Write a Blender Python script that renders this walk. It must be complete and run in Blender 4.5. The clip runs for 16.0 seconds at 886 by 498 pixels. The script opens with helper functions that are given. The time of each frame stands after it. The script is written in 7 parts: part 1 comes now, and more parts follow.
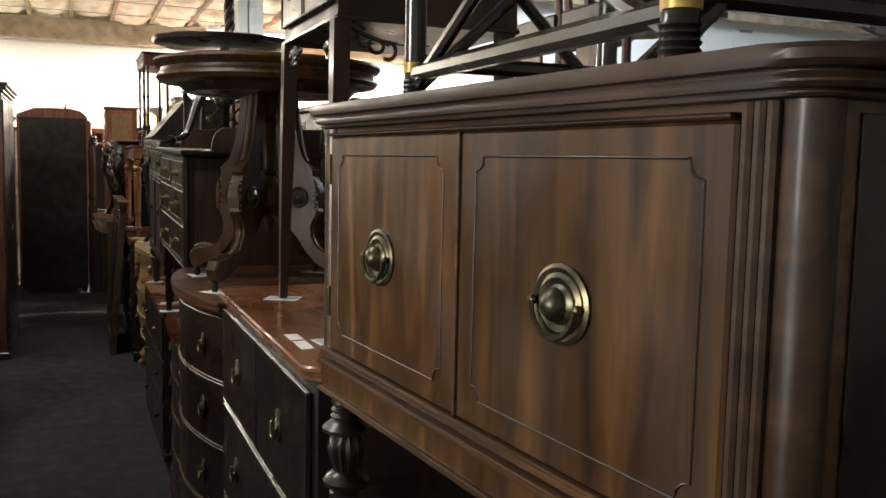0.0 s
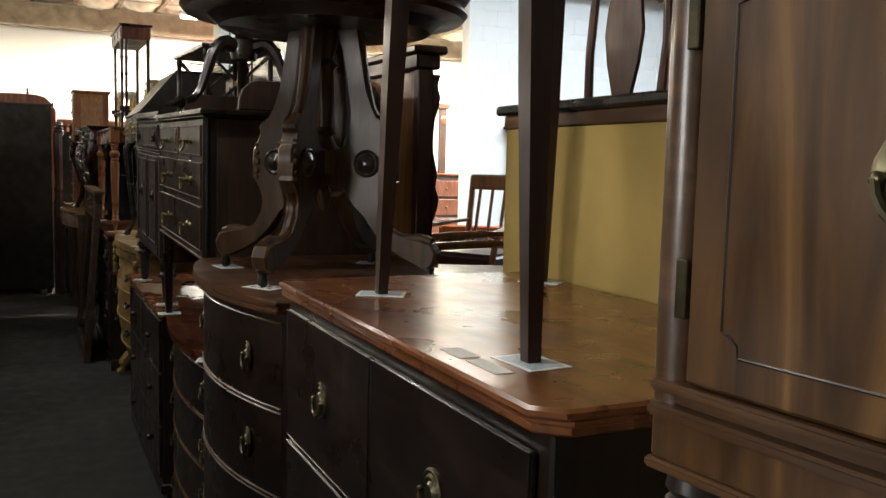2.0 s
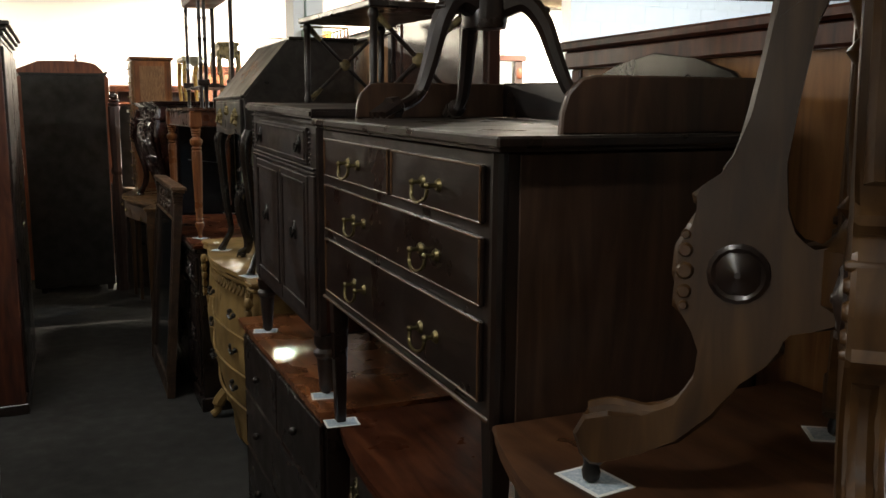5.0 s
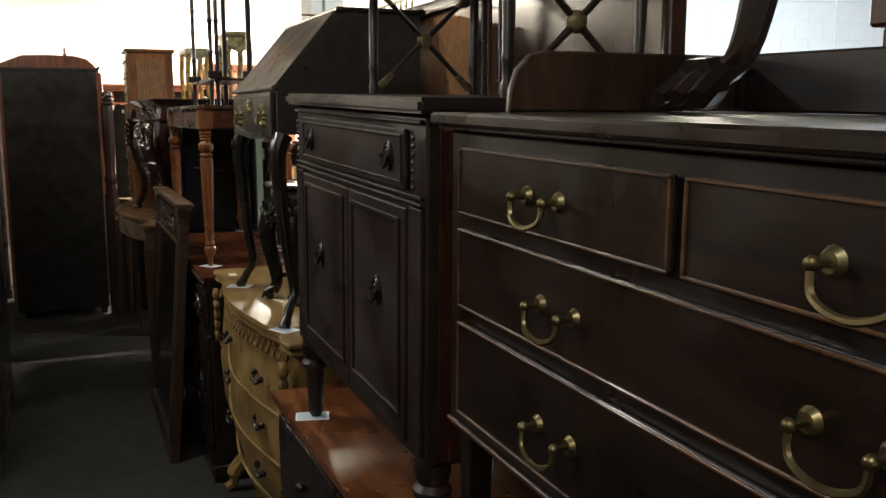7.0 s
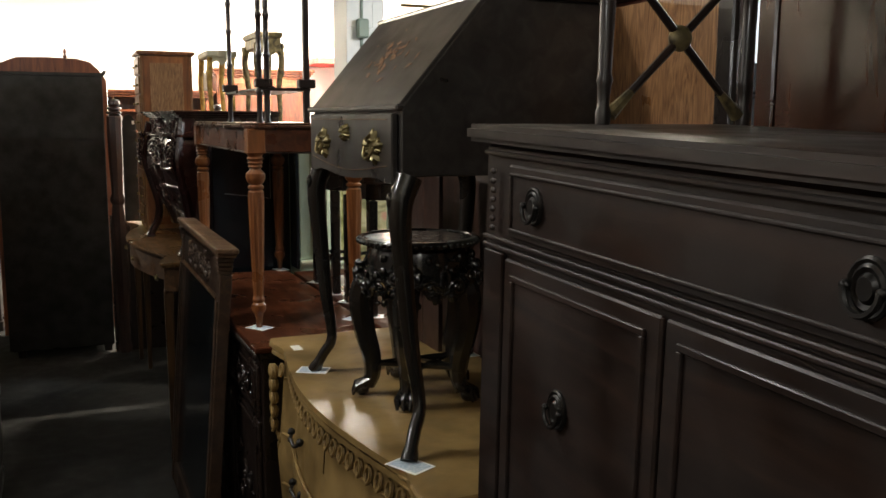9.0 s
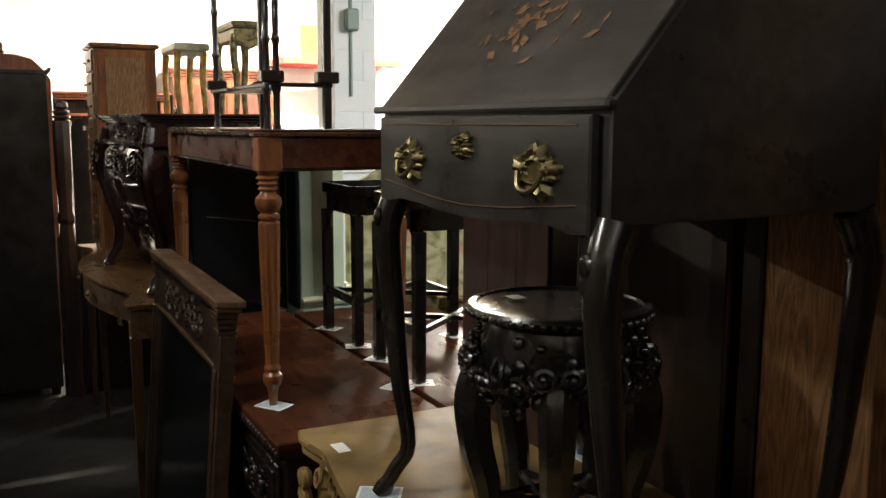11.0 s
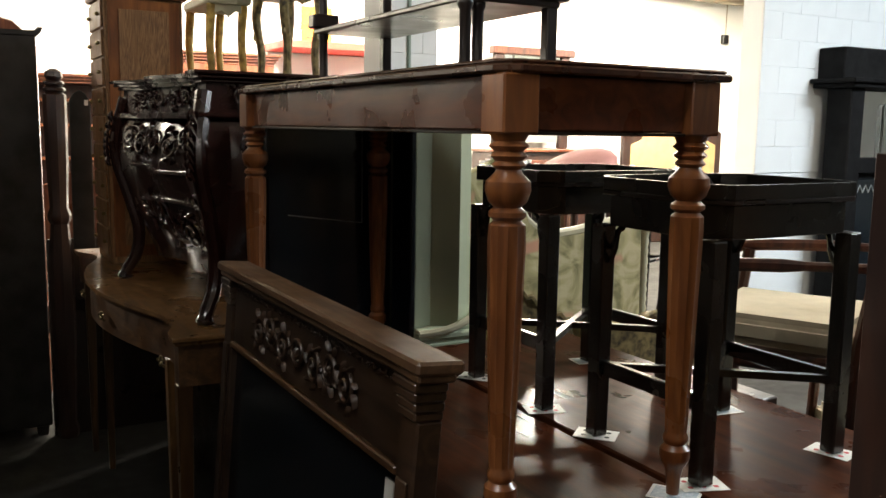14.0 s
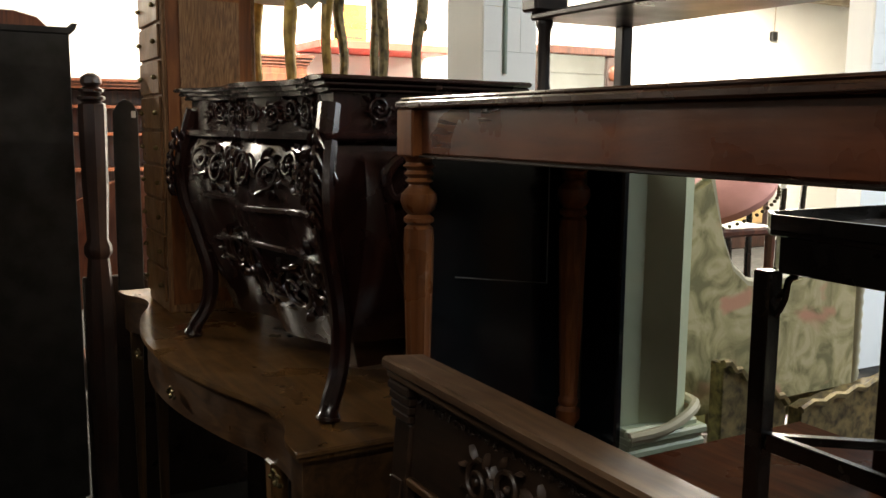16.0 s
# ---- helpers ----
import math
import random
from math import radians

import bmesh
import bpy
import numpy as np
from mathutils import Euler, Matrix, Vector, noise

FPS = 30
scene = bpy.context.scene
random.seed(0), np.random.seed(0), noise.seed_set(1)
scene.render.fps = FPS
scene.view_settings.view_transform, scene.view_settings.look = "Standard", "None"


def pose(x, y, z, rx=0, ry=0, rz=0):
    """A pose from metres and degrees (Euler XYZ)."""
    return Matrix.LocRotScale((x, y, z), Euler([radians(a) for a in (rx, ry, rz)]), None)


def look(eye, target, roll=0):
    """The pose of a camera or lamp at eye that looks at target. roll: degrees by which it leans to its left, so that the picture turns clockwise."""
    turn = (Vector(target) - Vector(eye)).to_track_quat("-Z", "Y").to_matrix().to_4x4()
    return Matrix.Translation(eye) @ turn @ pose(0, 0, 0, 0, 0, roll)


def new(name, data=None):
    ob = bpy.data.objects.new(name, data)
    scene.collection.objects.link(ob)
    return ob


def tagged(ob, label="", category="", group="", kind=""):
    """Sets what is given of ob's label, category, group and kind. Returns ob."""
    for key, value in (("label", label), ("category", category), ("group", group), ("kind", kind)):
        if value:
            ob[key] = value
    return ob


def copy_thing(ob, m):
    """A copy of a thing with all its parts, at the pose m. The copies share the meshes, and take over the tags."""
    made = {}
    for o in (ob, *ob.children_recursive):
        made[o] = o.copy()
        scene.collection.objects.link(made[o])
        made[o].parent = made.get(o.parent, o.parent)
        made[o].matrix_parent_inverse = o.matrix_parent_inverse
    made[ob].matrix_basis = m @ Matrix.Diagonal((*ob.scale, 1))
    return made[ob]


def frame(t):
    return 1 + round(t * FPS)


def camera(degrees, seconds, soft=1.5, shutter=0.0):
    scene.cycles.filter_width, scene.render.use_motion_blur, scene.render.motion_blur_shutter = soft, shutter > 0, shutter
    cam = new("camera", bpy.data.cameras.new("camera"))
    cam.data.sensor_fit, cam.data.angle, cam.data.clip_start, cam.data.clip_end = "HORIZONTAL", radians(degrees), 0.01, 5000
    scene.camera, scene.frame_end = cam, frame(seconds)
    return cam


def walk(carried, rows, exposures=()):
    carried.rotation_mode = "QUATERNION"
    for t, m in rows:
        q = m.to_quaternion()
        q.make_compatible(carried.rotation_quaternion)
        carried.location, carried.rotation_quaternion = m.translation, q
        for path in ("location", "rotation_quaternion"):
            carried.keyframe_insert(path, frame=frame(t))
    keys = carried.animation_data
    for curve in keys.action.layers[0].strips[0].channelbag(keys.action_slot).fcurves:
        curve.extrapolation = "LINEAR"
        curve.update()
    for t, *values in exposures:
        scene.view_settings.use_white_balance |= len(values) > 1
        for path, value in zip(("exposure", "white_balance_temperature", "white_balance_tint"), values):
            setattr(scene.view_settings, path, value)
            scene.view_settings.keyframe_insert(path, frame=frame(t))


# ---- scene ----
cam = camera(53.2, 16.0)
PATH = [
    (0, (-0.031, -0.022, 1.621), (0.739, 1.814, 1.426), 1.2),
    (0.5, (-0.056, 0.128, 1.544), (0.719, 1.962, 1.353), 1.4),
    (1, (-0.07, 0.299, 1.463), (0.739, 2.118, 1.271), 1.2),
    (1.5, (-0.085, 0.512, 1.475), (0.759, 2.315, 1.283), 1.2),
    (2, (-0.12, 0.753, 1.496), (0.728, 2.554, 1.307), 1.4),
    (2.5, (-0.161, 0.998, 1.523), (0.686, 2.8, 1.326), 1.1),
    (3, (-0.178, 1.26, 1.542), (0.654, 3.068, 1.343), 1.0),
    (3.5, (-0.189, 1.518, 1.604), (0.597, 3.347, 1.405), 0.9),
    (4, (-0.231, 1.792, 1.659), (0.534, 3.629, 1.46), 0.9),
    (4.5, (-0.24, 2.04, 1.672), (0.524, 3.873, 1.43), 0.3),
    (5, (-0.235, 2.274, 1.681), (0.535, 4.094, 1.376), 0.0),
    (5.2, (-0.245, 2.365, 1.683), (0.532, 4.182, 1.377), -0.2),
    (7.3, (-0.146, 3.446, 1.662), (0.627, 5.266, 1.364), -0.1),
    (7.5, (-0.146, 3.536, 1.667), (0.627, 5.356, 1.372), -0.1),
    (8, (-0.157, 3.788, 1.683), (0.617, 5.608, 1.386), 0.0),
    (8.5, (-0.18, 4.054, 1.69), (0.595, 5.874, 1.397), 0.3),
    (9, (-0.205, 4.32, 1.722), (0.586, 6.134, 1.433), 0.3),
    (9.2, (-0.212, 4.413, 1.717), (0.595, 6.221, 1.432), 0.4),
    (11.3, (-0.183, 5.364, 1.723), (0.73, 7.122, 1.443), 0.2),
    (11.5, (-0.172, 5.46, 1.723), (0.755, 7.21, 1.445), 0.3),
    (12, (-0.192, 5.664, 1.702), (0.768, 7.399, 1.441), 0.8),
    (12.5, (-0.226, 5.829, 1.663), (0.743, 7.559, 1.395), 0.6),
    (13, (-0.237, 6.011, 1.619), (0.735, 7.738, 1.352), 0.8),
    (13.5, (-0.247, 6.193, 1.607), (0.723, 7.921, 1.337), 0.7),
    (14, (-0.289, 6.399, 1.607), (0.683, 8.126, 1.334), 0.9),
    (14.5, (-0.311, 6.651, 1.616), (0.656, 8.381, 1.347), 0.6),
    (15, (-0.33, 6.859, 1.63), (0.638, 8.589, 1.363), 0.9),
    (15.5, (-0.322, 7.094, 1.638), (0.644, 8.825, 1.371), 0.8),
    (16, (-0.333, 7.268, 1.653), (0.634, 8.998, 1.381), 0.5),
]
walk(cam, [(t, look(eye, target, roll)) for t, eye, target, roll in PATH], [(0, 0.85), (0.7, 0.65), (1.5, 0.55), (2.5, 0.48), (3.5, 0.6), (4.5, 0.6), (5, 0.5), (6.5, 0.6), (9, 0.65), (11.5, 0.38), (13, 0.28), (16, 0.12)])

# ---- light ----
world = bpy.data.worlds.new("world")
scene.world = world
world.use_nodes = True
wbg = world.node_tree.nodes["Background"]
sky = world.node_tree.nodes.new("ShaderNodeTexSky")
sky.sky_type, sky.sun_disc, sky.sun_elevation = "NISHITA", False, radians(40)
world.node_tree.links.new(sky.outputs[0], wbg.inputs[0])
wbg.inputs[1].default_value = 0.1


def area_lamp(name, at, to, sx, sy, watts, colour):
    data = bpy.data.lights.new(name, "AREA")
    data.shape, data.size, data.size_y, data.energy, data.color = "RECTANGLE", sx, sy, watts, colour
    ob = new(name, data)
    ob.matrix_world = look(at, to)
    return ob


WARM, NEUTRAL, COOL = (1.0, 0.9, 0.74), (1.0, 0.97, 0.92), (0.86, 0.94, 1.0)
# strip lamps under the ceiling of the bright showroom at the back
# the far left strip is unseen, added to brighten the back wall
for lx, ly, w in ((-3.4, 15.0, 480), (2.6, 14.6, 680), (5.3, 14.7, 680), (8.4, 14.9, 620), (3.7, 8.3, 75)):
    area_lamp("strip_and_fill_lamp", (lx, ly, 3.56), (lx, ly, 0), 1.2, 0.14, w, WARM)
# an unseen strip added over the next aisle, beyond the partition, as soft fill
area_lamp("strip_and_fill_lamp", (-3.6, 7.6, 3.56), (-3.6, 7.6, 0), 1.2, 0.14, 70, NEUTRAL)
# unseen dimmer strips added above the camera's view, to fill the aisle fronts
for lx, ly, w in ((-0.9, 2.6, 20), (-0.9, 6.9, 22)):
    area_lamp("strip_and_fill_lamp", (lx, ly, 3.44), (lx, ly, 0), 1.2, 0.14, w, NEUTRAL)
# cool daylight beside the loading door, from an unseen roof light added here
area_lamp("roof_fill_lamp", (6.2, 7.2, 3.70), (6.2, 8.2, 0), 2.4, 1.6, 460, COOL)
# lamp of an unseen window, added to light the walnut cabinet from the left
area_lamp("side_fill_lamp", (-5.9, 0.6, 1.95), (0.4, 0.7, 1.5), 1.9, 1.3, 115, NEUTRAL)


# ---- materials ----
def material(name, rough=0.5, metal=0.0):
    m = bpy.data.materials.new(name)
    m.use_nodes = True
    nt = m.node_tree
    b = nt.nodes["Principled BSDF"]
    b.inputs["Roughness"].default_value, b.inputs["Metallic"].default_value = rough, metal
    return m, nt, b


def ramp(nt, fac, stops):
    r = nt.nodes.new("ShaderNodeValToRGB")
    while len(r.color_ramp.elements) < len(stops):
        r.color_ramp.elements.new(0.5)
    for e, (p, c) in zip(r.color_ramp.elements, stops):
        e.position, e.color = p, (*c, 1)
    nt.links.new(fac, r.inputs[0])
    return r.outputs[0]


def noise_tex(nt, scale, detail=4, dist=0.0, stretch=(1, 1, 1)):
    co, mp, n = (nt.nodes.new(k) for k in ("ShaderNodeTexCoord", "ShaderNodeMapping", "ShaderNodeTexNoise"))
    mp.inputs["Scale"].default_value = stretch
    n.inputs["Scale"].default_value, n.inputs["Detail"].default_value, n.inputs["Distortion"].default_value = scale, detail, dist
    nt.links.new(co.outputs["Object"], mp.inputs[0])
    nt.links.new(mp.outputs[0], n.inputs[0])
    return n.outputs[0]


def bump(nt, b, height, strength, distance=0.002):
    n = nt.nodes.new("ShaderNodeBump")
    n.inputs["Strength"].default_value, n.inputs["Distance"].default_value = strength, distance
    nt.links.new(height, n.inputs["Height"])
    nt.links.new(n.outputs[0], b.inputs["Normal"])


def mix(nt, fac, a, c, mode="MIX"):
    n = nt.nodes.new("ShaderNodeMix")
    n.data_type, n.blend_type = "RGBA", mode
    if isinstance(fac, float):
        n.inputs[0].default_value = fac
    else:
        nt.links.new(fac, n.inputs[0])
    for k, v in ((6, a), (7, c)):
        if isinstance(v, tuple):
            n.inputs[k].default_value = (*v, 1)
        else:
            nt.links.new(v, n.inputs[k])
    return n.outputs[2]


def varied(nt, b, grain, lo=0.8, hi=1.15):
    """Each object a little lighter or darker than the next."""
    info = nt.nodes.new("ShaderNodeObjectInfo")
    r = ramp(nt, info.outputs["Random"], ((0, (lo, lo, lo)), (1, (hi, hi * 0.98, hi * 0.95))))
    nt.links.new(mix(nt, 1.0, grain, r, "MULTIPLY"), b.inputs["Base Color"])


def wood(name, dark, mid, light, axis="y", rough=0.35, coat=0.25, figure=1.0, scale=1.0):
    """Varnished wood: long grain along axis, blotches of stain, fine pores and rubbed patches of gloss."""
    m, nt, b = material(name, rough)
    s = {"x": (0.12, 1, 1), "y": (1, 0.12, 1), "z": (1, 1, 0.12)}[axis]
    g = noise_tex(nt, 26 * scale, 7, 1.2 * figure, s)
    c = ramp(nt, g, ((0.28, dark), (0.5, mid), (0.74, light)))
    big = noise_tex(nt, 3.1 * scale, 3, 0.6, tuple(0.4 + 0.6 * v for v in s))
    stain = ramp(nt, big, ((0.3, (0.6, 0.56, 0.52)), (0.7, (1.15, 1.12, 1.05))))
    varied(nt, b, mix(nt, 0.8, c, stain, "MULTIPLY"), 0.88, 1.1)
    pores = noise_tex(nt, 190, 3, 0, s)
    bump(nt, b, pores, 0.16, 0.0012)
    worn = noise_tex(nt, 7.5, 4)
    rr = ramp(nt, worn, ((0.3, (rough * 0.75,) * 3), (0.72, (min(rough * 1.5, 0.8),) * 3)))
    nt.links.new(rr, b.inputs["Roughness"])
    b.inputs["Coat Weight"].default_value, b.inputs["Coat Roughness"].default_value = coat, 0.16
    return m


def paint(name, colour, rough=0.5, var=0.25, scale=5, bumpy=0.1, metal=0.0, dirt=None):
    m, nt, b = material(name, rough, metal)
    n = noise_tex(nt, scale, 6, 0.3)
    lo = tuple(v * (1 - var) for v in colour) if dirt is None else dirt
    c = ramp(nt, n, ((0.3, lo), (0.62, colour), (0.9, tuple(min(v * (1 + var * 0.5), 1) for v in colour))))
    nt.links.new(c, b.inputs["Base Color"])
    bump(nt, b, noise_tex(nt, 60, 5), bumpy, 0.002)
    rr = ramp(nt, noise_tex(nt, 11, 4), ((0.3, (rough * 0.8,) * 3), (0.75, (min(1, rough * 1.3),) * 3)))
    nt.links.new(rr, b.inputs["Roughness"])
    return m


WALNUT = wood("walnut_veneer", (0.024, 0.0112, 0.0042), (0.074, 0.036, 0.0125), (0.165, 0.086, 0.03), "z", 0.36, 0.2, 1.9, 0.5)
WALNUT_Y = wood("walnut_rail", (0.035, 0.018, 0.009), (0.085, 0.042, 0.018), (0.15, 0.08, 0.035), "y", 0.36, 0.2)
DARKWOOD = wood("dark_mahogany", (0.0065, 0.0042, 0.0036), (0.0135, 0.0083, 0.0067), (0.026, 0.0142, 0.0102), "y", 0.3, 0.25)
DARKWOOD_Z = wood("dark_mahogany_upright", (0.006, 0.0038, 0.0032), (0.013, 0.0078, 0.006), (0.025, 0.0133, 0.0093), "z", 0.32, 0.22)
REDSIDE = wood("red_mahogany_side", (0.03, 0.009, 0.005), (0.075, 0.022, 0.011), (0.14, 0.045, 0.02), "z", 0.4, 0.15)
TOPWOOD = wood("polished_mahogany_top", (0.075, 0.026, 0.011), (0.16, 0.058, 0.022), (0.26, 0.105, 0.04), "y", 0.27, 0.35, 0.8)
REDTOP = wood("cherry_top", (0.03, 0.0094, 0.005), (0.059, 0.0192, 0.0092), (0.097, 0.0335, 0.015), "y", 0.3, 0.0, 0.8)
REDTOP.node_tree.nodes["Principled BSDF"].inputs["Specular IOR Level"].default_value = 0.035
CHERRY = wood("cherry_leg", (0.11, 0.036, 0.012), (0.21, 0.075, 0.024), (0.33, 0.13, 0.04), "z", 0.3, 0.35)
CHERRY_Y = wood("cherry_rail", (0.07, 0.02, 0.009), (0.14, 0.042, 0.017), (0.21, 0.07, 0.026), "y", 0.28, 0.4)
REDWOOD = wood("red_cabinet_wood", (0.07, 0.018, 0.008), (0.14, 0.04, 0.015), (0.21, 0.068, 0.026), "z", 0.35, 0.2)
OAKLEG = wood("brown_pedestal_wood", (0.027, 0.0125, 0.0042), (0.057, 0.028, 0.009), (0.094, 0.05, 0.017), "z", 0.38, 0.05)
OAKLEG.node_tree.nodes["Principled BSDF"].inputs["Specular IOR Level"].default_value = 0.35
BROWNTOP = wood("worn_brown_top", (0.034, 0.015, 0.0075), (0.07, 0.031, 0.0145), (0.115, 0.054, 0.025), "y", 0.36, 0.1, 0.8)
BROWNSIDE = wood("dull_brown_side", (0.024, 0.0125, 0.0078), (0.05, 0.0262, 0.0155), (0.084, 0.046, 0.028), "z", 0.42, 0.1)
TABLETOP = wood("dark_cherry_top", (0.03, 0.012, 0.007), (0.06, 0.024, 0.013), (0.1, 0.042, 0.022), "y", 0.24, 0.5)
# greyed black: the slate sheen of the desk front put into the colour
DESKWOOD = wood("sheen_grey_ebonised_wood", (0.015, 0.014, 0.0135), (0.028, 0.0265, 0.026), (0.046, 0.044, 0.043), "y", 0.34, 0.35, 0.6)
SATIN = wood("satin_mahogany", (0.009, 0.0058, 0.0048), (0.0185, 0.011, 0.0088), (0.034, 0.0185, 0.0135), "y", 0.45, 0.06)
GLOSSRED = wood("polished_wardrobe_veneer", (0.02, 0.0075, 0.005), (0.042, 0.0155, 0.009), (0.07, 0.027, 0.015), "z", 0.2, 0.6)
HONEY = wood("honey_panel", (0.16, 0.072, 0.026), (0.27, 0.13, 0.048), (0.37, 0.2, 0.08), "z", 0.45, 0.1)
DARKRED = wood("dark_red_panel", (0.012, 0.0055, 0.004), (0.026, 0.0105, 0.007), (0.045, 0.018, 0.011), "z", 0.45, 0.1)
BURL = wood("burl_walnut", (0.1, 0.045, 0.018), (0.24, 0.125, 0.055), (0.4, 0.23, 0.11), "z", 0.35, 0.2, 9.0, 0.6)
BLACKWOOD = wood("ebonised_wood", (0.006, 0.006, 0.006), (0.012, 0.012, 0.011), (0.024, 0.023, 0.02), "z", 0.22, 0.5)
CARVED = wood("carved_rosewood", (0.011, 0.0045, 0.004), (0.022, 0.0075, 0.0062), (0.04, 0.013, 0.01), "z", 0.22, 0.5)
OLDBACK = paint("rough_cabinet_back", (0.018, 0.0165, 0.0138), 0.8, 0.4, 3, 0.5)
FRAMEWOOD = wood("dusty_frame_wood", (0.05, 0.026, 0.013), (0.11, 0.06, 0.03), (0.19, 0.115, 0.065), "y", 0.5, 0.1)
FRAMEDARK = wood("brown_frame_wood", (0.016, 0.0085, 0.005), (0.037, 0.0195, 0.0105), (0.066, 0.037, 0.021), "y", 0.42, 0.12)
YELLOW = paint("yellow_cream_paint", (0.25, 0.165, 0.062), 0.4, 0.3, 7, 0.12, 0, (0.12, 0.075, 0.027))
OCHRE = paint("ochre_board", (0.36, 0.25, 0.07), 0.75, 0.22, 2.2, 0.25, 0, (0.25, 0.17, 0.05))
GREEN = paint("sage_paint", (0.42, 0.48, 0.34), 0.5, 0.25, 3.5, 0.15, 0, (0.3, 0.36, 0.25))
CREAM = paint("cream_trim", (0.52, 0.5, 0.36), 0.45, 0.2, 9)
BRASS = paint("aged_brass", (0.14, 0.12, 0.07), 0.34, 0.6, 40, 0.2, 0.9, (0.045, 0.05, 0.035))
BRIGHTBRASS = paint("bright_brass", (0.22, 0.19, 0.1), 0.38, 0.5, 45, 0.2, 0.95, (0.16, 0.12, 0.05))
BLACKIRON = paint("black_iron", (0.014, 0.013, 0.012), 0.4, 0.3, 30, 0.2, 0.3)
GILT = paint("gilt", (0.62, 0.42, 0.12), 0.36, 0.5, 30, 0.4, 0.35, (0.2, 0.12, 0.03))
DULLGILT = paint("dull_gilt", (0.24, 0.19, 0.085), 0.45, 0.5, 40, 0.4, 0.4, (0.04, 0.032, 0.02))
CARD = paint("card_stock", (0.78, 0.8, 0.78), 0.45, 0.06, 40, 0.02)
CARDBLUE = paint("card_print_blue", (0.3, 0.4, 0.48), 0.45, 0.4, 160, 0.02, 0, (0.6, 0.66, 0.7))
INKBLACK = paint("card_ink_black", (0.02, 0.03, 0.03), 0.5, 0.1)
INKRED = paint("card_ink_red", (0.5, 0.03, 0.05), 0.5, 0.1)
WALL = paint("white_block_paint", (0.78, 0.77, 0.72), 0.7, 0.07, 1.1, 0.25)
BLOCK = paint("cool_white_block", (0.7, 0.74, 0.76), 0.65, 0.08, 1.4, 0.3)
DOORWHITE = paint("white_steel_door", (0.74, 0.78, 0.79), 0.4, 0.06, 2)
STEEL = paint("grey_steel", (0.32, 0.34, 0.33), 0.4, 0.15, 3, 0.05, 0.5)
CONCRETE = paint("dark_floor", (0.042, 0.042, 0.04), 0.85, 0.4, 1.3, 0.25, 0, (0.025, 0.0247, 0.0235))
for gloss_mat, level in ((CONCRETE, 0.12), (YELLOW, 0.22)):
    gloss_mat.node_tree.nodes["Principled BSDF"].inputs["Specular IOR Level"].default_value = level
RAFTER = paint("old_rafter", (0.42, 0.34, 0.24), 0.8, 0.4, 6, 0.4)
FOIL = paint("insulation_blanket", (0.84, 0.79, 0.66), 0.5, 0.2, 5, 0.6, 0, (0.6, 0.53, 0.4))
LEATHER = paint("oxblood_leather", (0.05, 0.02, 0.018), 0.35, 0.3, 14, 0.3)
PINK = paint("pink_velvet", (0.55, 0.27, 0.25), 0.8, 0.2, 8, 0.4)
TERRACOTTA = paint("orange_frame", (0.5, 0.13, 0.04), 0.4, 0.2)
CREAMCLOTH = paint("cream_cloth", (0.5, 0.45, 0.33), 0.85, 0.15, 12, 0.4)
SIGNYELLOW = paint("sign_yellow", (0.85, 0.62, 0.03), 0.5, 0.05, 8, 0.02)
SIGNRED = paint("sign_red", (0.62, 0.05, 0.03), 0.5, 0.05)
MANTELBLACK = paint("black_mantel_paint", (0.006, 0.006, 0.0065), 0.7, 0.3, 6, 0.15)
MANTELBLACK.node_tree.nodes["Principled BSDF"].inputs["Specular IOR Level"].default_value = 0.12
GREYBOX = paint("grey_green_box", (0.2, 0.27, 0.24), 0.5, 0.1)
PAPER = paint("white_label", (0.8, 0.8, 0.76), 0.6, 0.04)
MARQUETRY = wood("fruitwood_inlay", (0.1, 0.05, 0.025), (0.19, 0.1, 0.05), (0.3, 0.18, 0.1), "y", 0.4, 0.1, 3, 2)
INLAY = paint("dark_inlay", (0.016, 0.01, 0.007), 0.4, 0.3, 30)


def floral():
    m, nt, b = material("floral_brocade", 0.75)
    base = ramp(nt, noise_tex(nt, 9, 4, 1.5), ((0.36, (0.2, 0.19, 0.09)), (0.5, (0.42, 0.38, 0.2)), (0.6, (0.52, 0.48, 0.29))))
    rose = ramp(nt, noise_tex(nt, 6, 2, 0.6), ((0.6, (0, 0, 0)), (0.68, (1, 1, 1))))
    nt.links.new(mix(nt, rose, base, (0.55, 0.3, 0.2)), b.inputs["Base Color"])
    bump(nt, b, noise_tex(nt, 120, 3), 0.3, 0.002)
    return m


def glass_like(name, colour, rough, metal):
    m, nt, b = material(name, rough, metal)
    c = ramp(nt, noise_tex(nt, 2.5, 4), ((0.3, tuple(v * 0.85 for v in colour)), (0.7, colour)))
    nt.links.new(c, b.inputs["Base Color"])
    return m


def glow(name, colour, strength):
    m, nt, b = material(name, 0.5)
    b.inputs["Base Color"].default_value = (*colour, 1)
    b.inputs["Emission Color"].default_value = (*colour, 1)
    b.inputs["Emission Strength"].default_value = strength
    return m


BROCADE = floral()
MIRROR = glass_like("mirror_glass", (0.8, 0.82, 0.8), 0.03, 1.0)
DARKMIRROR = glass_like("dark_glass", (0.006, 0.009, 0.012), 0.16, 0.0)
TUBE = glow("lit_tube", (1.0, 0.93, 0.8), 9.0)
# glow of the added window pane and roof panel
PANEGLOW = glow("added_glowing_pane", (0.9, 0.96, 1.0), 3.0)


# ---- builders ----
ORIGIN = {}


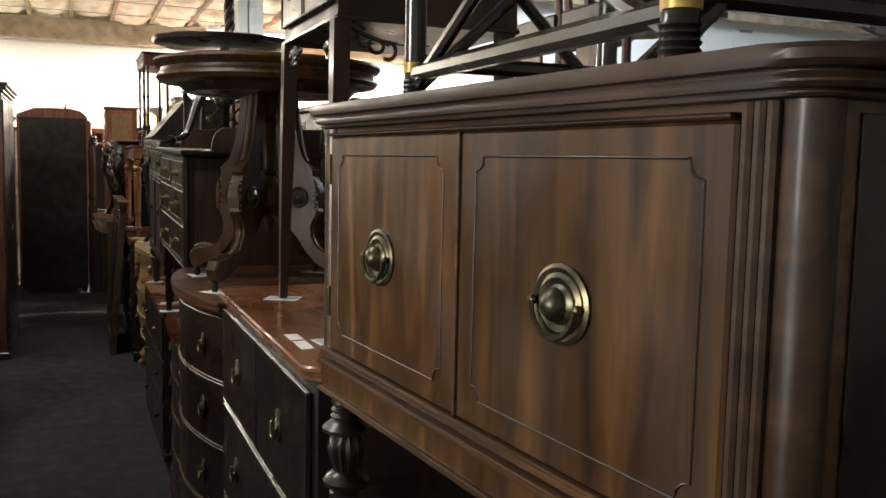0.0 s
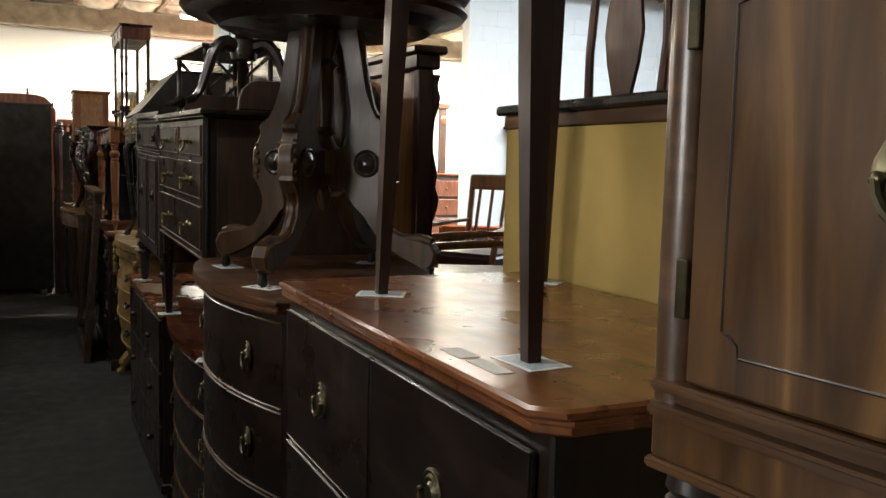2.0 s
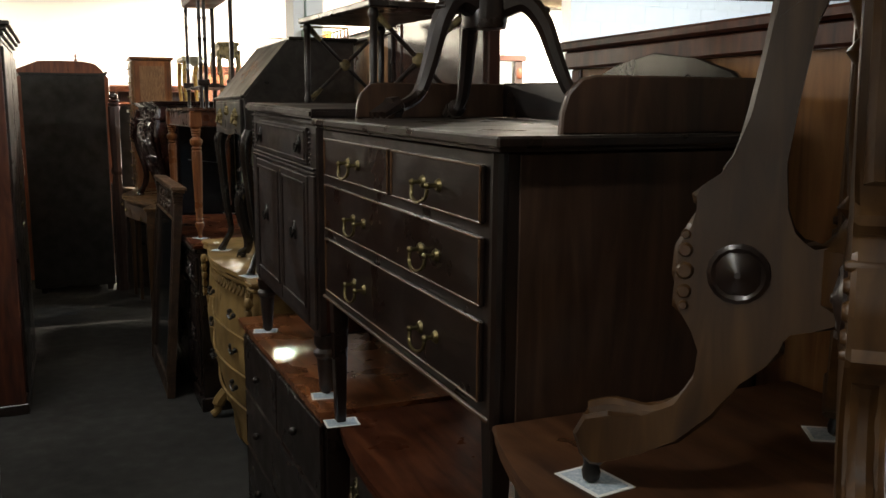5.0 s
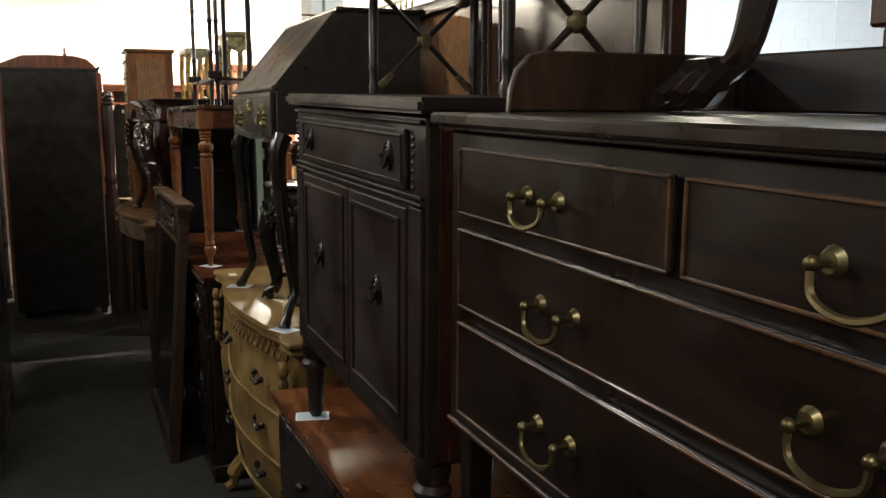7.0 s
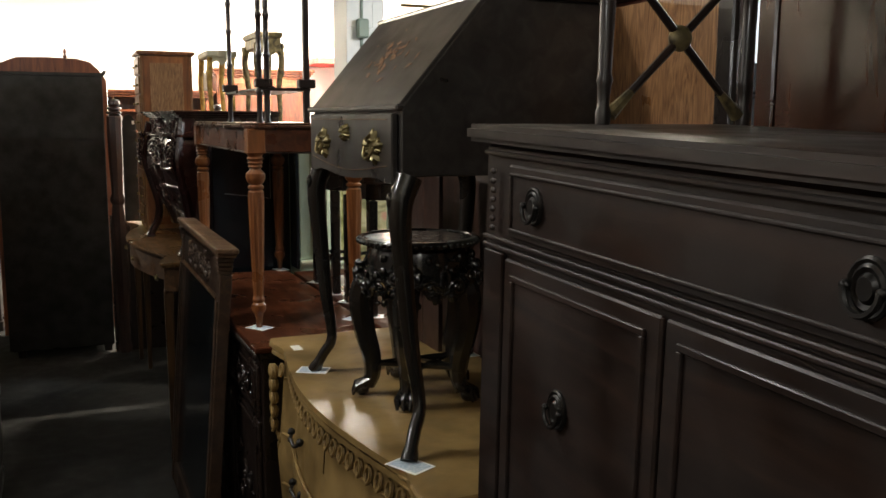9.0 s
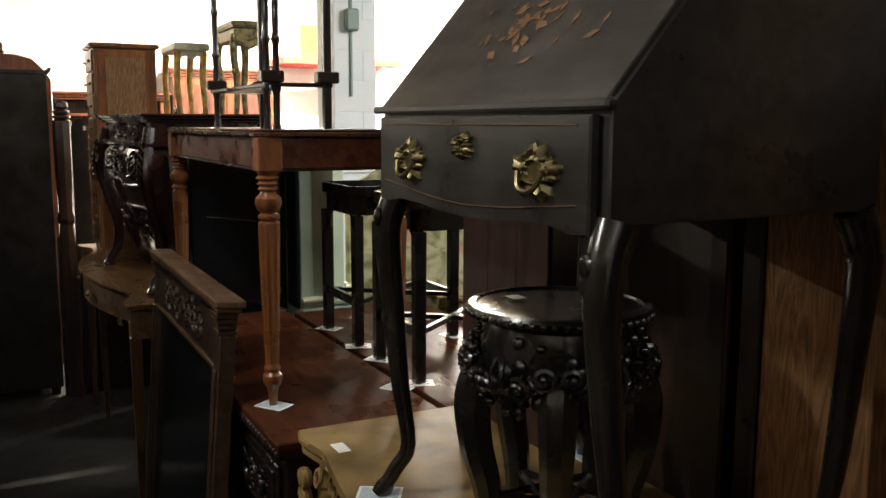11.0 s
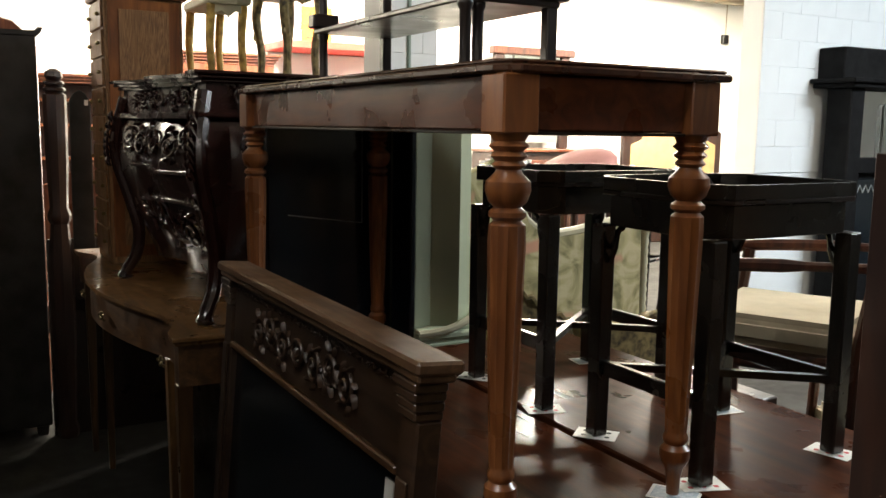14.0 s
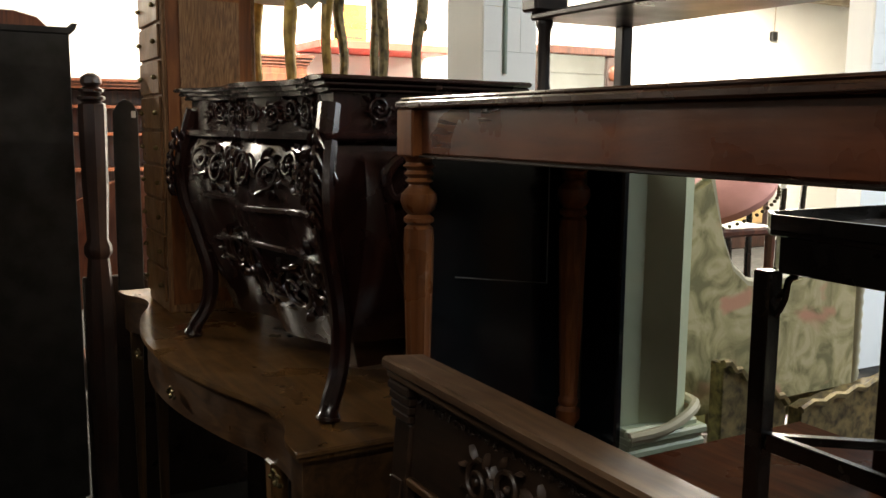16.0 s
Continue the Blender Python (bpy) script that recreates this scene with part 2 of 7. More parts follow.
def thing(name, at, label, category, group="", kind=""):
    ob = new(name)
    ob.location = at
    ob.empty_display_size = 0.1
    ORIGIN[ob] = Vector(at)
    return tagged(ob, label, category, group, kind)


def part(name, bm, mat, parent=None, label="", smooth=35):
    """One mesh object from bm, given in world places, under a thing or under one of its parts."""
    me = bpy.data.meshes.new(name)
    bmesh.ops.recalc_face_normals(bm, faces=bm.faces)
    o = ORIGIN.get(parent, Vector((0, 0, 0)))
    bmesh.ops.translate(bm, verts=bm.verts, vec=-o)
    bm.to_mesh(me)
    bm.free()
    me.shade_smooth()
    me.set_sharp_from_angle(angle=radians(smooth))
    me.materials.append(mat)
    ob = new(name, me)
    if parent:
        ob.parent = parent
        ORIGIN[ob] = o
    if label:
        ob["label"] = label
    return ob


def box(x0, x1, y0, y1, z0, z1, b=0.003, bm=None, seg=1):
    bm = bm or bmesh.new()
    r = bmesh.ops.create_cube(bm, size=1)
    for v in r["verts"]:
        v.co = ((x0 + x1) / 2 + v.co.x * (x1 - x0), (y0 + y1) / 2 + v.co.y * (y1 - y0), (z0 + z1) / 2 + v.co.z * (z1 - z0))
    b = min(b, 0.3 * min(abs(x1 - x0), abs(y1 - y0), abs(z1 - z0)))
    if b > 0:
        bmesh.ops.bevel(bm, geom=list({e for v in r["verts"] for e in v.link_edges}), offset=b, segments=seg, affect="EDGES")
    return bm


def prism(pts, lo, hi, axis="z", b=0.0, bm=None):
    """An outline drawn in the two other axes, thickened along axis from lo to hi."""
    bm = bm or bmesh.new()
    put = {"z": lambda p, h: (p[0], p[1], h), "x": lambda p, h: (h, p[0], p[1]), "y": lambda p, h: (p[0], h, p[1])}[axis]
    n = len(pts)
    vs = [[bm.verts.new(put(p, h)) for p in pts] for h in (lo, hi)]
    f = [bm.faces.new(vs[0][::-1]), bm.faces.new(vs[1])]
    for i in range(n):
        f.append(bm.faces.new((vs[0][i], vs[0][(i + 1) % n], vs[1][(i + 1) % n], vs[1][i])))
    if b:
        bmesh.ops.bevel(bm, geom=list({e for k in (0, 1) for e in f[k].edges}), offset=b, segments=1, affect="EDGES")
    return bm


def lathe(prof, cx, cy, seg=16, bm=None, flute=0.0, band=None, sq=1.0):
    """A turned piece: prof is (radius, z). flute: depth of the grooves between the heights band."""
    bm = bm or bmesh.new()
    rings = []
    for r, z in prof:
        ring = []
        for i in range(seg):
            a = 2 * math.pi * i / seg
            k = r - (flute if i % 2 and band and band[0] < z < band[1] else 0)
            ring.append(bm.verts.new((cx + k * math.cos(a), cy + sq * k * math.sin(a), z)))
        rings.append(ring)
    for a, c in zip(rings, rings[1:]):
        for i in range(seg):
            bm.faces.new((a[i], a[(i + 1) % seg], c[(i + 1) % seg], c[i]))
    bm.faces.new(rings[0][::-1])
    bm.faces.new(rings[-1])
    return bm


def tube(pts, radii, seg=8, bm=None, flat=1.0, up=None):
    """A round bar along pts; radii one number or one for each point."""
    bm = bm or bmesh.new()
    pts = [Vector(p) for p in pts]
    radii = radii if isinstance(radii, (list, tuple)) else [radii] * len(pts)
    side, rings = None, []
    for i, p in enumerate(pts):
        d = (pts[min(i + 1, len(pts) - 1)] - pts[max(i - 1, 0)]).normalized()
        if side is None:
            ref = Vector(up) if up else (Vector((0, 0, 1)) if abs(d.z) < 0.9 else Vector((0, 1, 0)))
            side = d.cross(ref).normalized()
        else:
            side = (side - d * side.dot(d)).normalized()
        u = d.cross(side)
        rings.append([bm.verts.new(p + radii[i] * (math.cos(t) * side + flat * math.sin(t) * u)) for t in (2 * math.pi * (k + 0.5) / seg for k in range(seg))])
    for a, c in zip(rings, rings[1:]):
        for k in range(seg):
            bm.faces.new((a[k], a[(k + 1) % seg], c[(k + 1) % seg], c[k]))
    bm.faces.new(rings[0][::-1])
    bm.faces.new(rings[-1])
    return bm


def spline(pts, n=6):
    """Smooth curve through pts (Catmull-Rom)."""
    P = [Vector(p) for p in pts]
    P = [2 * P[0] - P[1]] + P + [2 * P[-1] - P[-2]]
    out = []
    for i in range(1, len(P) - 2):
        for k in range(n):
            t = k / n
            a, b_, c, d = P[i - 1], P[i], P[i + 1], P[i + 2]
            out.append(0.5 * (2 * b_ + (c - a) * t + (2 * a - 5 * b_ + 4 * c - d) * t * t + (3 * b_ - a - 3 * c + d) * t ** 3))
    return out + [P[-2]]


def ball(x, y, z, r, bm=None, sx=1, sy=1, sz=1, u=8):
    bm = bm or bmesh.new()
    bmesh.ops.create_uvsphere(bm, u_segments=u, v_segments=6, radius=1, matrix=Matrix.Translation((x, y, z)) @ Matrix.Diagonal((r * sx, r * sy, r * sz, 1)))
    return bm


def border(x, y0, y1, z0, z1, w=0.006, t=0.004, bm=None):
    """A thin frame of four strips on a front that faces -x at x."""
    bm = bm or bmesh.new()
    for a in ((y0, y1, z0, z0 + w), (y0, y1, z1 - w, z1), (y0, y0 + w, z0 + w, z1 - w), (y1 - w, y1, z0 + w, z1 - w)):
        box(x - t, x + 0.001, *a, b=0.0015, bm=bm)
    return bm


def square_leg(x, y, z0, z1, w0, w1, lean=(0, 0)):
    bm = bmesh.new()
    vs = [[bm.verts.new((x + sx * w / 2 + (z1 - z) * lean[0], y + sy * w / 2 + (z1 - z) * lean[1], z)) for sx, sy in ((-1, -1), (1, -1), (1, 1), (-1, 1))] for z, w in ((z0, w0), (z1, w1))]
    bm.faces.new(vs[0][::-1]), bm.faces.new(vs[1])
    for i in range(4):
        bm.faces.new((vs[0][i], vs[0][(i + 1) % 4], vs[1][(i + 1) % 4], vs[1][i]))
    bmesh.ops.bevel(bm, geom=bm.edges[:], offset=0.003, segments=1, affect="EDGES")
    return bm


def oval_pull(parent, x, y, z, w=0.08, h=0.068, mat=None, ring=True):
    """A stamped oval plate with a hanging ring on two small balls."""
    mat = mat or BRASS
    bm = bmesh.new()
    n = 20
    rows = ((1.0, 0.0), (1.0, 0.003), (0.9, 0.005), (0.78, 0.0035), (0.66, 0.006), (0.5, 0.004), (0.36, 0.008), (0.0, 0.012))
    rings = []
    for k, d in rows[:-1]:
        rings.append([bm.verts.new((x - d, y + k * w / 2 * math.cos(2 * math.pi * i / n), z + k * h / 2 * math.sin(2 * math.pi * i / n))) for i in range(n)])
    for a, c in zip(rings, rings[1:]):
        for i in range(n):
            bm.faces.new((a[i], a[(i + 1) % n], c[(i + 1) % n], c[i]))
    bm.faces.new(rings[-1])
    plate = part("pull_plate", bm, mat, parent)
    if ring:
        pts = [(x - 0.011 - 0.002 * math.sin(a), y + 0.4 * w * math.cos(a), z - 0.4 * h * math.sin(a)) for a in (math.pi * k / 10 for k in range(11))]
        bm = tube(pts, 0.0032, 6)
        for s in (-1, 1):
            ball(x - 0.009, y + s * 0.4 * w, z, 0.005, bm)
        part("ring_handle", bm, mat, plate)
    return plate


def bail_pull(parent, x, y, z, w=0.066, mat=None):
    """A swan-neck handle that hangs from two rosettes."""
    mat = mat or BRIGHTBRASS
    for s in (-1, 1):
        bm = bmesh.new()
        bmesh.ops.create_cone(bm, cap_ends=True, segments=12, radius1=0.013, radius2=0.009, depth=0.006, matrix=Matrix.Translation((x - 0.003, y + s * w / 2, z)) @ Matrix.Rotation(-math.pi / 2, 4, "Y"))
        tube([(x, y + s * w / 2, z), (x - 0.022, y + s * w / 2, z)], 0.004, 6, bm)
        ball(x - 0.022, y + s * w / 2, z, 0.0065, bm)
        plate = part("rosette", bm, mat, parent)
    h = w / 2
    pts = spline([(x - 0.022, y - h, z), (x - 0.024, y - h * 0.93, z - 0.02), (x - 0.027, y - h * 0.55, z - 0.029), (x - 0.027, y, z - 0.033), (x - 0.027, y + h * 0.55, z - 0.029), (x - 0.024, y + h * 0.93, z - 0.02), (x - 0.022, y + h, z)], 4)
    part("bail_handle", tube(pts, 0.0036, 6), mat, plate)


def scrolls(x, y0, y1, z0, z1, n, depth=0.012, seed=1, bm=None, thick=0.006):
    """Carved leaf scrolls in relief on a front facing -x: curling bars and small buds."""
    rnd = random.Random(seed)
    bm = bm or bmesh.new()
    for i in range(n):
        cy, cz = y0 + (y1 - y0) * (i + 0.5) / n, (z0 + z1) / 2 + rnd.uniform(-0.18, 0.18) * (z1 - z0)
        R = min((y1 - y0) / n * 0.62, (z1 - z0) * 0.46)
        turn, flip = rnd.uniform(0, 6.28), rnd.choice((-1, 1))
        pts, rad = [], []
        for k in range(13):
            a = turn + flip * k * 0.62
            r = R * (1 - k / 15)
            pts.append((x - depth * (0.35 + 0.65 * k / 13), cy + r * math.cos(a), cz + r * math.sin(a)))
            rad.append(thick * (0.55 + 0.75 * k / 13))
        tube(pts, rad, 6, bm)
        ball(x - depth * 0.9, cy, cz, thick * 1.5, bm, 0.8)
        for k in range(3):
            a = turn + 2 * k
            ball(x - depth * 0.4, cy + R * 1.1 * math.cos(a), cz + R * 0.95 * math.sin(a), thick * 1.3, bm, 0.7, 1.6, 0.8)
    return bm


def acanthus(put, u0, u1, v0, v1, n, depth, thick, seed=1):
    """Flowing carved foliage, mirrored about the middle: S-shaped stems that end in spirals, with leaf lobes along them
    and a cartouche at the centre. put(u, v, h) lays a point on the surface, h proud of it."""
    rnd = random.Random(seed)
    bm = bmesh.new()
    um, H = (u0 + u1) / 2, v1 - v0
    W = (u1 - u0) / 2

    def lobe(u, v, a, size):
        c, s_ = math.cos(a), math.sin(a)
        prev = None
        for k in range(5):
            q = k / 4
            w = size * 0.3 * math.sin(math.pi * (0.12 + 0.8 * q))
            bend = 0.25 * size * q * q
            cu, cv = u + size * q * c - bend * s_, v + size * q * s_ + bend * c
            row = [bm.verts.new(put(cu - w * s_ * e, cv + w * c * e, depth * (0.15 + 0.85 * (1 - e * e)) * (0.5 + 0.5 * math.sin(math.pi * (0.2 + 0.6 * q))))) for e in (-1, -0.4, 0, 0.4, 1)]
            if prev:
                for i in range(4):
                    bm.faces.new((prev[i], prev[i + 1], row[i + 1], row[i]))
            prev = row
    for side in (-1, 1):
        for i in range(n):
            base, span = W * (0.16 + 0.84 * i / n), W * 0.84 / n
            up = 1 if i % 2 else -1
            R = min(span * 0.46, H * 0.36)
            cu, cv = base + span * 0.55, (v0 + v1) / 2 + up * H * 0.1
            pts, rad = [], []
            for k in range(22):
                a = math.pi * (1.05 - 0.14 * k) * -up
                r = R * (1.25 - k / 24)
                pts.append(put(um + side * (cu + r * math.cos(a)), cv + r * math.sin(a), depth * (0.3 + 0.5 * k / 22)))
                rad.append(thick * (0.75 + 0.35 * math.sin(math.pi * k / 21)))
            tube(pts, rad, 6, bm)
            b = Vector(put(um + side * cu, cv, depth * 0.6))
            ball(b.x, b.y, b.z, thick * 1.5, bm, u=6)
            for k in range(7):
                a = math.pi * (1.0 - 0.27 * k) * -up + rnd.uniform(-0.2, 0.2)
                lobe(um + side * (cu + R * 1.05 * math.cos(a)), cv + R * 1.05 * math.sin(a), (a + 0.7 * up) if side > 0 else math.pi - (a + 0.7 * up), R * rnd.uniform(0.55, 0.85))
    tube([put(um + W * 0.1 * math.cos(0.5236 * k), (v0 + v1) / 2 + H * 0.3 * math.sin(0.5236 * k), depth * 0.6) for k in range(13)], thick, 6, bm)
    for k in range(5):
        lobe(um, (v0 + v1) / 2 - H * 0.2, math.pi * (0.1 + 0.2 * k), H * 0.3)
    return bm


CARDS = {}


def card(x, y, z, turn=0.0, face="back", w=0.0635, h=0.089):
    """A playing card under a furniture foot. Its top lies at z + 1 mm."""
    if face not in CARDS:
        label = {"back": "playing card with a blue printed back under a furniture foot", "black": "face-up playing card with black pips under a leg", "red": "face-up playing card with red pips under a leg"}[face]
        c = thing("playing_card", (0, 0, 0), label, "playing card", "cards under the feet")
        part("card_sheet", box(-w / 2, w / 2, -h / 2, h / 2, 0, 0.001, 0), CARD, c)
        if face == "back":
            part("printed_back", box(-w / 2 + 0.006, w / 2 - 0.006, -h / 2 + 0.006, h / 2 - 0.006, 0.001, 0.0013, 0), CARDBLUE, c)
        else:
            for sx in (-1, 1):
                for sy in (-1, 0, 1):
                    part("pip", lathe([(0.0055, 0.001), (0.0055, 0.0013)], sx * 0.014, sy * 0.025, 8), INKBLACK if face == "black" else INKRED, c)
        CARDS[face] = c
        c.matrix_basis = pose(x, y, z, 0, 0, turn)
        return c
    return copy_thing(CARDS[face], pose(x, y, z, 0, 0, turn))


# ---- structure ----
tagged(part("floor", box(-6, 14, -4.2, 17.0, -0.1, 0, 0), CONCRETE), "dark worn concrete shop floor", "floor", kind="structure")
tagged(part("wall_north", box(-6, 14, 16.5, 16.7, 0, 4.2, 0), WALL), "white painted back wall", "wall", kind="structure")
for n, a in {"wall_west_north": (1.65, 16.7, 0, 4.2), "wall_west_south": (-4.2, -0.45, 0, 4.2), "wall_west_sill": (-0.45, 1.65, 0, 1.2), "wall_west_head": (-0.45, 1.65, 2.8, 4.2)}.items():
    tagged(part(n, box(-6.2, -6, *a, 0), WALL), "white painted side wall round the added window", "wall", kind="structure")
tagged(part("wall_east", box(14, 14.2, -4.2, 16.7, 0, 4.2, 0), WALL), "white painted side wall", "wall", kind="structure")
tagged(part("wall_south", box(-6, 14, -4.2, -4.0, 0, 4.2, 0), WALL), "white painted end wall", "wall", kind="structure")
# unseen window, added as a source for the light from the left
w1 = thing("window_1", (-6, 0.6, 1.2), "unseen side window added to light the walnut cabinet", "window", kind="structure")
wf = bmesh.new()
for a in ((-0.45, -0.4, 1.2, 2.8), (1.6, 1.65, 1.2, 2.8), (-0.4, 1.6, 1.2, 1.25), (-0.4, 1.6, 2.75, 2.8)):
    box(-6.1, -5.98, a[0], a[1], a[2], a[3], 0.004, wf)
part("window_frame", wf, DOORWHITE, w1)
part("window_pane", box(-6.06, -6.05, -0.4, 1.6, 1.25, 2.75, 0), PANEGLOW, w1)

# unseen partitions added to block the window light: breast-high by it, head-high beyond
tagged(part("partition_low", box(-1.62, -1.5, -4.0, 2.2, 0, 1.36, 0.004), WALL), "plain breast-high partition added to block low window light", "wall", kind="structure")
# dark wood here keeps bounced light off the opposite fronts
tagged(part("partition_high", box(-1.62, -1.5, 2.2, 10.9, 0, 1.95, 0.004), FRAMEWOOD), "plain dark wood partition wall added to block light from the left", "wall", kind="structure")
# block wall beside the loading door, in courses
wall_block = thing("wall_block", (5.1, 11.1, 0), "cool white painted concrete block wall", "wall", kind="structure")
part("wall_core", box(5.05, 9.55, 11.112, 11.3, 0, 4.1, 0), BLOCK, wall_block)
pier = thing("pillar_1", (1.96, 10.92, 0), "white painted square block pillar", "pillar", kind="structure")
part("pillar_core", box(1.815, 2.105, 10.765, 11.085, 0, 3.7, 0), BLOCK, pier)
part("wall_over_door", box(9.55, 14, 11.112, 11.3, 3.3, 4.1, 0), BLOCK, wall_block)

# sectional loading door with its track
door_1 = thing("door_1", (12, 11.2, 0), "closed white sectional loading door with raised panels", "door", kind="structure")
for r in range(6):
    panel = part("door_section", box(9.68, 13.9, 11.16, 11.2, 0.02 + r * 0.54, 0.55 + r * 0.54, 0.004), DOORWHITE, door_1)
    for k in range(7):
        part("raised_panel", box(9.78 + k * 0.59, 10.25 + k * 0.59, 11.15, 11.161, 0.12 + r * 0.54, 0.45 + r * 0.54, 0.004), DOORWHITE, panel)
bm = bmesh.new()
box(9.56, 9.61, 11.04, 11.1, 0, 3.4, 0.003, bm)
for r in range(7):
    box(9.53, 9.78, 11.09, 11.13, 0.5 + r * 0.54 - 0.02, 0.5 + r * 0.54 + 0.02, 0.003, bm)
part("door_track", bm, STEEL, door_1)

# ceiling: sagging insulation blankets between rafters
NX, NY = 200, 220
xs, ys = np.linspace(-6, 14, NX + 1), np.linspace(-4.2, 16.7, NY + 1)
gx, gy = np.meshgrid(xs, ys)
sag = np.abs(np.sin(np.pi * gx / 0.62)) ** 0.6 * np.abs(np.sin(np.pi * (gy + 0.07 * np.sin(gx * 5)) / 0.85)) ** 0.5
rng = np.random.default_rng(4)
cell = rng.uniform(0.55, 1.2, (40, 40))
gz = 3.98 - 0.17 * sag * cell[(gx / 0.62).astype(int) % 40, (gy / 0.85).astype(int) % 40] + 0.02 * np.sin(gx * 23 + gy * 11)
verts = np.stack([gx, gy, gz], -1).reshape(-1, 3).tolist()
faces = [(j * (NX + 1) + i, j * (NX + 1) + i + 1, (j + 1) * (NX + 1) + i + 1, (j + 1) * (NX + 1) + i) for j in range(NY) for i in range(NX)]
me = bpy.data.meshes.new("ceiling")
me.from_pydata(verts, [], faces)
me.shade_smooth()
me.materials.append(FOIL)
tagged(new("ceiling", me), "sagging cream insulation blankets between roof rafters", "ceiling", kind="structure")
tagged(part("roof_deck", box(-6.2, 14.2, -4.2, 16.7, 4.12, 4.2, 0), RAFTER), "roof deck", "roof", kind="structure")
bm = bmesh.new()
for k in range(-9, 23):
    box(k * 0.62 - 0.03, k * 0.62 + 0.03, -4.1, 16.4, 3.86, 4.1, 0.004, bm)
tagged(part("ceiling_rafters", bm, RAFTER), "weathered wooden roof rafters", "ceiling", kind="structure")
bm = bmesh.new()
for y in (4.5, 10.3, 16.2):
    box(-6, 14, y - 0.07, y + 0.07, 3.5 if y > 16 else 3.72, 3.86, 0.006, bm)
tagged(part("ceiling_beams", bm, RAFTER), "weathered wooden roof beams", "ceiling", kind="structure")
bm = bmesh.new()
for y in (12.0, 13.2, 14.4, 15.4):
    tube([(-6, y, 3.74), (14, y + 0.1, 3.72)], 0.006, 5, bm)
tagged(part("ceiling_wires", bm, STEEL), "thin wires holding up the insulation", "wire", kind="structure")


def strip_light(x, y):
    s = thing("strip_light", (x, y, 3.58), "lit fluorescent strip light hanging from the roof, some added as fill", "ceiling light", "strip lights")
    part("housing", box(x - 0.62, x + 0.62, y - 0.08, y + 0.08, 3.62, 3.69, 0.006), DOORWHITE, s)
    for k in (-1, 1):
        part("tube", tube([(x - 0.6, y + k * 0.045, 3.595), (x + 0.6, y + k * 0.045, 3.595)], 0.014, 8), TUBE, s)
        part("hanger", tube([(x + k * 0.5, y, 3.69), (x + k * 0.5, y, 4.08)], 0.004, 5), STEEL, s)
    return s


# fixtures far left and over the aisles are unseen, added for the fill lamps
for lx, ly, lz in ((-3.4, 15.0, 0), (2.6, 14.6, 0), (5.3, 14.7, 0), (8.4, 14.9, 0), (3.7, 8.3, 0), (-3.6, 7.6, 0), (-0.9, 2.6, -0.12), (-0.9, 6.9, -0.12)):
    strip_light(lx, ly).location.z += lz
# unseen glowing panel, added to give the block wall its cool light
rl = thing("roof_light", (6.2, 7.2, 3.75), "translucent roof panel added to glow as daylight", "skylight", kind="structure")
part("panel", box(5.0, 7.4, 6.4, 8.0, 3.76, 3.79, 0.003), PANEGLOW, rl)


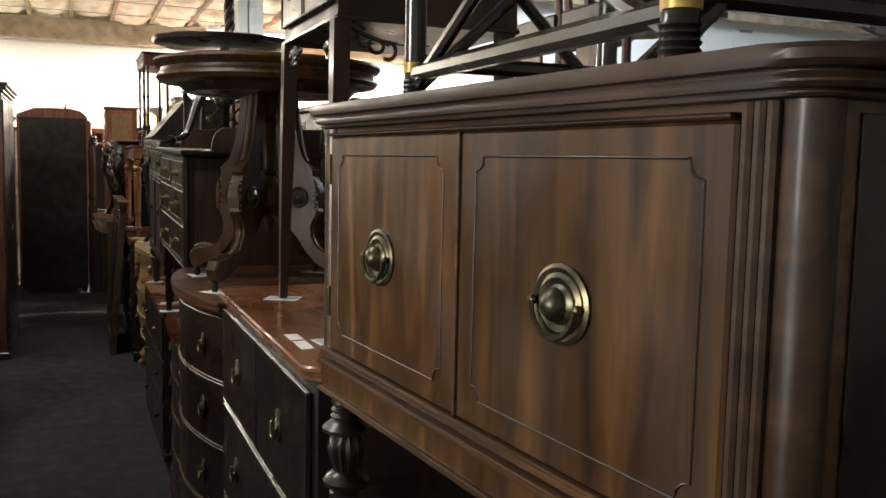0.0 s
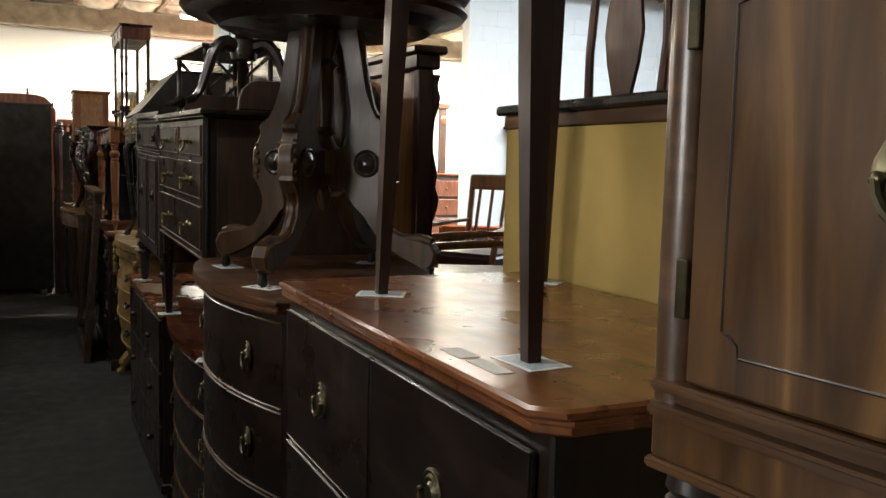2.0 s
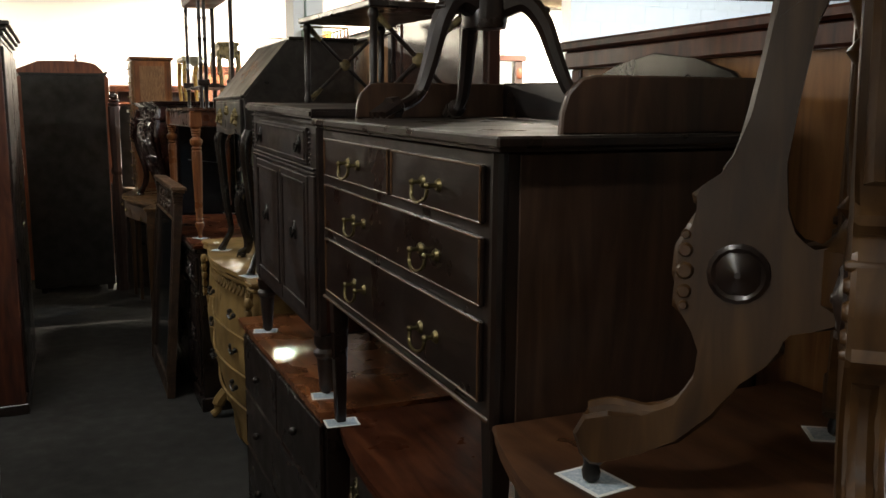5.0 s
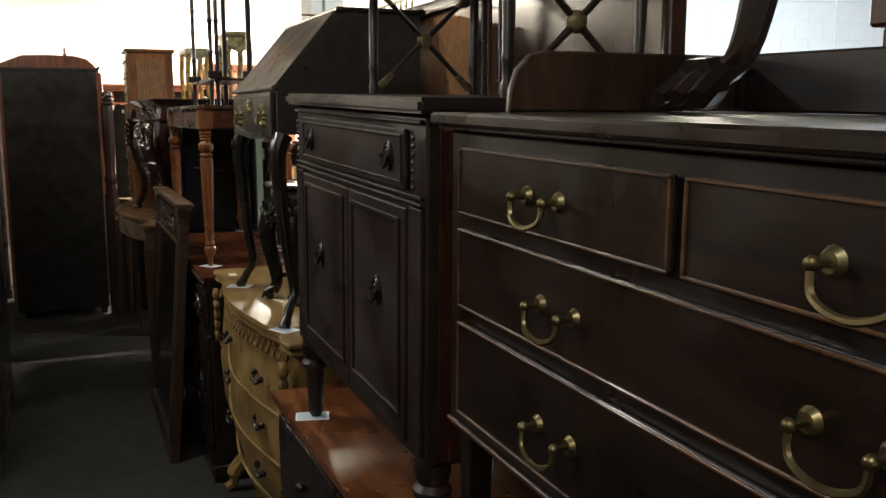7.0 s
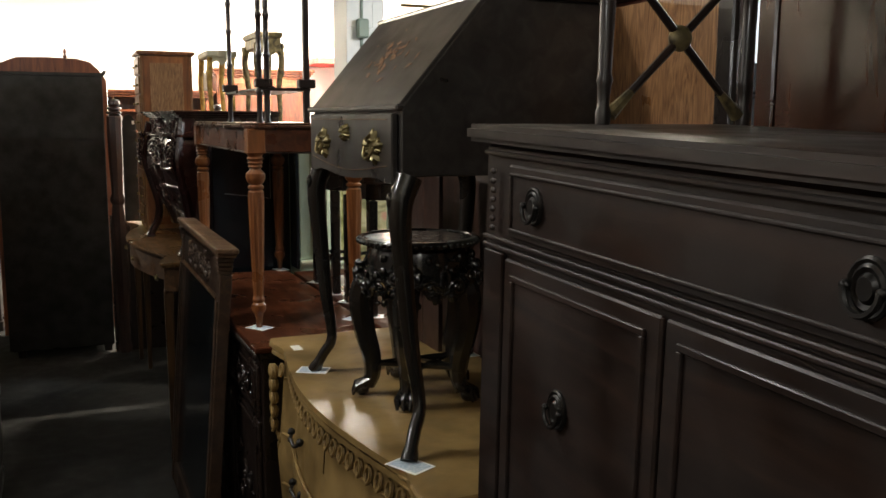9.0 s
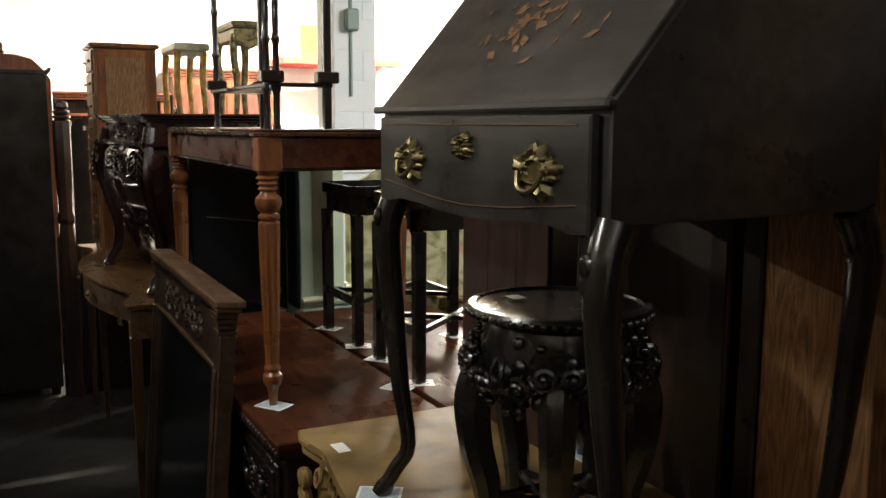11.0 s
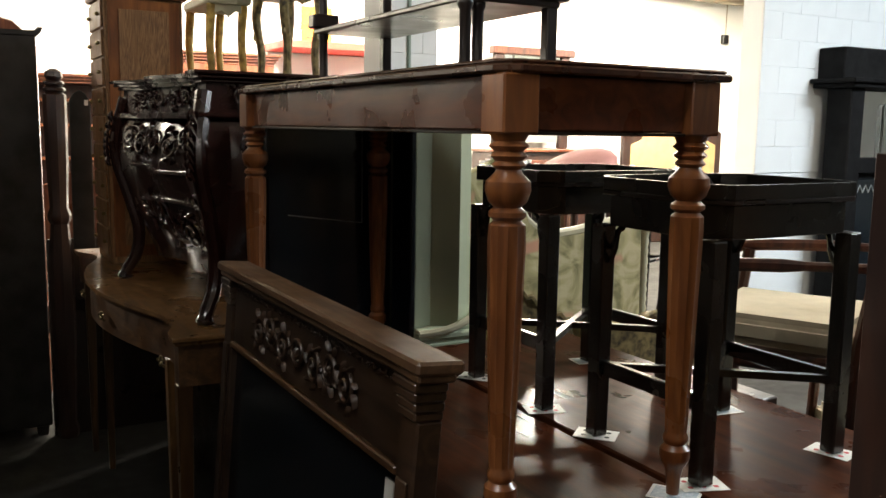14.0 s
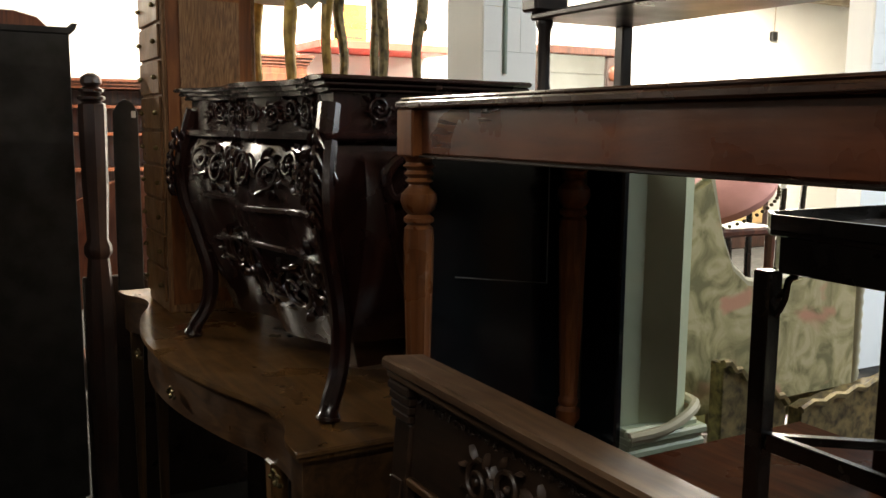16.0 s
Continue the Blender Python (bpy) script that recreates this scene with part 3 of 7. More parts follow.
# ---- walnut cabinet on tall turned legs, with a black bamboo stand on it ----
def turned_cabinet():
    """Drawn along its own front (y runs along the doors from the gap between them), then turned a little towards the aisle."""
    t = thing("sideboard_cabinet", (0.362, 0.873, 0), "walnut two-door cabinet on tall carved turned legs", "cabinet")
    o = ORIGIN[t]

    def p(name, bm, mat, parent=None, **k):
        bmesh.ops.translate(bm, verts=bm.verts, vec=o)
        return part(name, bm, mat, parent or t, **k)

    def rounded(d, x1=0.50):
        """Plan of the case grown by d, its front corners rounded."""
        pts = [(x1 + d, 0.44 + d)]
        for k in range(9):
            a = math.pi * (0.5 + 0.5 * k / 8)
            pts.append((0.026 + (0.026 + d) * math.cos(a), 0.414 + (0.026 + d) * math.sin(a)))
        for k in range(9):
            a = math.pi * (1 + 0.5 * k / 8)
            pts.append((0.026 + (0.026 + d) * math.cos(a), -0.442 + (0.026 + d) * math.sin(a)))
        return pts + [(x1 + d, -0.468 - d)]
    p("body", prism(rounded(-0.012), 1.2645, 1.668, "z"), WALNUT_Y)
    # dark wood puts the shade on this end into its colour
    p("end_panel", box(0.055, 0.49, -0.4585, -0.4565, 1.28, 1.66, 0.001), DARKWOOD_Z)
    for y0, y1, k in ((-0.400, -0.003, -0.2), (0.003, 0.397, 0.21)):
        d = p("door", box(0.0, 0.0118, y0, y1, 1.336, 1.655, 0.003), WALNUT)
        a, c, n = y0 + (0.028 if y0 < -0.1 else 0.034), y1 - 0.034, 0.016
        pts = [(a + n, 1.628), (c - n, 1.628), (c - n * 0.9, 1.619), (c - n * 0.5, 1.614), (c, 1.612), (c, 1.382), (c - n * 0.5, 1.380), (c - n * 0.9, 1.374), (c - n, 1.365), (a + n, 1.365), (a + n * 0.9, 1.374), (a + n * 0.5, 1.380), (a, 1.382), (a, 1.612), (a + n * 0.5, 1.614), (a + n * 0.9, 1.619), (a + n, 1.628)]
        p("inlay_line", tube([(-0.0002, y, z) for y, z in pts], 0.0012, 5), INLAY, d)
        pull = oval_pull(d, o.x, o.y + k, 1.494, 0.088, 0.076)
        bm = lathe([(0.0165, 0.008), (0.015, 0.013), (0.009, 0.019), (0.002, 0.021)], 0, 0, 14)
        bmesh.ops.transform(bm, matrix=Matrix.Translation((0.0, k, 1.494)) @ Matrix.Rotation(-math.pi / 2, 4, "Y"), verts=bm.verts)
        p("boss", bm, BRASS, pull)
    p("door_gap_bead", box(-0.003, 0.0118, -0.0028, 0.0028, 1.336, 1.655, 0.001), WALNUT_Y)
    for z in (1.385, 1.585):
        p("hinge", box(-0.0025, 0.004, 0.3975, 0.4085, z, z + 0.045, 0.001), BRASS)
    for name, d, z0, z1 in (("frieze_bead", 0.005, 1.6555, 1.6605), ("cornice_cove", 0.008, 1.6682, 1.6735), ("cornice_bead", 0.017, 1.6735, 1.682), ("cornice_ogee", 0.013, 1.682, 1.686), ("cornice_top", 0.026, 1.686, 1.7005)):
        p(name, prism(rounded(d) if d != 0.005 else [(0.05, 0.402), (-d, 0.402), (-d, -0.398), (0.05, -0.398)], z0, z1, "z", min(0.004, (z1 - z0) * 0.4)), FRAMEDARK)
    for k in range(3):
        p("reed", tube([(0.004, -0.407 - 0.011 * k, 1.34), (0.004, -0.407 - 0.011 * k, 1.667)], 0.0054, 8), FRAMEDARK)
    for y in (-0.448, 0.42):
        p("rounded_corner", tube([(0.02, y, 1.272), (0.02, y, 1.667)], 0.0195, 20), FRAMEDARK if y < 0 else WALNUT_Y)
    for name, x, z0, z1 in (("base_bead", -0.006, 1.3255, 1.3345), ("base_cove", 0.004, 1.3165, 1.3255), ("base_bead", -0.009, 1.306, 1.3165), ("foot_bead", -0.009, 1.2645, 1.2735)):
        p(name, box(x, 0.0125, -0.44, 0.428, z0, z1, 0.003, None, 2), WALNUT_Y)
    p("base_rail", box(-0.003, 0.0125, -0.44, 0.424, 1.2737, 1.3058, 0.001), WALNUT)
    prof = [(0.02, 0.0), (0.034, 0.02), (0.036, 0.05), (0.022, 0.075), (0.02, 0.12), (0.024, 0.2), (0.026, 0.35), (0.024, 0.5), (0.02, 0.6), (0.032, 0.615), (0.032, 0.64), (0.02, 0.655), (0.023, 0.72), (0.027, 0.9), (0.028, 1.06), (0.027, 1.10), (0.02, 1.105), (0.034, 1.112), (0.037, 1.12), (0.032, 1.129), (0.021, 1.136), (0.026, 1.15), (0.032, 1.172), (0.027, 1.19), (0.021, 1.196), (0.038, 1.2), (0.0385, 1.206), (0.03, 1.213), (0.021, 1.219), (0.026, 1.224), (0.021, 1.229), (0.025, 1.234), (0.02, 1.239), (0.025, 1.245), (0.022, 1.2643)]
    for x in (0.035, 0.46):
        for y in (0.41, -0.42):
            p("turned_leg", lathe(prof, x, y, 28, None, 0.004, (1.138, 1.193)), DARKWOOD_Z)
    p("lower_shelf", box(0.02, 0.48, -0.42, 0.37, 0.62, 0.638, 0.004), DARKWOOD)
    t.rotation_euler.z = radians(5.2)


turned_cabinet()


def bamboo_stand():
    t = thing("bamboo_stand", (0.63, 0.96, 1.7), "black lacquered bamboo stand with worn gold bands", "plant stand")
    ORIGIN[t] = Vector((0.63, 0.96, 1.6892))
    X, Y = (0.445, 0.78), (0.605, 1.235)
    for x in X:
        for y in Y:
            prof = [(0.018, 1.6905)]
            for k in range(6):
                prof += [(0.0195, 1.694 + k * 0.007), (0.017, 1.6975 + k * 0.007)]
            prof += [(0.0165, 1.76), (0.0165, 1.93), (0.0195, 1.936), (0.0165, 1.942), (0.0165, 2.13), (0.0195, 2.136), (0.0165, 2.142), (0.0165, 2.34)]
            p = part("post", lathe(prof, x, y, 12), BLACKWOOD, t)
            part("gold_band", lathe([(0.0178, 1.742), (0.0182, 1.748), (0.0178, 1.757)], x, y, 12), GILT, p)
    for x in X:
        part("rail", tube([(x, Y[0], 1.742), (x, Y[1], 1.742)], 0.0135, 8), BLACKWOOD, t)
        for a, c in ((1.725, 2.02), (2.02, 1.725)):
            part("brace", tube([(x, Y[0] + 0.01, a), (x, (Y[0] + Y[1]) / 2, (a + c) / 2), (x, Y[1] - 0.01, c)], 0.0095, 8), BLACKWOOD, t)
    for y in Y:
        part("rail", tube([(X[0], y, 1.758), (X[1], y, 1.758)], 0.0135, 8), BLACKWOOD, t)
        for a, c in ((1.725, 2.02), (2.02, 1.725)):
            part("brace", tube([(X[0] + 0.01, y, a), (X[1] - 0.01, y, c)], 0.0095, 8), BLACKWOOD, t)
    part("top", box(0.40, 0.83, 0.56, 1.28, 2.34, 2.362, 0.006), BLACKWOOD, t)


bamboo_stand()


# ---- chest with the polished top and the slender-legged stand on it ----
def plain_chest(name, x0, x1, y0, y1, top, rows, cols, label, topmat, front, over=0.02, knob="oval", foot=0.08, canted=0.0):
    t = thing(name, ((x0 + x1) / 2, (y0 + y1) / 2, 0), label, "chest of drawers")
    part("body", box(x0, x1, y0 + 0.015, y1 - 0.015, foot, top - 0.03, 0.004), DARKWOOD_Z, t)
    o = [(x1, y0 - 0.005), (x0 - over + canted, y0 - 0.005), (x0 - over, y0 - 0.005 + canted), (x0 - over, y1 + 0.005 - canted), (x0 - over + canted, y1 + 0.005), (x1, y1 + 0.005)]
    bm = prism(o, top - 0.03, top - 0.017, "z", 0.003)
    prism([(px if px == x1 else px - 0.006, py) for px, py in o], top - 0.014, top, "z", 0.004, bm)
    prism([(px if px == x1 else px + 0.003, py) for px, py in o], top - 0.018, top - 0.0135, "z", 0.0, bm)
    part("top", bm, topmat, t)
    H = (top - 0.05 - foot - 0.03) / rows
    for r in range(rows):
        n = cols if r == rows - 1 and cols > 1 else 1
        W = (y1 - y0 - 0.07) / n
        for k in range(n):
            a, z = y0 + 0.035 + k * W, foot + 0.03 + r * H
            d = part("drawer", box(x0 - 0.012, x0 - 0.001, a + 0.004, a + W - 0.004, z + 0.006, z + H - 0.006, 0.003), front, t)
            part("cock_bead", border(x0 - 0.012, a + 0.004, a + W - 0.004, z + 0.006, z + H - 0.006, 0.003, 0.0015), DARKWOOD, d)
            for s in ((0.22, 0.78) if n == 1 else (0.5,)):
                if knob == "oval":
                    oval_pull(d, x0 - 0.012, a + W * s, z + H / 2, 0.06, 0.07)
                else:
                    part("knob", ball(x0 - 0.024, a + W * s, z + H / 2, 0.014), DARKWOOD, d)
    part("plinth", box(x0 - 0.01, x1, y0 + 0.005, y1 - 0.005, foot - 0.03, foot + 0.015, 0.006), DARKWOOD, t)
    for y in (y0 + 0.05, y1 - 0.05):
        for x in (x0 + 0.04, x1 - 0.05):
            part("foot", square_leg(x, y, 0, foot, 0.04, 0.055), DARKWOOD_Z, t)
    return t


plain_chest("chest_of_drawers", 0.37, 0.93, 1.50, 2.55, 1.25, 4, 2, "tall dark mahogany chest with a polished reddish top", TOPWOOD, DARKWOOD, canted=0.03)
for a in ((0.376, 0.405, 1.748, 1.81), (0.378, 0.404, 1.656, 1.735)):
    lab = part("price_label", box(*a, 1.2503, 1.2511, 0), PAPER)
    tagged(lab, "blank white paper label on the chest top", "label", "labels on the chest")
for x, y, r in ((0.482, 2.30, 62), (0.452, 1.70, 5), (0.880, 2.375, 40), (0.85, 1.74, 10)):
    card(x, y, 1.2503, r)


def lamp_stand():
    t = thing("side_table", (0.66, 2.03, 1.251), "slender mahogany side table with drawers and carved brackets", "table")
    feet = ((0.482, 2.30), (0.452, 1.70), (0.880, 2.375), (0.85, 1.74))
    tops = ((0.485, 2.24), (0.485, 1.78), (0.862, 2.335), (0.862, 1.78))
    for (fx, fy), (tx, ty) in zip(feet, tops):
        bm = bmesh.new()
        vs = [[bm.verts.new((x + sx * w / 2, y + sy * w / 2, z)) for sx, sy in ((-1, -1), (1, -1), (1, 1), (-1, 1))] for x, y, z, w in ((fx, fy, 1.2516, 0.019), ((fx + tx) / 2, (fy + ty) / 2, 1.6, 0.031), (tx, ty, 1.915, 0.036))]
        bm.faces.new(vs[0][::-1]), bm.faces.new(vs[2])
        for a, c in zip(vs, vs[1:]):
            for i in range(4):
                bm.faces.new((a[i], a[(i + 1) % 4], c[(i + 1) % 4], c[i]))
        part("leg", bm, DARKRED, t)
    part("case", prism([(0.475, 1.765), (0.885, 1.765), (0.885, 2.355), (0.475, 2.255)], 1.915, 2.13, "z", 0.003), DARKRED, t)
    part("base_bead", box(0.468, 0.89, 1.758, 2.262, 1.907, 1.918, 0.003), DARKWOOD, t)
    for y0, y1 in ((1.79, 2.005), (2.015, 2.23)):
        d = part("drawer", box(0.462, 0.4745, y0, y1, 1.945, 2.11, 0.003), DARKWOOD, t)
        part("drawer_bead", border(0.462, y0, y1, 1.945, 2.11, 0.006, 0.003), DARKRED, d)
        part("ring_pull", tube([(0.455, (y0 + y1) / 2 + 0.014 * math.cos(a), 2.02 + 0.02 * math.sin(a)) for a in (math.pi * 2 * k / 12 for k in range(13))], 0.003, 6), BLACKIRON, d)
    for y, s in ((1.80, 1), (2.22, -1)):
        tagged(part("carved_bracket", scrolls(0.488, min(y, y + s * 0.085), max(y, y + s * 0.085), 1.83, 1.907, 2, 0.008, 7 + s, None, 0.006), DARKWOOD, t), kind="stuff")
    bm = tube([(0.50, 1.775, 1.90), (0.53, 1.775, 1.885), (0.57, 1.775, 1.872), (0.61, 1.775, 1.868)], [0.007, 0.006, 0.005, 0.003], 6)
    for k in range(4):
        a = 0.55 + 1.2 * k
        tube([(0.515 + 0.025 * k + 0.022 * math.cos(a + j * 0.5) * (1 - j / 14), 1.775, 1.88 - 0.008 * k + 0.024 * math.sin(a + j * 0.5) * (1 - j / 14)) for j in range(10)], 0.0045, 6, bm)
    tagged(part("carved_bracket", bm, DARKWOOD, t), kind="stuff")


lamp_stand()


# ---- dresser seen from its ochre back, with two upturned chairs on it ----
def backed_dresser():
    t = thing("dresser", (1.2, 1.7, 0), "dresser turned round, its back of ochre board", "dresser")
    part("body", box(0.955, 1.40, 0.72, 2.67, 0.05, 1.60, 0.004), DARKWOOD_Z, t)
    part("back_board", box(0.942, 0.9548, 0.73, 2.66, 0.08, 1.585, 0.002), OCHRE, t)
    part("top_rail", box(0.94, 0.9545, 0.72, 2.67, 1.586, 1.618, 0.003), WALNUT_Y, t)
    part("top", box(0.925, 1.42, 0.70, 2.69, 1.6185, 1.642, 0.006), BLACKWOOD, t)
    for y in (0.76, 2.6):
        for x in (0.99, 1.36):
            part("foot", square_leg(x, y, 0, 0.05, 0.05, 0.06), DARKWOOD_Z, t)


backed_dresser()


def upturned_chair(y, x=1.17, z=1.642, turn=0):
    t = thing("dining_chair", (x, y, z), "dark mahogany dining chair stood upside down on a tall chest", "chair", "upturned chairs")
    prof = [(-0.13, 0.0), (-0.07, 0.012), (0.0, 0.0), (0.07, 0.012), (0.13, 0.0), (0.2, 0.02), (0.22, 0.06), (0.13, 0.07), (0.0, 0.055), (-0.13, 0.07), (-0.22, 0.06), (-0.2, 0.02)]
    part("crest_rail", prism([(y + a, z + c) for a, c in prof], x - 0.014, x + 0.014, "x", 0.003), REDSIDE, t)
    sp = [(0.045, 0.05), (0.05, 0.1), (0.085, 0.2), (0.105, 0.3), (0.09, 0.4), (0.06, 0.47), (0.07, 0.52)]
    part("splat", prism([(y + a, z + c) for a, c in sp] + [(y - a, z + c) for a, c in sp[::-1]], x - 0.007, x + 0.007, "x", 0.002), REDSIDE, t)
    for s in (-1, 1):
        part("stile", tube([(x, y + s * 0.2, z + 0.04), (x + 0.01, y + s * 0.215, z + 0.25), (x + 0.02, y + s * 0.195, z + 0.53), (x - 0.03, y + s * 0.19, z + 0.95)], 0.0165, 8), REDSIDE, t)
        part("front_leg", square_leg(x + 0.4, y + s * 0.21, z + 0.5, z + 0.95, 0.045, 0.03), REDSIDE, t)
    rim = [(x - 0.01, y - 0.2), (x - 0.01, y + 0.2), (x + 0.2, y + 0.235), (x + 0.36, y + 0.24), (x + 0.42, y + 0.18), (x + 0.44, y), (x + 0.42, y - 0.18), (x + 0.36, y - 0.24), (x + 0.2, y - 0.235)]
    part("seat_frame", prism(rim, z + 0.49, z + 0.55, "z", 0.008), DARKWOOD, t)
    part("seat_cloth", prism([(x + 0.21 + (a - x - 0.21) * 0.86, y + (b - y) * 0.86) for a, b in rim], z + 0.468, z + 0.4898, "z", 0.01), CREAMCLOTH, t)
    part("stretcher", tube([(x, y - 0.19, z + 0.74), (x, y + 0.19, z + 0.74)], 0.011, 8), REDSIDE, t)
    return t


tb = thing("tall_chest", (1.86, 2.88, 0), "tall dark chest behind the dresser carrying upturned chairs", "chest of drawers")
part("body", box(1.56, 2.2, 2.42, 3.34, 0.05, 1.63, 0.005), DARKWOOD_Z, tb)
part("top", box(1.54, 2.22, 2.40, 3.36, 1.6302, 1.655, 0.006), DARKWOOD, tb)
part("plinth", box(1.56, 2.2, 2.42, 3.34, 0, 0.05, 0.004), DARKWOOD, tb)
upturned_chair(3.26, 1.72, 1.6553)
upturned_chair(2.80, 1.72, 1.6553)


# ---- bow-fronted chests ----
def bow(y0, y1, edge, bulge, n=14):
    return [(edge - bulge * (1 - (2 * k / n - 1) ** 2), y0 + (y1 - y0) * k / n) for k in range(n + 1)]


def bow_chest(y0, y1, edge, back, top, bulge, rows, z0, label, topmat, name="bow_front_chest"):
    t = thing(name, ((edge + back) / 2, (y0 + y1) / 2, 0), label, "chest of drawers", "bow-fronted chests")
    part("body", prism(bow(y0 + 0.02, y1 - 0.02, edge + 0.03, bulge) + [(back, y1 - 0.02), (back, y0 + 0.02)], z0, top - 0.03), DARKWOOD_Z, t)
    bm = prism(bow(y0, y1, edge, bulge) + [(back, y1), (back, y0)], top - 0.013, top, "z", 0.004)
    prism(bow(y0 + 0.004, y1 - 0.004, edge + 0.006, bulge) + [(back, y1 - 0.004), (back, y0 + 0.004)], top - 0.019, top - 0.013, "z", 0, bm)
    prism(bow(y0 + 0.002, y1 - 0.002, edge + 0.003, bulge) + [(back, y1 - 0.002), (back, y0 + 0.002)], top - 0.03, top - 0.019, "z", 0.003, bm)
    part("top", bm, topmat, t)
    H = (top - 0.045 - z0 - 0.03) / rows
    for r in range(rows):
        z = z0 + 0.025 + r * H
        f = bow(y0 + 0.035, y1 - 0.035, edge + 0.024, bulge * 0.97)
        bk = bow(y0 + 0.035, y1 - 0.035, edge + 0.04, bulge * 0.97)
        d = part("drawer", prism(f + bk[::-1], z + 0.006, z + H - 0.006, "z", 0.002), DARKWOOD, t)
        bm = bmesh.new()
        for zz in (z + 0.005, z + H - 0.005):
            tube([(px - 0.001, py, zz) for px, py in f], 0.003, 5, bm)
        part("cock_bead", bm, WALNUT_Y, d)
        for s in (0.17, 0.83):
            u = 2 * s - 1
            oval_pull(d, edge + 0.022 - bulge * 0.97 * (1 - u * u) + 0.004, y0 + 0.035 + (y1 - y0 - 0.07) * s, z + H / 2, 0.058, 0.07)
    part("plinth", prism(bow(y0 + 0.01, y1 - 0.01, edge + 0.015, bulge) + [(back, y1 - 0.01), (back, y0 + 0.01)], z0 - 0.03, z0 + 0.02, "z", 0.003), DARKWOOD, t)
    for y in (y0 + 0.05, y1 - 0.05):
        for x in (edge + 0.05, back - 0.04):
            part("foot", square_leg(x, y, 0, z0, 0.04, 0.055), DARKWOOD_Z, t)


bow_chest(2.575, 3.46, 0.35, 0.95, 1.20, 0.08, 5, 0.12, "tall dark mahogany chest with a bowed front", BROWNTOP)
bow_chest(3.49, 4.52, 0.40, 0.95, 0.865, 0.055, 4, 0.10, "low dark mahogany chest with a bowed front", REDTOP)
plain_chest("chest_of_drawers", 0.385, 0.95, 4.56, 5.79, 0.865, 3, 2, "low dark mahogany chest of drawers under a cabinet", TOPWOOD, DARKWOOD, knob="round", foot=0.09)


# ---- round table on four scrolled legs ----
def scroll_table(cx, cy, z):
    t = thing("round_table", (cx, cy, z), "round pedestal table on four scrolled legs with rosettes", "table")
    out = [(0.098, 0.655), (0.106, 0.58), (0.124, 0.48), (0.138, 0.428), (0.152, 0.405), (0.172, 0.391), (0.188, 0.384), (0.186, 0.374), (0.174, 0.364), (0.19, 0.35), (0.205, 0.322), (0.208, 0.29), (0.2, 0.258), (0.206, 0.247), (0.194, 0.238), (0.178, 0.222), (0.168, 0.195), (0.172, 0.158), (0.195, 0.12), (0.235, 0.10), (0.28, 0.104), (0.312, 0.095), (0.325, 0.07), (0.316, 0.042), (0.302, 0.03), (0.288, 0.03)]
    inn = [(0.272, 0.046), (0.235, 0.056), (0.192, 0.074), (0.152, 0.112), (0.124, 0.158), (0.1, 0.186), (0.076, 0.2), (0.084, 0.215), (0.074, 0.228), (0.05, 0.234), (0.012, 0.236), (0.012, 0.326), (0.034, 0.324), (0.05, 0.33), (0.062, 0.326), (0.076, 0.34), (0.086, 0.368), (0.085, 0.42), (0.074, 0.5), (0.06, 0.58), (0.046, 0.625), (0.03, 0.642), (0.012, 0.648), (0.012, 0.655)]
    for k in range(4):
        a = math.radians(45 + 90 * k)
        m = Matrix.Translation((cx, cy, z)) @ Matrix.Rotation(a, 4, "Z")
        th = 0.021
        bm = prism(out + inn, -th, th, "y", 0.005)
        bmesh.ops.transform(bm, matrix=m, verts=bm.verts)
        leg = part("scrolled_leg", bm, OAKLEG, t, smooth=28)
        for s in (-1, 1):
            bm = bmesh.new()
            n = 16
            rows = [(0.036, 0.0), (0.036, 0.004), (0.031, 0.007), (0.027, 0.004), (0.022, 0.008), (0.006, 0.012), (0.004, 0.014)]
            rg = [[bm.verts.new((0.131 + r * (0.92 if i % 4 == 0 and r < 0.03 else 1) * math.cos(6.2832 * i / n), s * (th + d), 0.292 + r * (0.92 if i % 4 == 0 and r < 0.03 else 1) * math.sin(6.2832 * i / n))) for i in range(n)] for r, d in rows]
            for p, q in zip(rg, rg[1:]):
                for i in range(n):
                    bm.faces.new((p[i], p[(i + 1) % n], q[(i + 1) % n], q[i]))
            bm.faces.new(rg[-1])
            bmesh.ops.transform(bm, matrix=m, verts=bm.verts)
            part("rosette", bm, DARKWOOD, leg)
        for lo, hi, r in ((0, 5, 0.0155), (15, 22, 0.015)):
            bm = tube(spline([(out[i][0] - 0.008, 0, out[i][1]) for i in range(lo, hi)], 3), r, 10)
            bmesh.ops.transform(bm, matrix=m, verts=bm.verts)
            part("edge_roll", bm, OAKLEG, leg)
        bm = bmesh.new()
        for zz, r in ((0.336, 0.006), (0.317, 0.009), (0.292, 0.011), (0.267, 0.009), (0.25, 0.006)):
            tube([(0.192, -0.0265, zz), (0.192, -0.022, zz), (0.192, 0.022, zz), (0.192, 0.0265, zz)], [r * 0.7, r, r, r * 0.7], 10, bm)
        bmesh.ops.transform(bm, matrix=m, verts=bm.verts)
        part("banded_roll", bm, OAKLEG, leg)
        bm = lathe([(0.006, 0.0), (0.011, 0.004), (0.013, 0.014), (0.01, 0.024), (0.012, 0.032)], 0.303, 0, 10)
        bmesh.ops.transform(bm, matrix=m, verts=bm.verts)
        part("caster", bm, BLACKIRON, leg)
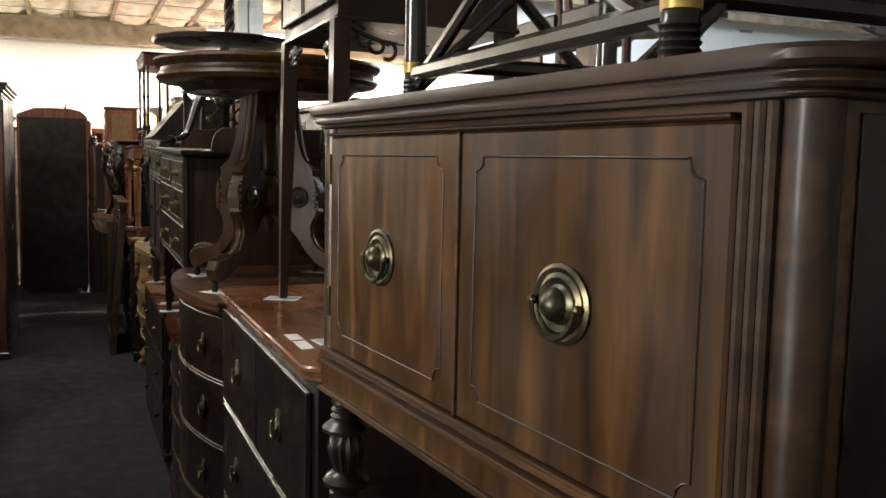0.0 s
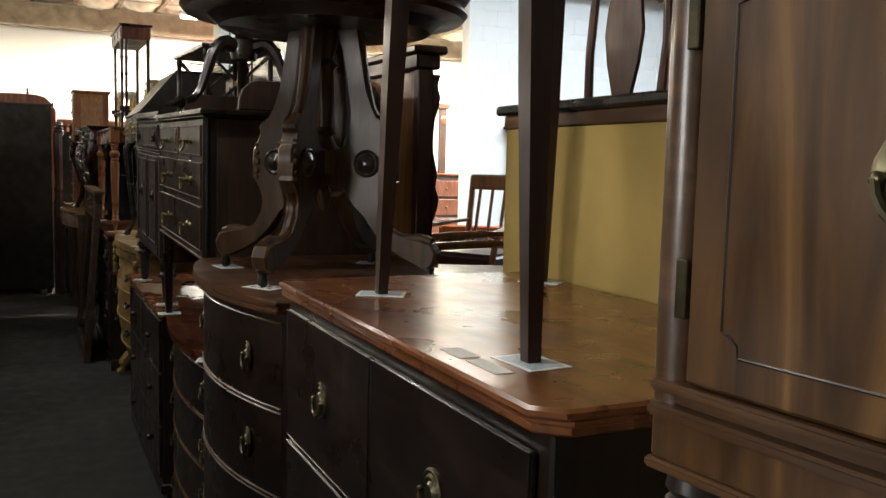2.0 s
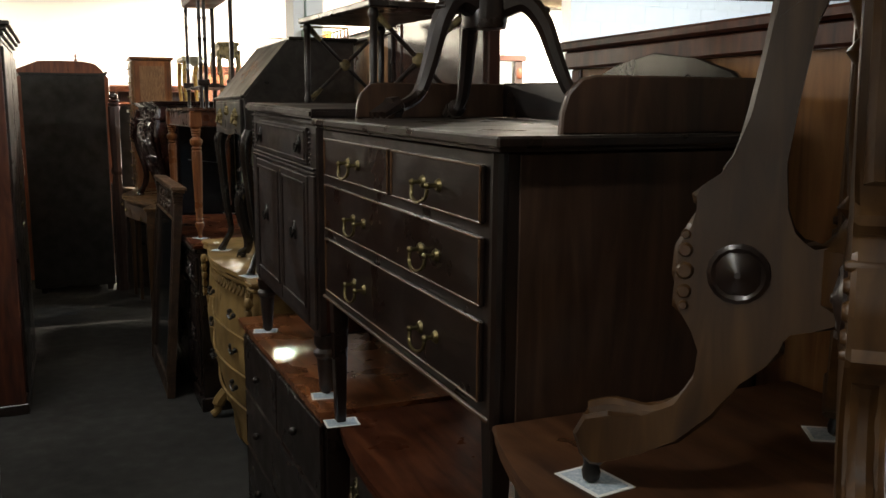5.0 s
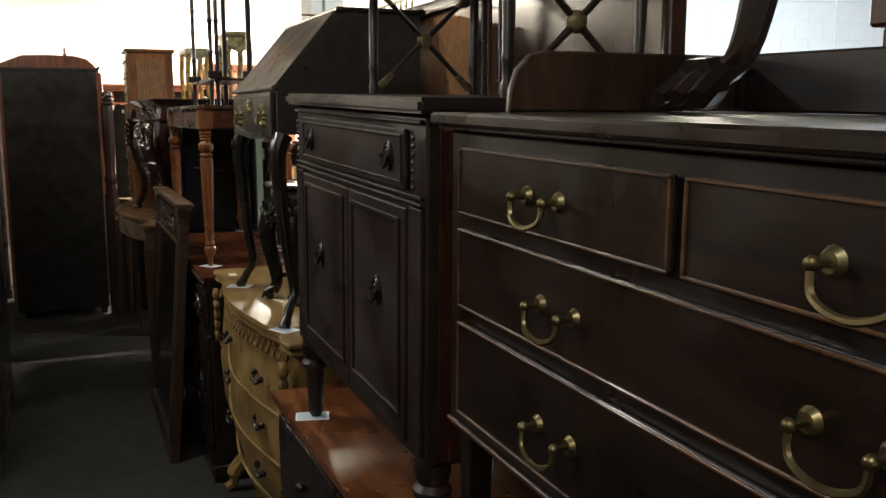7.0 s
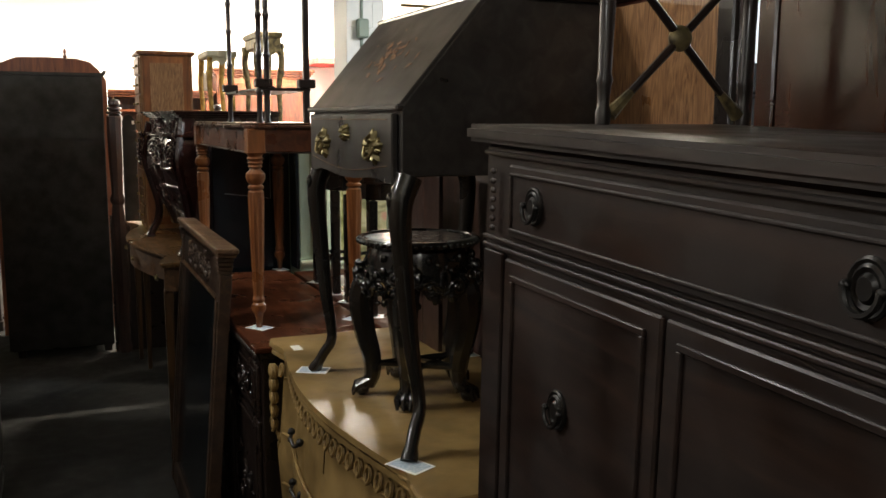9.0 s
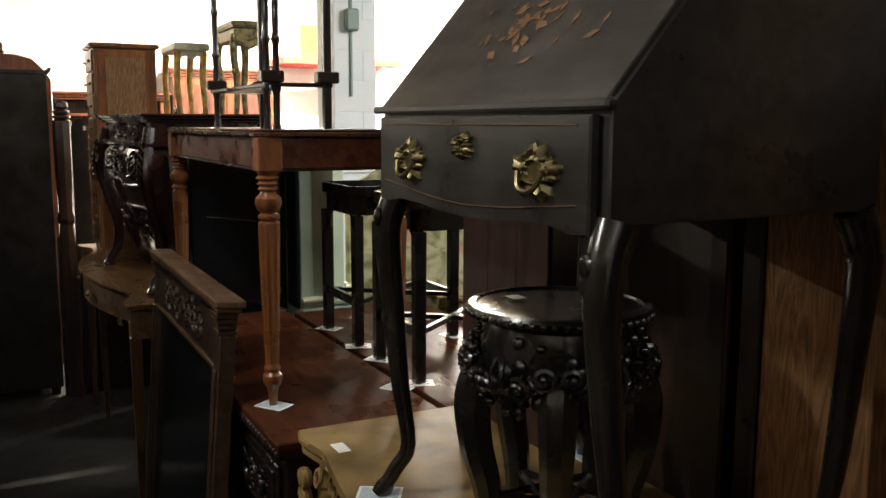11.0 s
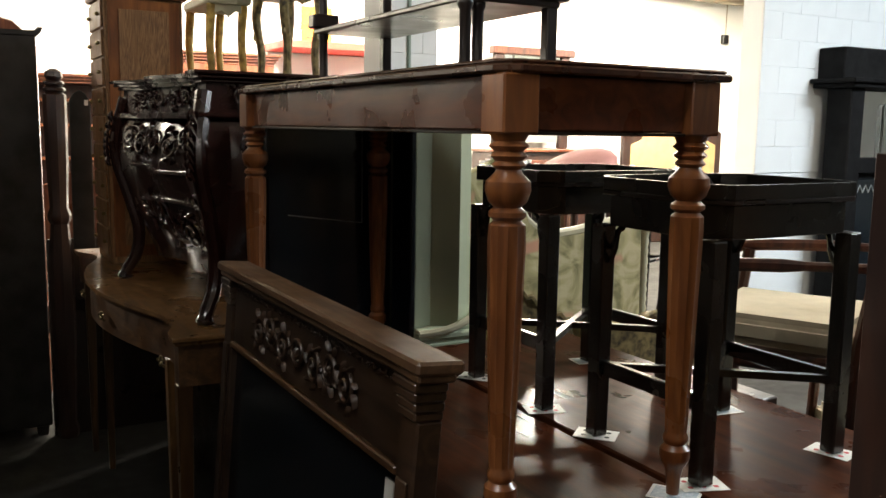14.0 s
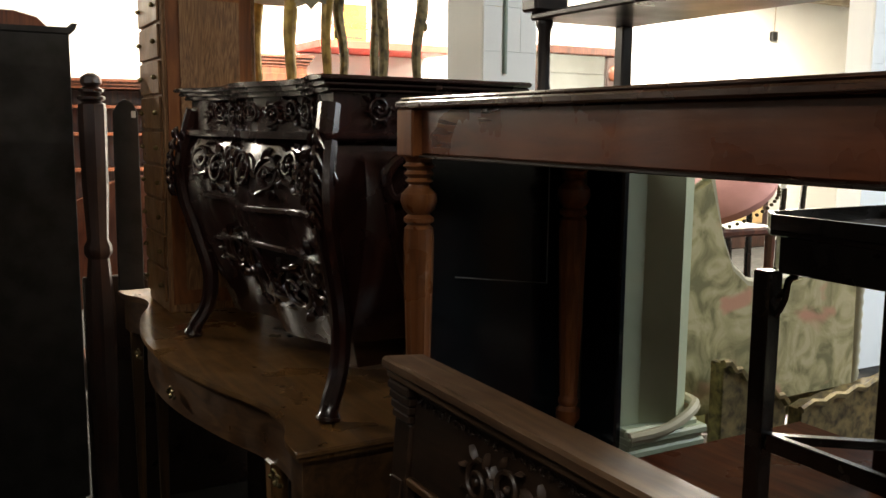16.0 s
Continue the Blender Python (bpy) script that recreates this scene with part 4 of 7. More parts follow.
    part("centre_post", lathe([(0.004, z + 0.165), (0.012, z + 0.175), (0.017, z + 0.195), (0.02, z + 0.215), (0.01, z + 0.235), (0.03, z + 0.25), (0.046, z + 0.262), (0.046, z + 0.325), (0.03, z + 0.34), (0.02, z + 0.36), (0.03, z + 0.372), (0.02, z + 0.385), (0.024, z + 0.45), (0.022, z + 0.53), (0.032, z + 0.545), (0.02, z + 0.56), (0.032, z + 0.60), (0.045, z + 0.655)], cx, cy, 18), OAKLEG, t)
    part("top", lathe([(0.30, z + 0.655), (0.355, z + 0.662), (0.366, z + 0.675), (0.36, z + 0.688), (0.352, z + 0.694), (0.352, z + 0.704), (0.366, z + 0.711), (0.375, z + 0.724), (0.372, z + 0.733), (0.35, z + 0.738)], cx, cy, 48), OAKLEG, t)
    part("top_core", lathe([(0.27, z + 0.63), (0.30, z + 0.6549)], cx, cy, 40), DARKWOOD, t)


scroll_table(0.588, 3.0, 1.2023)
for k, (x, y, f) in enumerate(((0.381, 3.217, "back"), (0.381, 2.789, "black"), (0.809, 3.217, "back"), (0.809, 2.789, "back"))):
    card(x, y, 1.2003, 8 + 25 * k, f)


# ---- chest on legs with a gallery ----
def gallery_chest():
    t = thing("washstand", (0.63, 3.99, 0.867), "dark mahogany three-tier chest on legs with a low gallery", "chest of drawers")
    part("body", box(0.372, 0.90, 3.49, 4.515, 1.20, 1.642, 0.005), DARKWOOD_Z, t)
    part("end_panel", box(0.40, 0.88, 3.4845, 3.4895, 1.205, 1.638, 0.002), BROWNSIDE, t)
    bm = box(0.345, 0.905, 3.455, 4.535, 1.648, 1.6665, 0.004)
    box(0.355, 0.903, 3.468, 4.525, 1.642, 1.6485, 0.002, bm)
    part("top", bm, DARKWOOD, t)
    part("gallery_back", box(0.885, 0.90, 3.47, 4.52, 1.667, 1.76, 0.004), DARKWOOD, t)
    for y in (3.47, 4.505):
        o = [(0.884, 1.667), (0.46, 1.667), (0.462, 1.70), (0.472, 1.73), (0.495, 1.752), (0.52, 1.758), (0.884, 1.758)]
        part("gallery_side", prism(o, y, y + 0.014, "y", 0.003), BROWNSIDE, t)
    part("corner_column", tube([(0.372, 3.50, 1.2), (0.372, 3.50, 1.64)], 0.014, 10), DARKWOOD_Z, t)
    for y0, y1, z0, z1 in ((3.545, 3.965, 1.524, 1.618), (3.985, 4.465, 1.524, 1.618), (3.545, 4.465, 1.389, 1.503), (3.545, 4.465, 1.228, 1.366)):
        d = part("drawer", box(0.362, 0.3715, y0, y1, z0, z1, 0.003), DARKWOOD, t)
        part("cock_bead", border(0.362, y0, y1, z0, z1, 0.004, 0.003), WALNUT_Y, d)
        for y in ([(y0 + y1) / 2] if y1 - y0 < 0.6 else [3.765, 4.185]):
            bail_pull(d, 0.362, y, (z0 + z1) / 2 - 0.002 - 0.5 * (1.45 - z0) * 0.02, 0.075)
    part("bottom_bead", box(0.364, 0.3715, 3.50, 4.51, 1.2, 1.208, 0.002), WALNUT_Y, t)
    for x in (0.395, 0.875):
        for y in (3.54, 4.465):
            part("leg", square_leg(x, y, 0.887 if y < 4 else 0.868, 1.2, 0.026, 0.042), DARKWOOD_Z, t)
    t.rotation_euler.x = radians(1.1)
    t.location.z -= 0.0098


gallery_chest()
for x, y, r in ((0.395, 4.455, 85), (0.395, 3.54, 70), (0.875, 4.465, 15), (0.875, 3.54, 5)):
    card(x, y, 0.8663, r)


def tripod_table():
    cx, cy, z = 0.60, 4.02, 1.667
    t = thing("tilt_top_table", (cx, cy, z), "dark mahogany tripod table with a scalloped tray top", "table")
    for a in (200, 330, 80):
        c, s = math.cos(radians(a)), math.sin(radians(a))
        pts = spline([(cx + r * c, cy + r * s, z + h) for r, h in ((0.035, 0.235), (0.085, 0.245), (0.125, 0.20), (0.155, 0.12), (0.185, 0.055), (0.225, 0.03), (0.265, 0.022))], 4)
        n = len(pts)
        leg = part("cabriole_leg", tube(pts, [0.027 - 0.015 * min(1, k / n * 1.3) + (0.01 if k > n - 4 else 0) for k in range(n)], 8), DARKWOOD_Z, t)
        bm = bmesh.new()
        for k in (-1, 0, 1):
            tube([(cx + 0.25 * c - k * 0.014 * s, cy + 0.25 * s + k * 0.014 * c, z + 0.03), (cx + 0.295 * c - k * 0.018 * s, cy + 0.295 * s + k * 0.018 * c, z + 0.009)], [0.012, 0.008], 6, bm)
        part("claw_foot", bm, DARKWOOD_Z, leg)
        bm = bmesh.new()
        for k in range(4):
            ball(cx + (0.07 + 0.018 * k) * c, cy + (0.07 + 0.018 * k) * s, z + 0.262 - 0.012 * k, 0.015, bm, 1, 1, 0.7)
        part("knee_carving", bm, DARKWOOD_Z, leg)
    part("column", lathe([(0.045, z + 0.19), (0.05, z + 0.22), (0.047, z + 0.26), (0.03, z + 0.275), (0.042, z + 0.285), (0.042, z + 0.295), (0.025, z + 0.305), (0.03, z + 0.32), (0.052, z + 0.345), (0.055, z + 0.365), (0.045, z + 0.385), (0.025, z + 0.40), (0.02, z + 0.44)], cx, cy, 16), DARKWOOD_Z, t)
    bm = bmesh.new()
    n, rings = 72, []
    for r, h in ((0.05, 0.435), (0.27, 0.438), (0.295, 0.445), (0.30, 0.462), (0.29, 0.468), (0.28, 0.455), (0.0, 0.452)):
        rings.append([bm.verts.new((cx + (r + (0.012 * abs(math.sin(6 * 6.2832 * i / n)) if r > 0.26 else 0)) * math.cos(6.2832 * i / n), cy + (r + (0.012 * abs(math.sin(6 * 6.2832 * i / n)) if r > 0.26 else 0)) * math.sin(6.2832 * i / n), z + h)) for i in range(n)] if r else None)
    for p, q in zip(rings, rings[1:]):
        if q:
            for i in range(n):
                bm.faces.new((p[i], p[(i + 1) % n], q[(i + 1) % n], q[i]))
    bm.faces.new(rings[-2])
    bm.faces.new(rings[0][::-1])
    part("tray_top", bm, DARKWOOD, t)
    z += 0.4555
    u = thing("twisted_candlestick", (cx + 0.02, cy, z), "dark twisted wooden candlestick on a tray table", "candlestick")
    part("base", lathe([(0.06, z), (0.06, z + 0.012), (0.04, z + 0.022), (0.022, z + 0.03)], cx + 0.02, cy, 16), DARKWOOD, u)
    bm = bmesh.new()
    for k in range(3):
        tube([(cx + 0.02 + 0.012 * math.cos(6.28 * k / 3 + j * 0.5), cy + 0.012 * math.sin(6.28 * k / 3 + j * 0.5), z + 0.03 + j * 0.0125) for j in range(24)], 0.0125, 6, bm)
    part("twisted_shaft", bm, DARKWOOD_Z, u)


tripod_table()


# ---- cabinet with one drawer and two doors on the low chest ----
def linen_cabinet():
    t = thing("cabinet", (0.63, 5.11, 0.867), "dark mahogany cabinet with a drawer over two doors", "cabinet")
    part("body", box(0.398, 0.86, 4.685, 5.56, 1.07, 1.688, 0.005), SATIN, t)
    part("end_panel", box(0.42, 0.85, 4.6795, 4.6845, 1.08, 1.68, 0.002), GLOSSRED, t)
    part("top", box(0.372, 0.875, 4.655, 5.585, 1.69, 1.7165, 0.007, None, 2), SATIN, t)
    bm = bmesh.new()
    for z in (1.672, 1.545, 1.533):
        box(0.388, 0.3975, 4.69, 5.55, z, z + 0.007, 0.002, bm)
    part("bead_moulding", bm, SATIN, t)
    d = part("drawer", box(0.388, 0.3975, 4.765, 5.47, 1.557, 1.662, 0.003), SATIN, t)
    part("drawer_bead", border(0.388, 4.775, 5.46, 1.567, 1.652, 0.005, 0.004), SATIN, d)
    for y in (4.843, 5.39):
        oval_pull(d, 0.388, y, 1.611, 0.045, 0.054, BLACKIRON)
    for y0, y1, k in ((4.76, 5.098, 4.911), (5.105, 5.475, 5.31)):
        d = part("door", box(0.388, 0.3975, y0, y1, 1.095, 1.525, 0.003), SATIN, t)
        part("raised_frame", border(0.388, y0 + 0.025, y1 - 0.025, 1.135, 1.505, 0.009, 0.005), SATIN, d)
        oval_pull(d, 0.388, k, 1.349, 0.045, 0.056, BLACKIRON)
    for y in (4.72, 5.515):
        bm = box(0.389, 0.3975, y - 0.03, y + 0.03, 1.09, 1.53, 0.002)
        p = part("pilaster", bm, SATIN, t)
        bm = bmesh.new()
        for k in range(7):
            ball(0.387, y, 1.565 + k * 0.014, 0.0055, bm, 0.6, 1.5, 0.9)
        tagged(part("bellflower_carving", bm, SATIN, p), kind="stuff")
    for x in (0.425, 0.83):
        for y in (4.715, 5.53):
            e = 0.025 if y < 5 else 0.001
            part("turned_foot", lathe([(0.012, 0.868 + e), (0.019, 0.88 + e), (0.02, 0.91), (0.024, 0.96), (0.027, 1.0), (0.036, 1.01), (0.036, 1.02), (0.026, 1.03), (0.034, 1.045), (0.034, 1.07)], x, y, 14), SATIN, t)
    # the feet stand unevenly: the whole piece leans two degrees along the aisle
    t.rotation_euler.x = radians(1.65)
    t.location.z -= 0.013


linen_cabinet()
for x, y, r in ((0.42, 4.69, 80), (0.415, 5.53, 75), (0.83, 4.69, 20), (0.83, 5.53, 5)):
    card(x, y, 0.8663, r)


def cross_table():
    z, t = 1.7167, thing("console_table", (0.75, 5.07, 1.7167), "small dark console table with crossed ends and gilt rosettes", "table")
    X, Y = (0.60, 0.885), (4.68, 5.44)
    for x in X:
        for y in Y:
            part("turned_leg", lathe([(0.012, z), (0.013, z + 0.02), (0.0095, z + 0.03), (0.011, z + 0.06), (0.0135, z + 0.07), (0.011, z + 0.08), (0.0125, z + 0.18), (0.0115, z + 0.255), (0.016, z + 0.262), (0.016, z + 0.275), (0.012, z + 0.285)], x, y, 12), DARKWOOD_Z, t)
    part("top", box(0.575, 0.91, 4.645, 5.475, z + 0.285, z + 0.305, 0.004), DARKWOOD, t)
    for y in Y:
        cx, cz = (X[0] + X[1]) / 2, z + 0.14
        for s in (-1, 1):
            pts = [(X[0] + 0.012, y, cz - s * 0.125), (cx, y, cz), (X[1] - 0.012, y, cz + s * 0.125)]
            a = part("crossed_bar", tube([pts[0], pts[1], pts[2]], [0.006, 0.0075, 0.006], 8), DARKWOOD_Z, t)
            for e, q in ((pts[0], pts[1]), (pts[2], pts[1])):
                e, q = Vector(e), Vector(q)
                part("gilt_tip", tube([e, e.lerp(q, 0.3)], [0.012, 0.007], 8), DULLGILT, a)
        bm = lathe([(0.002, -0.014), (0.012, -0.012), (0.02, -0.006), (0.022, 0.0), (0.02, 0.006), (0.012, 0.012), (0.002, 0.014)], 0, 0, 14)
        bmesh.ops.transform(bm, matrix=Matrix.Translation((cx, y, cz)) @ Matrix.Rotation(math.pi / 2, 4, "X"), verts=bm.verts)
        part("rosette", bm, DULLGILT, t)
    t.rotation_euler.x = radians(1.65)
    t.location += Vector((0, 0.09, -0.0115))


cross_table()


def wardrobe(x0, x1, y0, y1, top, label, panel, glossy, cornice=0.05):
    t = thing("wardrobe", ((x0 + x1) / 2, (y0 + y1) / 2, 0), label, "wardrobe")
    part("carcass", box(x0 + 0.012, x1, y0 + 0.012, y1 - 0.012, 0.06, top - cornice, 0.004), REDSIDE, t)
    part("side_panel", box(x0, x0 + 0.0118, y0 + 0.06, y1 - 0.06, 0.1, top - cornice - 0.012, 0.002), panel, t)
    for y in (y0 + 0.012, y1 - 0.058):
        part("stile", box(x0 - 0.006, x0 + 0.0118, y, y + 0.046, 0.06, top - cornice, 0.004), glossy, t)
    bm = box(x0 - 0.01, x1 + 0.01, y0, y1, top - cornice, top - cornice * 0.6, 0.004)
    if cornice > 0.03:
        box(x0 - 0.03, x1 + 0.02, y0 - 0.015, y1 + 0.015, top - cornice * 0.6, top - cornice * 0.2, 0.008, bm)
    box(x0 - 0.038, x1 + 0.012, y0 - 0.025, y1 + 0.025, top - cornice * 0.2, top, 0.004, bm)
    part("cornice", bm, glossy, t)
    part("plinth", box(x0 - 0.012, x1, y0, y1, 0, 0.06, 0.005), glossy, t)




def hutch_back():
    t = thing("hutch", (1.0, 3.8, 0), "hutch turned round, honey-coloured back board under a red-brown cornice", "hutch")
    part("back_board", box(0.985, 0.995, 3.33, 4.25, 0.05, 1.79, 0.002), HONEY, t)
    for y in (3.29, 4.2505):
        part("stile", box(0.978, 1.03, y, y + 0.0395, 0, 1.79, 0.004), REDSIDE, t)
    wavy = [(1.0305 + 0.014 * (1 + math.sin(z * 19)) * (0.4 + 0.6 * (k % 3 > 0)), z) for k, z in enumerate(0.9 + 0.035 * j for j in range(26))]
    part("scrolled_bracket", prism([(1.0302, 0.9)] + wavy + [(1.0302, 1.775)], 3.292, 3.31, "y", 0.002), REDSIDE, t)
    part("cornice", box(0.965, 1.045, 3.275, 4.305, 1.7905, 1.835, 0.005), REDSIDE, t)
    part("cornice_cap", box(0.952, 1.065, 3.262, 4.318, 1.8352, 1.86, 0.006), REDSIDE, t)


hutch_back()
wardrobe(0.985, 1.04, 4.81, 5.62, 2.12, "tall polished red-brown wardrobe", GLOSSRED, GLOSSRED, 0.03)
wardrobe(0.985, 1.04, 5.66, 6.375, 2.02, "narrow burl walnut cupboard", BURL, DARKWOOD_Z, 0.03)
hb = thing("bed_headboard", (0.955, 4.0, 0), "low dark arched headboard behind the chest", "headboard")
part("panel", prism([(3.62, 0.0), (4.20, 0.0), (4.20, 1.73), (4.16, 1.76), (4.05, 1.79), (3.91, 1.81), (3.77, 1.79), (3.66, 1.76), (3.62, 1.73)], 0.956, 0.972, "x", 0.003), BLACKWOOD, hb)


# ---- yellow serpentine commode with a slant-front desk and a carved stand on it ----
def serp_outline(y0, y1, edge, back, n=28):
    """Projecting rounded corners, a hollow beside each, and a bowed middle."""
    pts = []
    for k in range(n + 1):
        u = k / n
        x = edge + 0.075 - 0.085 * math.sin(math.pi * u) ** 1.3
        if u < 0.1 or u > 0.9:
            d = (u if u < 0.5 else 1 - u) / 0.1
            x = edge + 0.045 - 0.02 * math.sin(math.pi * d) + 0.012 * d
        pts.append((x, y0 + (y1 - y0) * u))
    return pts + [(back, y1), (back, y0)]


def commode():
    y0, y1, e, bk, top = 5.80, 7.20, 0.375, 0.97, 0.995
    t = thing("commode", (0.68, 6.53, 0), "yellow-cream painted French commode with carved bowed front", "chest of drawers")
    for k, (z0, z1, d) in enumerate(((top - 0.016, top, 0.0), (top - 0.026, top - 0.016, 0.012), (top - 0.04, top - 0.026, 0.006))):
        part("top" if k == 0 else "top_moulding", prism(serp_outline(y0 + d, y1 - d, e + d, bk), z0, z1, "z", 0.004), YELLOW, t)
    bm = bmesh.new()
    levels = ((0.955, 0.03), (0.80, 0.02), (0.62, 0.005), (0.45, 0.015), (0.3, 0.05), (0.2, 0.075), (0.12, 0.08))
    rings = [[bm.verts.new((x + d if i < 29 else x, y + (d if y < 6.5 else -d), z)) for i, (x, y) in enumerate(serp_outline(y0 + 0.02, y1 - 0.02, e + 0.01, bk))] for z, d in levels]
    n = len(rings[0])
    for a, c in zip(rings, rings[1:]):
        for i in range(n):
            bm.faces.new((a[i], a[(i + 1) % n], c[(i + 1) % n], c[i]))
    bm.faces.new(rings[0]), bm.faces.new(rings[-1][::-1])
    part("body", bm, YELLOW, t)
    o = serp_outline(y0 + 0.02, y1 - 0.02, e + 0.02, bk)[:29]
    bm = bmesh.new()
    for i in range(2, 27):
        x, y = o[i]
        ring = [(x - 0.004 + 0.004 * math.sin(6.28 * k / 10), y + 0.016 * math.cos(6.28 * k / 10), 0.915 + 0.02 * math.sin(6.28 * k / 10)) for k in range(11)]
        tube(ring, 0.005, 5, bm)
    tagged(part("carved_frieze", bm, YELLOW, t), kind="stuff")
    for z, d in ((0.885, 0.012), (0.70, 0.0), (0.53, -0.002), (0.36, 0.02)):
        part("drawer_bead", tube([(x + d - 0.004, y, z) for x, y in o[2:27]], 0.0065, 6), YELLOW, t)
    for z in (0.78, 0.62, 0.45):
        for u in (8, 20):
            x, y = o[u]
            bm = tube(spline([(x - 0.004, y - 0.05, z + 0.012), (x - 0.02, y - 0.03, z - 0.006), (x - 0.024, y, z + 0.008), (x - 0.02, y + 0.03, z - 0.006), (x - 0.004, y + 0.05, z + 0.012)], 4), 0.0055, 6)
            ball(x - 0.008, y - 0.05, z + 0.012, 0.012, bm)
            ball(x - 0.008, y + 0.05, z + 0.012, 0.012, bm)
            part("scroll_handle", bm, BLACKIRON, t)
    for i in (1, 27):
        x, y = o[i]
        bm = bmesh.new()
        for k in range(9):
            ball(x - 0.012 + 0.004 * k * (k > 4), y, 0.90 - k * 0.045, 0.03 - 0.0016 * k, bm, 0.6, 0.9, 0.9)
            tube([(x - 0.02 + 0.004 * k * (k > 4), y + 0.022 * math.cos(a), 0.90 - k * 0.045 + 0.022 * math.sin(a)) for a in (0.6 * j for j in range(9))], 0.005, 5, bm)
        tagged(part("carved_corner", bm, YELLOW, t), kind="stuff")
    for y in (y0 + 0.07, y1 - 0.07):
        part("scroll_foot", tube(spline([(e + 0.13, y, 0.14), (e + 0.09, y, 0.09), (e + 0.08, y, 0.04), (e + 0.05, y, 0.018)], 4), [0.035] * 6 + [0.022] * 7, 8), YELLOW, t)
        part("back_foot", square_leg(bk - 0.05, y, 0, 0.14, 0.04, 0.06), YELLOW, t)


commode()


def leaf_mount(y, z, size, lobes):
    """A cast leafy plate with a hollow middle, on the drawer front."""
    n = 64
    bm = bmesh.new()
    rings = []
    for q, h in ((1.0, 0.0), (0.97, 0.005), (0.8, 0.011), (0.62, 0.007), (0.5, 0.009), (0.42, 0.002)):
        ring = []
        for k in range(n):
            a = 6.2832 * k / n
            lobe = 0.26 * abs(math.sin(lobes * a / 2 + 0.5)) - 0.12 + 0.09 * math.sin(13 * a + 1) + 0.05 * math.sin(29 * a)
            r = size * q * (1 + lobe * (q - 0.35) * 2.2)
            ring.append(bm.verts.new((0.45 - h * (1 + 0.3 * math.sin(7 * a)), y + 1.35 * r * math.cos(a), z + 0.9 * r * math.sin(a))))
        rings.append(ring)
    for a, c in zip(rings, rings[1:]):
        for k in range(n):
            bm.faces.new((a[k], a[(k + 1) % n], c[(k + 1) % n], c[k]))
    bm.faces.new(rings[-1])
    return bm


def slant_desk():
    z = 0.9963
    y0, y1 = 6.08, 6.77
    t = thing("slant_desk", (0.7, 6.4, z), "black slant-front writing desk on cabriole legs with floral inlay", "desk")
    part("case", prism([(0.466, 1.60), (0.95, 1.60), (0.95, 1.985), (0.665, 1.985), (0.466, 1.748)], y0, y1, "y", 0.003), DESKWOOD, t)
    ap = [(y0 + 0.02, 1.735), (y1 - 0.02, 1.735), (y1 - 0.02, 1.585), (y1 - 0.06, 1.585), (y1 - 0.11, 1.592), (y1 - 0.18, 1.59), (y1 - 0.27, 1.583), ((y0 + y1) / 2, 1.581), (y0 + 0.27, 1.583), (y0 + 0.18, 1.59), (y0 + 0.11, 1.592), (y0 + 0.06, 1.585), (y0 + 0.02, 1.585)]
    d = part("drawer", prism(ap, 0.45, 0.4655, "x", 0.003), DESKWOOD, t)
    bm = bmesh.new()
    tube([(0.4495, y, zz) for y, zz in ((y0 + 0.045, 1.722), (y1 - 0.045, 1.722))], 0.0014, 5, bm)
    tube([(0.4495, y, zz - 0.0) for y, zz in ((y0 + 0.045, 1.622), (y0 + 0.12, 1.615), (y0 + 0.2, 1.607), (y0 + 0.28, 1.602), ((y0 + y1) / 2, 1.6), (y1 - 0.28, 1.602), (y1 - 0.2, 1.607), (y1 - 0.12, 1.615), (y1 - 0.045, 1.622))], 0.0014, 5, bm)
    part("string_inlay", bm, WALNUT_Y, d)
    for y in (6.216, 6.614):
        bm = leaf_mount(y, 1.66, 0.036, 5)
        plate = part("ormolu_mount", bm, BRIGHTBRASS, d)
        part("drop_handle", tube(spline([(0.438, y - 0.03, 1.66), (0.432, y - 0.02, 1.64), (0.431, y, 1.634), (0.432, y + 0.02, 1.64), (0.438, y + 0.03, 1.66)], 4), 0.004, 6), BRIGHTBRASS, plate)
    bm = leaf_mount(6.42, 1.69, 0.02, 4)
    part("escutcheon", bm, BRIGHTBRASS, d)
    part("fold_edge", box(0.449, 0.468, y0 - 0.012, y1 + 0.012, 1.741, 1.755, 0.004), DESKWOOD, t)
    sl = Vector((0.2, 0, 0.238)).normalized()
    nrm = Vector((-0.78, 0, 0.626))
    bm = prism([(0.458, 1.751), (0.658, 1.989), (0.668, 1.982), (0.468, 1.744)], y0 + 0.003, y1 - 0.003, "y", 0.002)
    flap = part("slope", bm, DESKWOOD, t)
    bm = bmesh.new()
    rnd = random.Random(8)
    for k in range(46):
        u, v = rnd.gauss(0, 0.07), rnd.gauss(0, 0.035)
        p = Vector((0.458, 6.42, 1.751)) + sl * (0.165 + v + 0.3 * u * rnd.choice((0, 1)) * 0.3) + Vector((0, u * 1.1, 0)) + nrm * 0.0005
        a = rnd.uniform(0, 6.28)
        L = rnd.uniform(0.007, 0.02)
        e1 = (sl * math.cos(a) + Vector((0, 1, 0)) * math.sin(a)) * L
        e2 = (sl * -math.sin(a) + Vector((0, 1, 0)) * math.cos(a)) * L * 0.42
        vs = [bm.verts.new(p + q + nrm * h) for h in (0, 0.0009) for q in (e1, e2, -e1, -e2)]
        bm.faces.new(vs[4:]), bm.faces.new(vs[3::-1])
        for i in range(4):
            bm.faces.new((vs[i], vs[(i + 1) % 4], vs[4 + (i + 1) % 4], vs[4 + i]))
